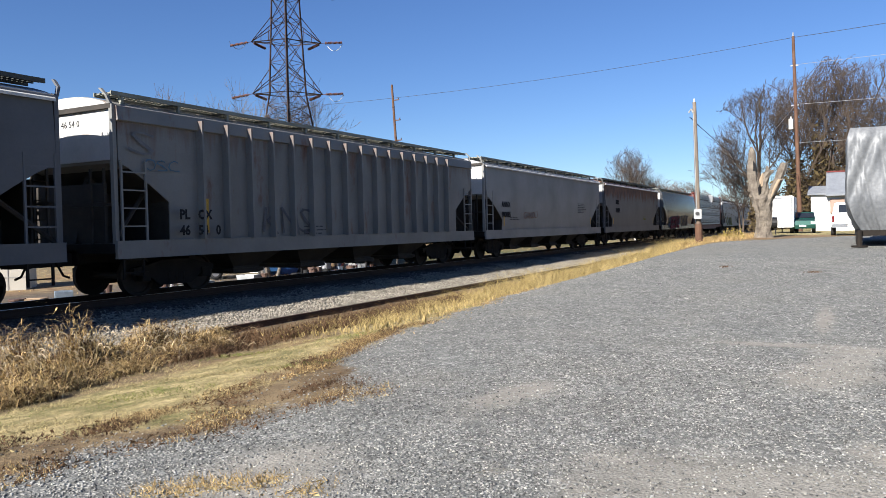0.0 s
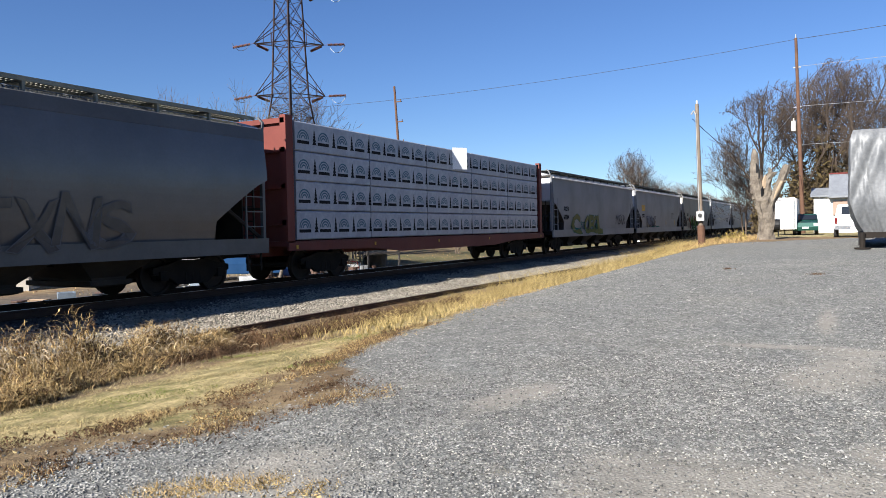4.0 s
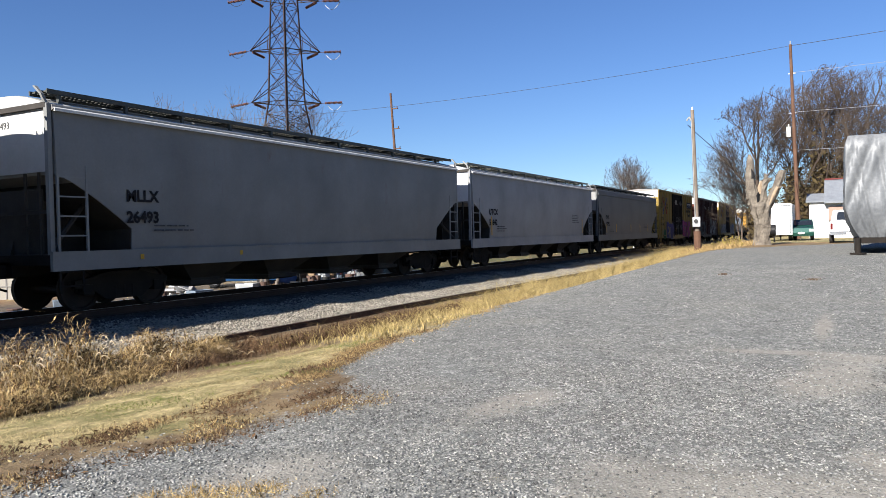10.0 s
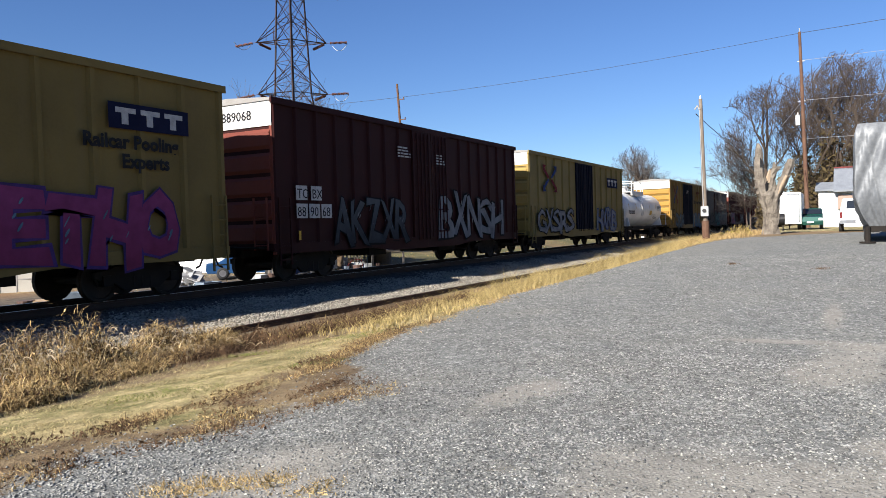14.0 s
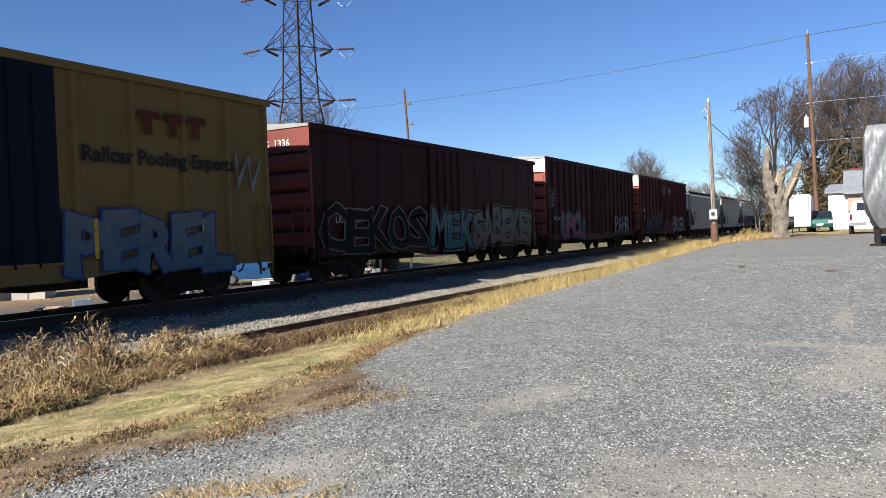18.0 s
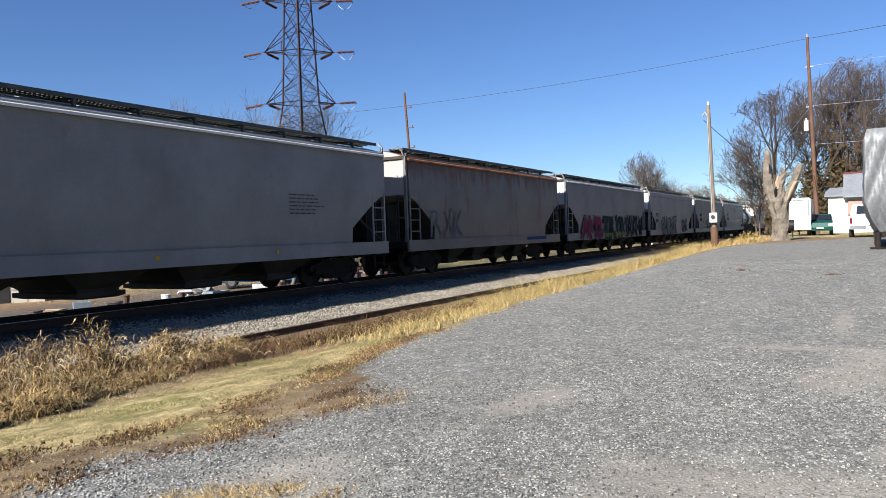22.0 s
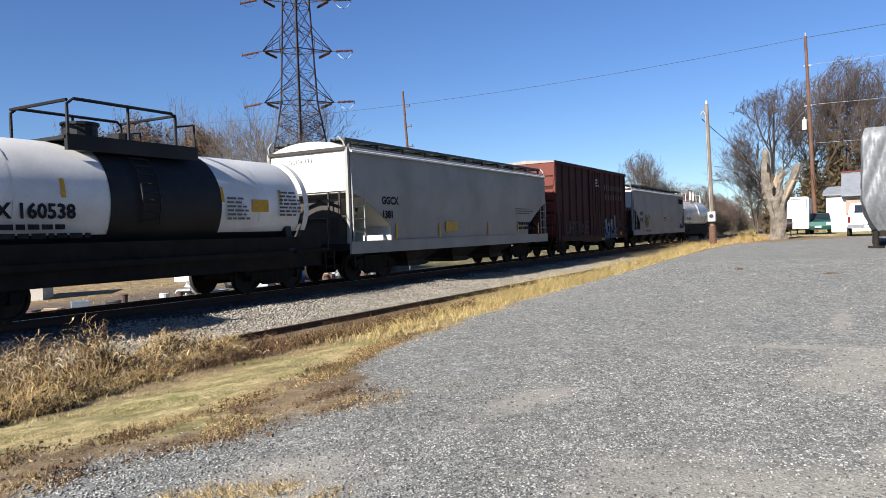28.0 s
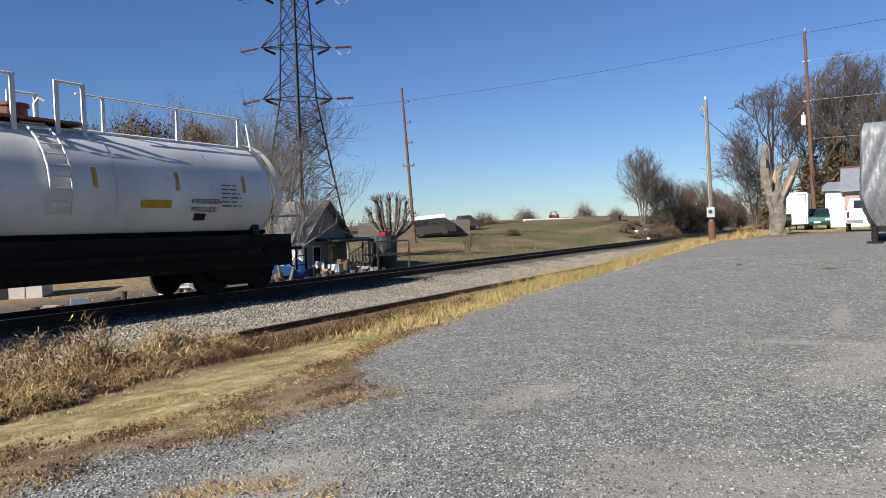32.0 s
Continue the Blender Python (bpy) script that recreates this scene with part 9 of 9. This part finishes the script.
for k in range(66):
    nm, lb, cc = JUNK[k % 6]
    jx, jy = rj.uniform(8, 41), rj.uniform(21.5, 31)
    s_ = rj.uniform(0.22, 0.5)
    m_ = surf("junk_" + nm, cc, tuple(c * 0.65 for c in cc), 2, 0.6, 0, 0.2)
    at = pose(jx, jy, float(height(jx, jy)), 0, 0, rj.uniform(0, 180))
    if k % 6 in (0, 2, 5):
        g = Geo().tube((0, 0, 0), (0, 0, s_ * 1.5), s_ * 0.45, s_ * 0.55, 12).tube((0, 0, s_ * 1.42), (0, 0, s_ * 1.52), s_ * 0.58, s_ * 0.58, 12)
    else:
        g = Geo().loft([[(-s_, -s_ * 0.7, 0), (s_, -s_ * 0.7, 0), (s_, s_ * 0.7, 0), (-s_, s_ * 0.7, 0)], [(-s_ * 1.1, -s_ * 0.75, s_ * 1.1), (s_ * 1.1, -s_ * 0.75, s_ * 1.1), (s_ * 1.1, s_ * 0.75, s_ * 1.1), (-s_ * 1.1, s_ * 0.75, s_ * 1.1)], [(-s_ * 0.9, -s_ * 0.6, s_ * 1.1), (s_ * 0.9, -s_ * 0.6, s_ * 1.1), (s_ * 0.9, s_ * 0.6, s_ * 1.1), (-s_ * 0.9, s_ * 0.6, s_ * 1.1)], [(-s_ * 0.8, -s_ * 0.5, s_ * 0.7), (s_ * 0.8, -s_ * 0.5, s_ * 0.7), (s_ * 0.8, s_ * 0.5, s_ * 0.7), (-s_ * 0.8, s_ * 0.5, s_ * 0.7)]])
    solid(nm, g, m_, lb + " lying in the yard", "junk", "junk in the yard", at=at)
for k in range(26):
    jx, jy = rj.uniform(8, 40), rj.uniform(22.5, 28)
    solid("board", Geo().box(-rj.uniform(0.6, 1.4), -0.1, 0.0, rj.uniform(0.6, 1.4), 0.1, 0.05), WOODG, "weathered board on the yard's bare ground", "board", "boards in the yard", at=pose(jx, jy, float(height(jx, jy)) + 0.04, rj.uniform(-4, 4), rj.uniform(-6, 6), rj.uniform(0, 180)))
for k in range(22):
    nm, lb, cc = JUNK[(k * 5) % 6]
    jx, jy = rj.uniform(36.2, 40.0), rj.uniform(27.0, 29.6)
    s_ = rj.uniform(0.2, 0.45)
    m_ = surf("junk_" + nm, cc, tuple(c * 0.65 for c in cc), 2, 0.6, 0, 0.2)
    hb_ = s_ * rj.uniform(1.0, 2.4)
    solid(nm, Geo().loft([[(-s_, -s_ * 0.6, 0), (s_, -s_ * 0.6, 0), (s_, s_ * 0.6, 0), (-s_, s_ * 0.6, 0)], [(-s_ * 1.05, -s_ * 0.62, hb_), (s_ * 0.95, -s_ * 0.66, hb_ * 0.96), (s_, s_ * 0.6, hb_), (-s_, s_ * 0.64, hb_ * 1.04)]]), m_, lb + " piled before the old house", "junk", "junk before the house", at=pose(jx, jy, float(height(jx, jy)) - 0.02, 0, 0, rj.uniform(0, 180)))
hx_, hy_ = 28.2, 30.6
g = Geo()
for k in range(46):
    q_ = rj.random() ** 0.7
    t = rj.uniform(0, 6.283)
    b0, w0, d0 = Vector((1.1 * q_ * math.cos(t), 0.8 * q_ * math.sin(t), rj.uniform(0.0, 1.15 * (1.1 - q_)))), rj.uniform(0.12, 0.42), rj.uniform(0.015, 0.09)
    tilt_ = Matrix.Rotation(rj.uniform(0, 3.1), 3, "Z") @ Matrix.Rotation(rj.uniform(-0.9, 0.9), 3, "X")
    g.loft([[tuple(b0 + tilt_ @ Vector((i * w0, j * w0 * 0.7, e * d0))) for i, j in ((-1, -1), (1, -1), (1, 1), (-1, 1))] for e in (0, 1)])
solid("scrap_heap", g, surf("scrap_sheet", (0.52, 0.52, 0.51), (0.30, 0.29, 0.28), 1.5, 0.5, 0.2, 0.1, island=0.7), "heap of pale sheet-metal scrap in the yard", "scrap", at=pose(hx_, hy_, float(height(hx_, hy_)) - 0.03))
bike = thing("bicycle", "rusty bicycle leaning among the junk", "bicycle", pose(38.2, 27.0, float(height(38.2, 27.0)) - 0.01, 8, 0, -45))
for wx in (-0.5, 0.5):
    ring_ = [(wx + 0.32 * math.cos(t), 0, 0.33 + 0.32 * math.sin(t)) for t in [2 * math.pi * c / 18 for c in range(19)]]
    part("wheel", Geo().bent(ring_, 0.02, 5), RUBBER, bike)
part("frame", Geo().bent([(-0.5, 0, 0.33), (-0.15, 0, 0.75), (0.4, 0, 0.78), (0.5, 0, 0.33)], 0.02, 5), TAIL, bike)
part("handlebar", Geo().bent([(0.38, -0.25, 0.95), (0.42, 0, 0.9), (0.38, 0.25, 0.95)], 0.015, 5), BLACK_PAINT, bike)
part("saddle", Geo().box(-0.3, -0.07, 0.83, -0.05, 0.07, 0.9), BLACK_PAINT, bike)
# things on the field
bus = thing("old_bus", "old dark bus body with a pale roof on the field", "bus", pose(70.2, 42.2, float(height(70.2, 42.2)) + 0.02, 0, -4, -62))
part("body", Geo().loft([[(0, -1.1, 0.3), (0, 1.1, 0.3), (0, 1.1, 1.9), (0, -1.1, 1.9)], [(3.4, -1.1, 0.3), (3.4, 1.1, 0.3), (3.4, 1.1, 1.9), (3.4, -1.1, 1.9)], [(4.6, -0.9, 0.3), (4.6, 0.9, 0.3), (4.6, 0.9, 1.1), (4.6, -0.9, 1.1)]]), surf("bus_dark", (0.012, 0.011, 0.012), (0.03, 0.022, 0.02), 1, 0.7), bus)
part("roof", Geo().loft([[(x, yy, zz) for yy, zz in ((-1.1, 1.9), (-0.9, 2.2), (0, 2.32), (0.9, 2.2), (1.1, 1.9))] for x in (0.0, 3.5)]), WHITE_WALL, bus, "pale bus roof")
for k in range(4):
    part("window", Geo().box(0.2 + k * 0.8, -1.12, 1.2, 0.85 + k * 0.8, -1.09, 1.75), GLASS, bus)
for wx in (0.8, 3.4):
    part("wheel", TYRE, None, bus, at=pose(wx, -1.0, 0.36))
vehicle("old_truck", "old dark truck parked on the field's edge", 82.0, 42.5, -40, pick, 0.95, surf("old_truck_paint", (0.022, 0.022, 0.024), (0.04, 0.038, 0.036), 1, 0.6), (-1.7, 1.75), [])
fn = thing("board_fence", "weathered grey board fence at the yard's end", "fence", pose(67.0, 47.5, float(height(70, 44)), 0, 0, -50))
pl = Geo().box(0, 0, 0, 0.19, 0.03, 1.9).mesh("board", WOODG)
for k in range(60):
    part("board", pl, None, fn, at=pose(k * 0.21, 0, rj.uniform(-0.06, 0.06)))
for zz in (0.5, 1.4):
    part("rail", Geo().box(0, 0.03, zz, 12.7, 0.09, zz + 0.1), WOODG, fn)
tz = float(height(109, 40.5))
tra = thing("tractor", "rusty red tractor on the field's crest", "tractor", pose(109.0, 40.5, tz - 0.25, 0, 0, 30) @ Matrix.Scale(0.72, 4))
RED = surf("faded_red_paint", (0.186, 0.031, 0.0217), (0.124, 0.0279, 0.0186), 1.5, 0.6)
part("hood", Geo().loft([[(0.4, -0.35, 0.7), (0.4, 0.35, 0.7), (0.4, 0.3, 1.3), (0.4, -0.3, 1.3)], [(2.2, -0.3, 0.7), (2.2, 0.3, 0.7), (2.2, 0.25, 1.2), (2.2, -0.25, 1.2)]]), RED, tra)
part("cab", Geo().box(-0.9, -0.6, 0.6, 0.4, 0.6, 1.1).box(-0.9, -0.6, 1.9, 0.4, 0.6, 2.0).box(-0.9, -0.6, 1.1, -0.8, -0.5, 1.9).box(0.3, -0.6, 1.1, 0.4, -0.5, 1.9).box(-0.9, 0.5, 1.1, -0.8, 0.6, 1.9).box(0.3, 0.5, 1.1, 0.4, 0.6, 1.9), RED, tra)
for s in (-1, 1):
    part("rear_wheel", Geo().disc((-0.5, s * 0.8, 0.7), (0, 1, 0), 0.7, 0.36, 18), RUBBER, tra)
    part("front_wheel", Geo().disc((1.8, s * 0.55, 0.4), (0, 1, 0), 0.4, 0.22, 14), RUBBER, tra)
solid("white_pipe", Geo().tube((102.0, 42.5, float(height(102, 42.5)) + 0.2), (110.0, 37.8, float(height(110, 37.8)) + 0.2), 0.18, None, 10), WHITE_WALL, "long white pipe lying on the field", "pipe")
brush("field_shrubs", "low brown shrubs scattered on the field", [(78, 34, float(height(78, 34)), 2.2, 1.0, 0.9), (120, 34, float(height(120, 34)), 2.0, 1.0, 0.8), (98, 46, float(height(98, 46)), 5, 1.0, 0.6), (86, 48, float(height(86, 48)), 4, 1.0, 0.6)], 2400, WEED_DARK, 19, 0.04, LEAF_BROWN, (0.3, 0.8), 0.012)
sk = thing("scrap_machine", "rusty dark scrap machinery on the bank", "machine", pose(104.0, 29.7, float(height(104, 29.7)) - 0.1))
part("frame", Geo().box(0, -1.2, 0.4, 3.0, 1.2, 0.9).box(0.4, -0.6, 0.9, 1.5, 0.6, 1.6), TOWER_STEEL, sk)
for wx in (0.5, 2.5):
    for s in (-1, 1):
        part("wheel", Geo().disc((wx, s * 1.2, 0.45), (0, 1, 0), 0.45, 0.25, 14), RUBBER, sk)
for k, (dx_, dy_, ln_) in enumerate(((87.0, 20.8, 2.2), (91.0, 22.2, 1.2), (93.5, 22.6, 1.6), (90.0, 22.8, 0.8))):
    z0 = float(height(dx_, dy_))
    solid("white_debris", Geo().loft([[(dx_, dy_ - 0.2, z0 + 0.05), (dx_, dy_ + 0.2, z0 + 0.05), (dx_, dy_ + 0.15, z0 + 0.38), (dx_, dy_ - 0.15, z0 + 0.34)], [(dx_ + ln_, dy_ + 0.5, z0 + 0.1), (dx_ + ln_, dy_ + 0.8, z0 + 0.1), (dx_ + ln_, dy_ + 0.75, z0 + 0.32), (dx_ + ln_, dy_ + 0.55, z0 + 0.3)]]), WHITE_PAINT, "white scrap panel dumped on the bank", "debris", "debris on the bank")


def motions():
    """The train runs along its track; each wagon keeps its place in it."""
    for car, start in TRAIN:
        walk(car, [(t, pose(start - s, YC, 0)) for t, s in TRAVEL])


motions()
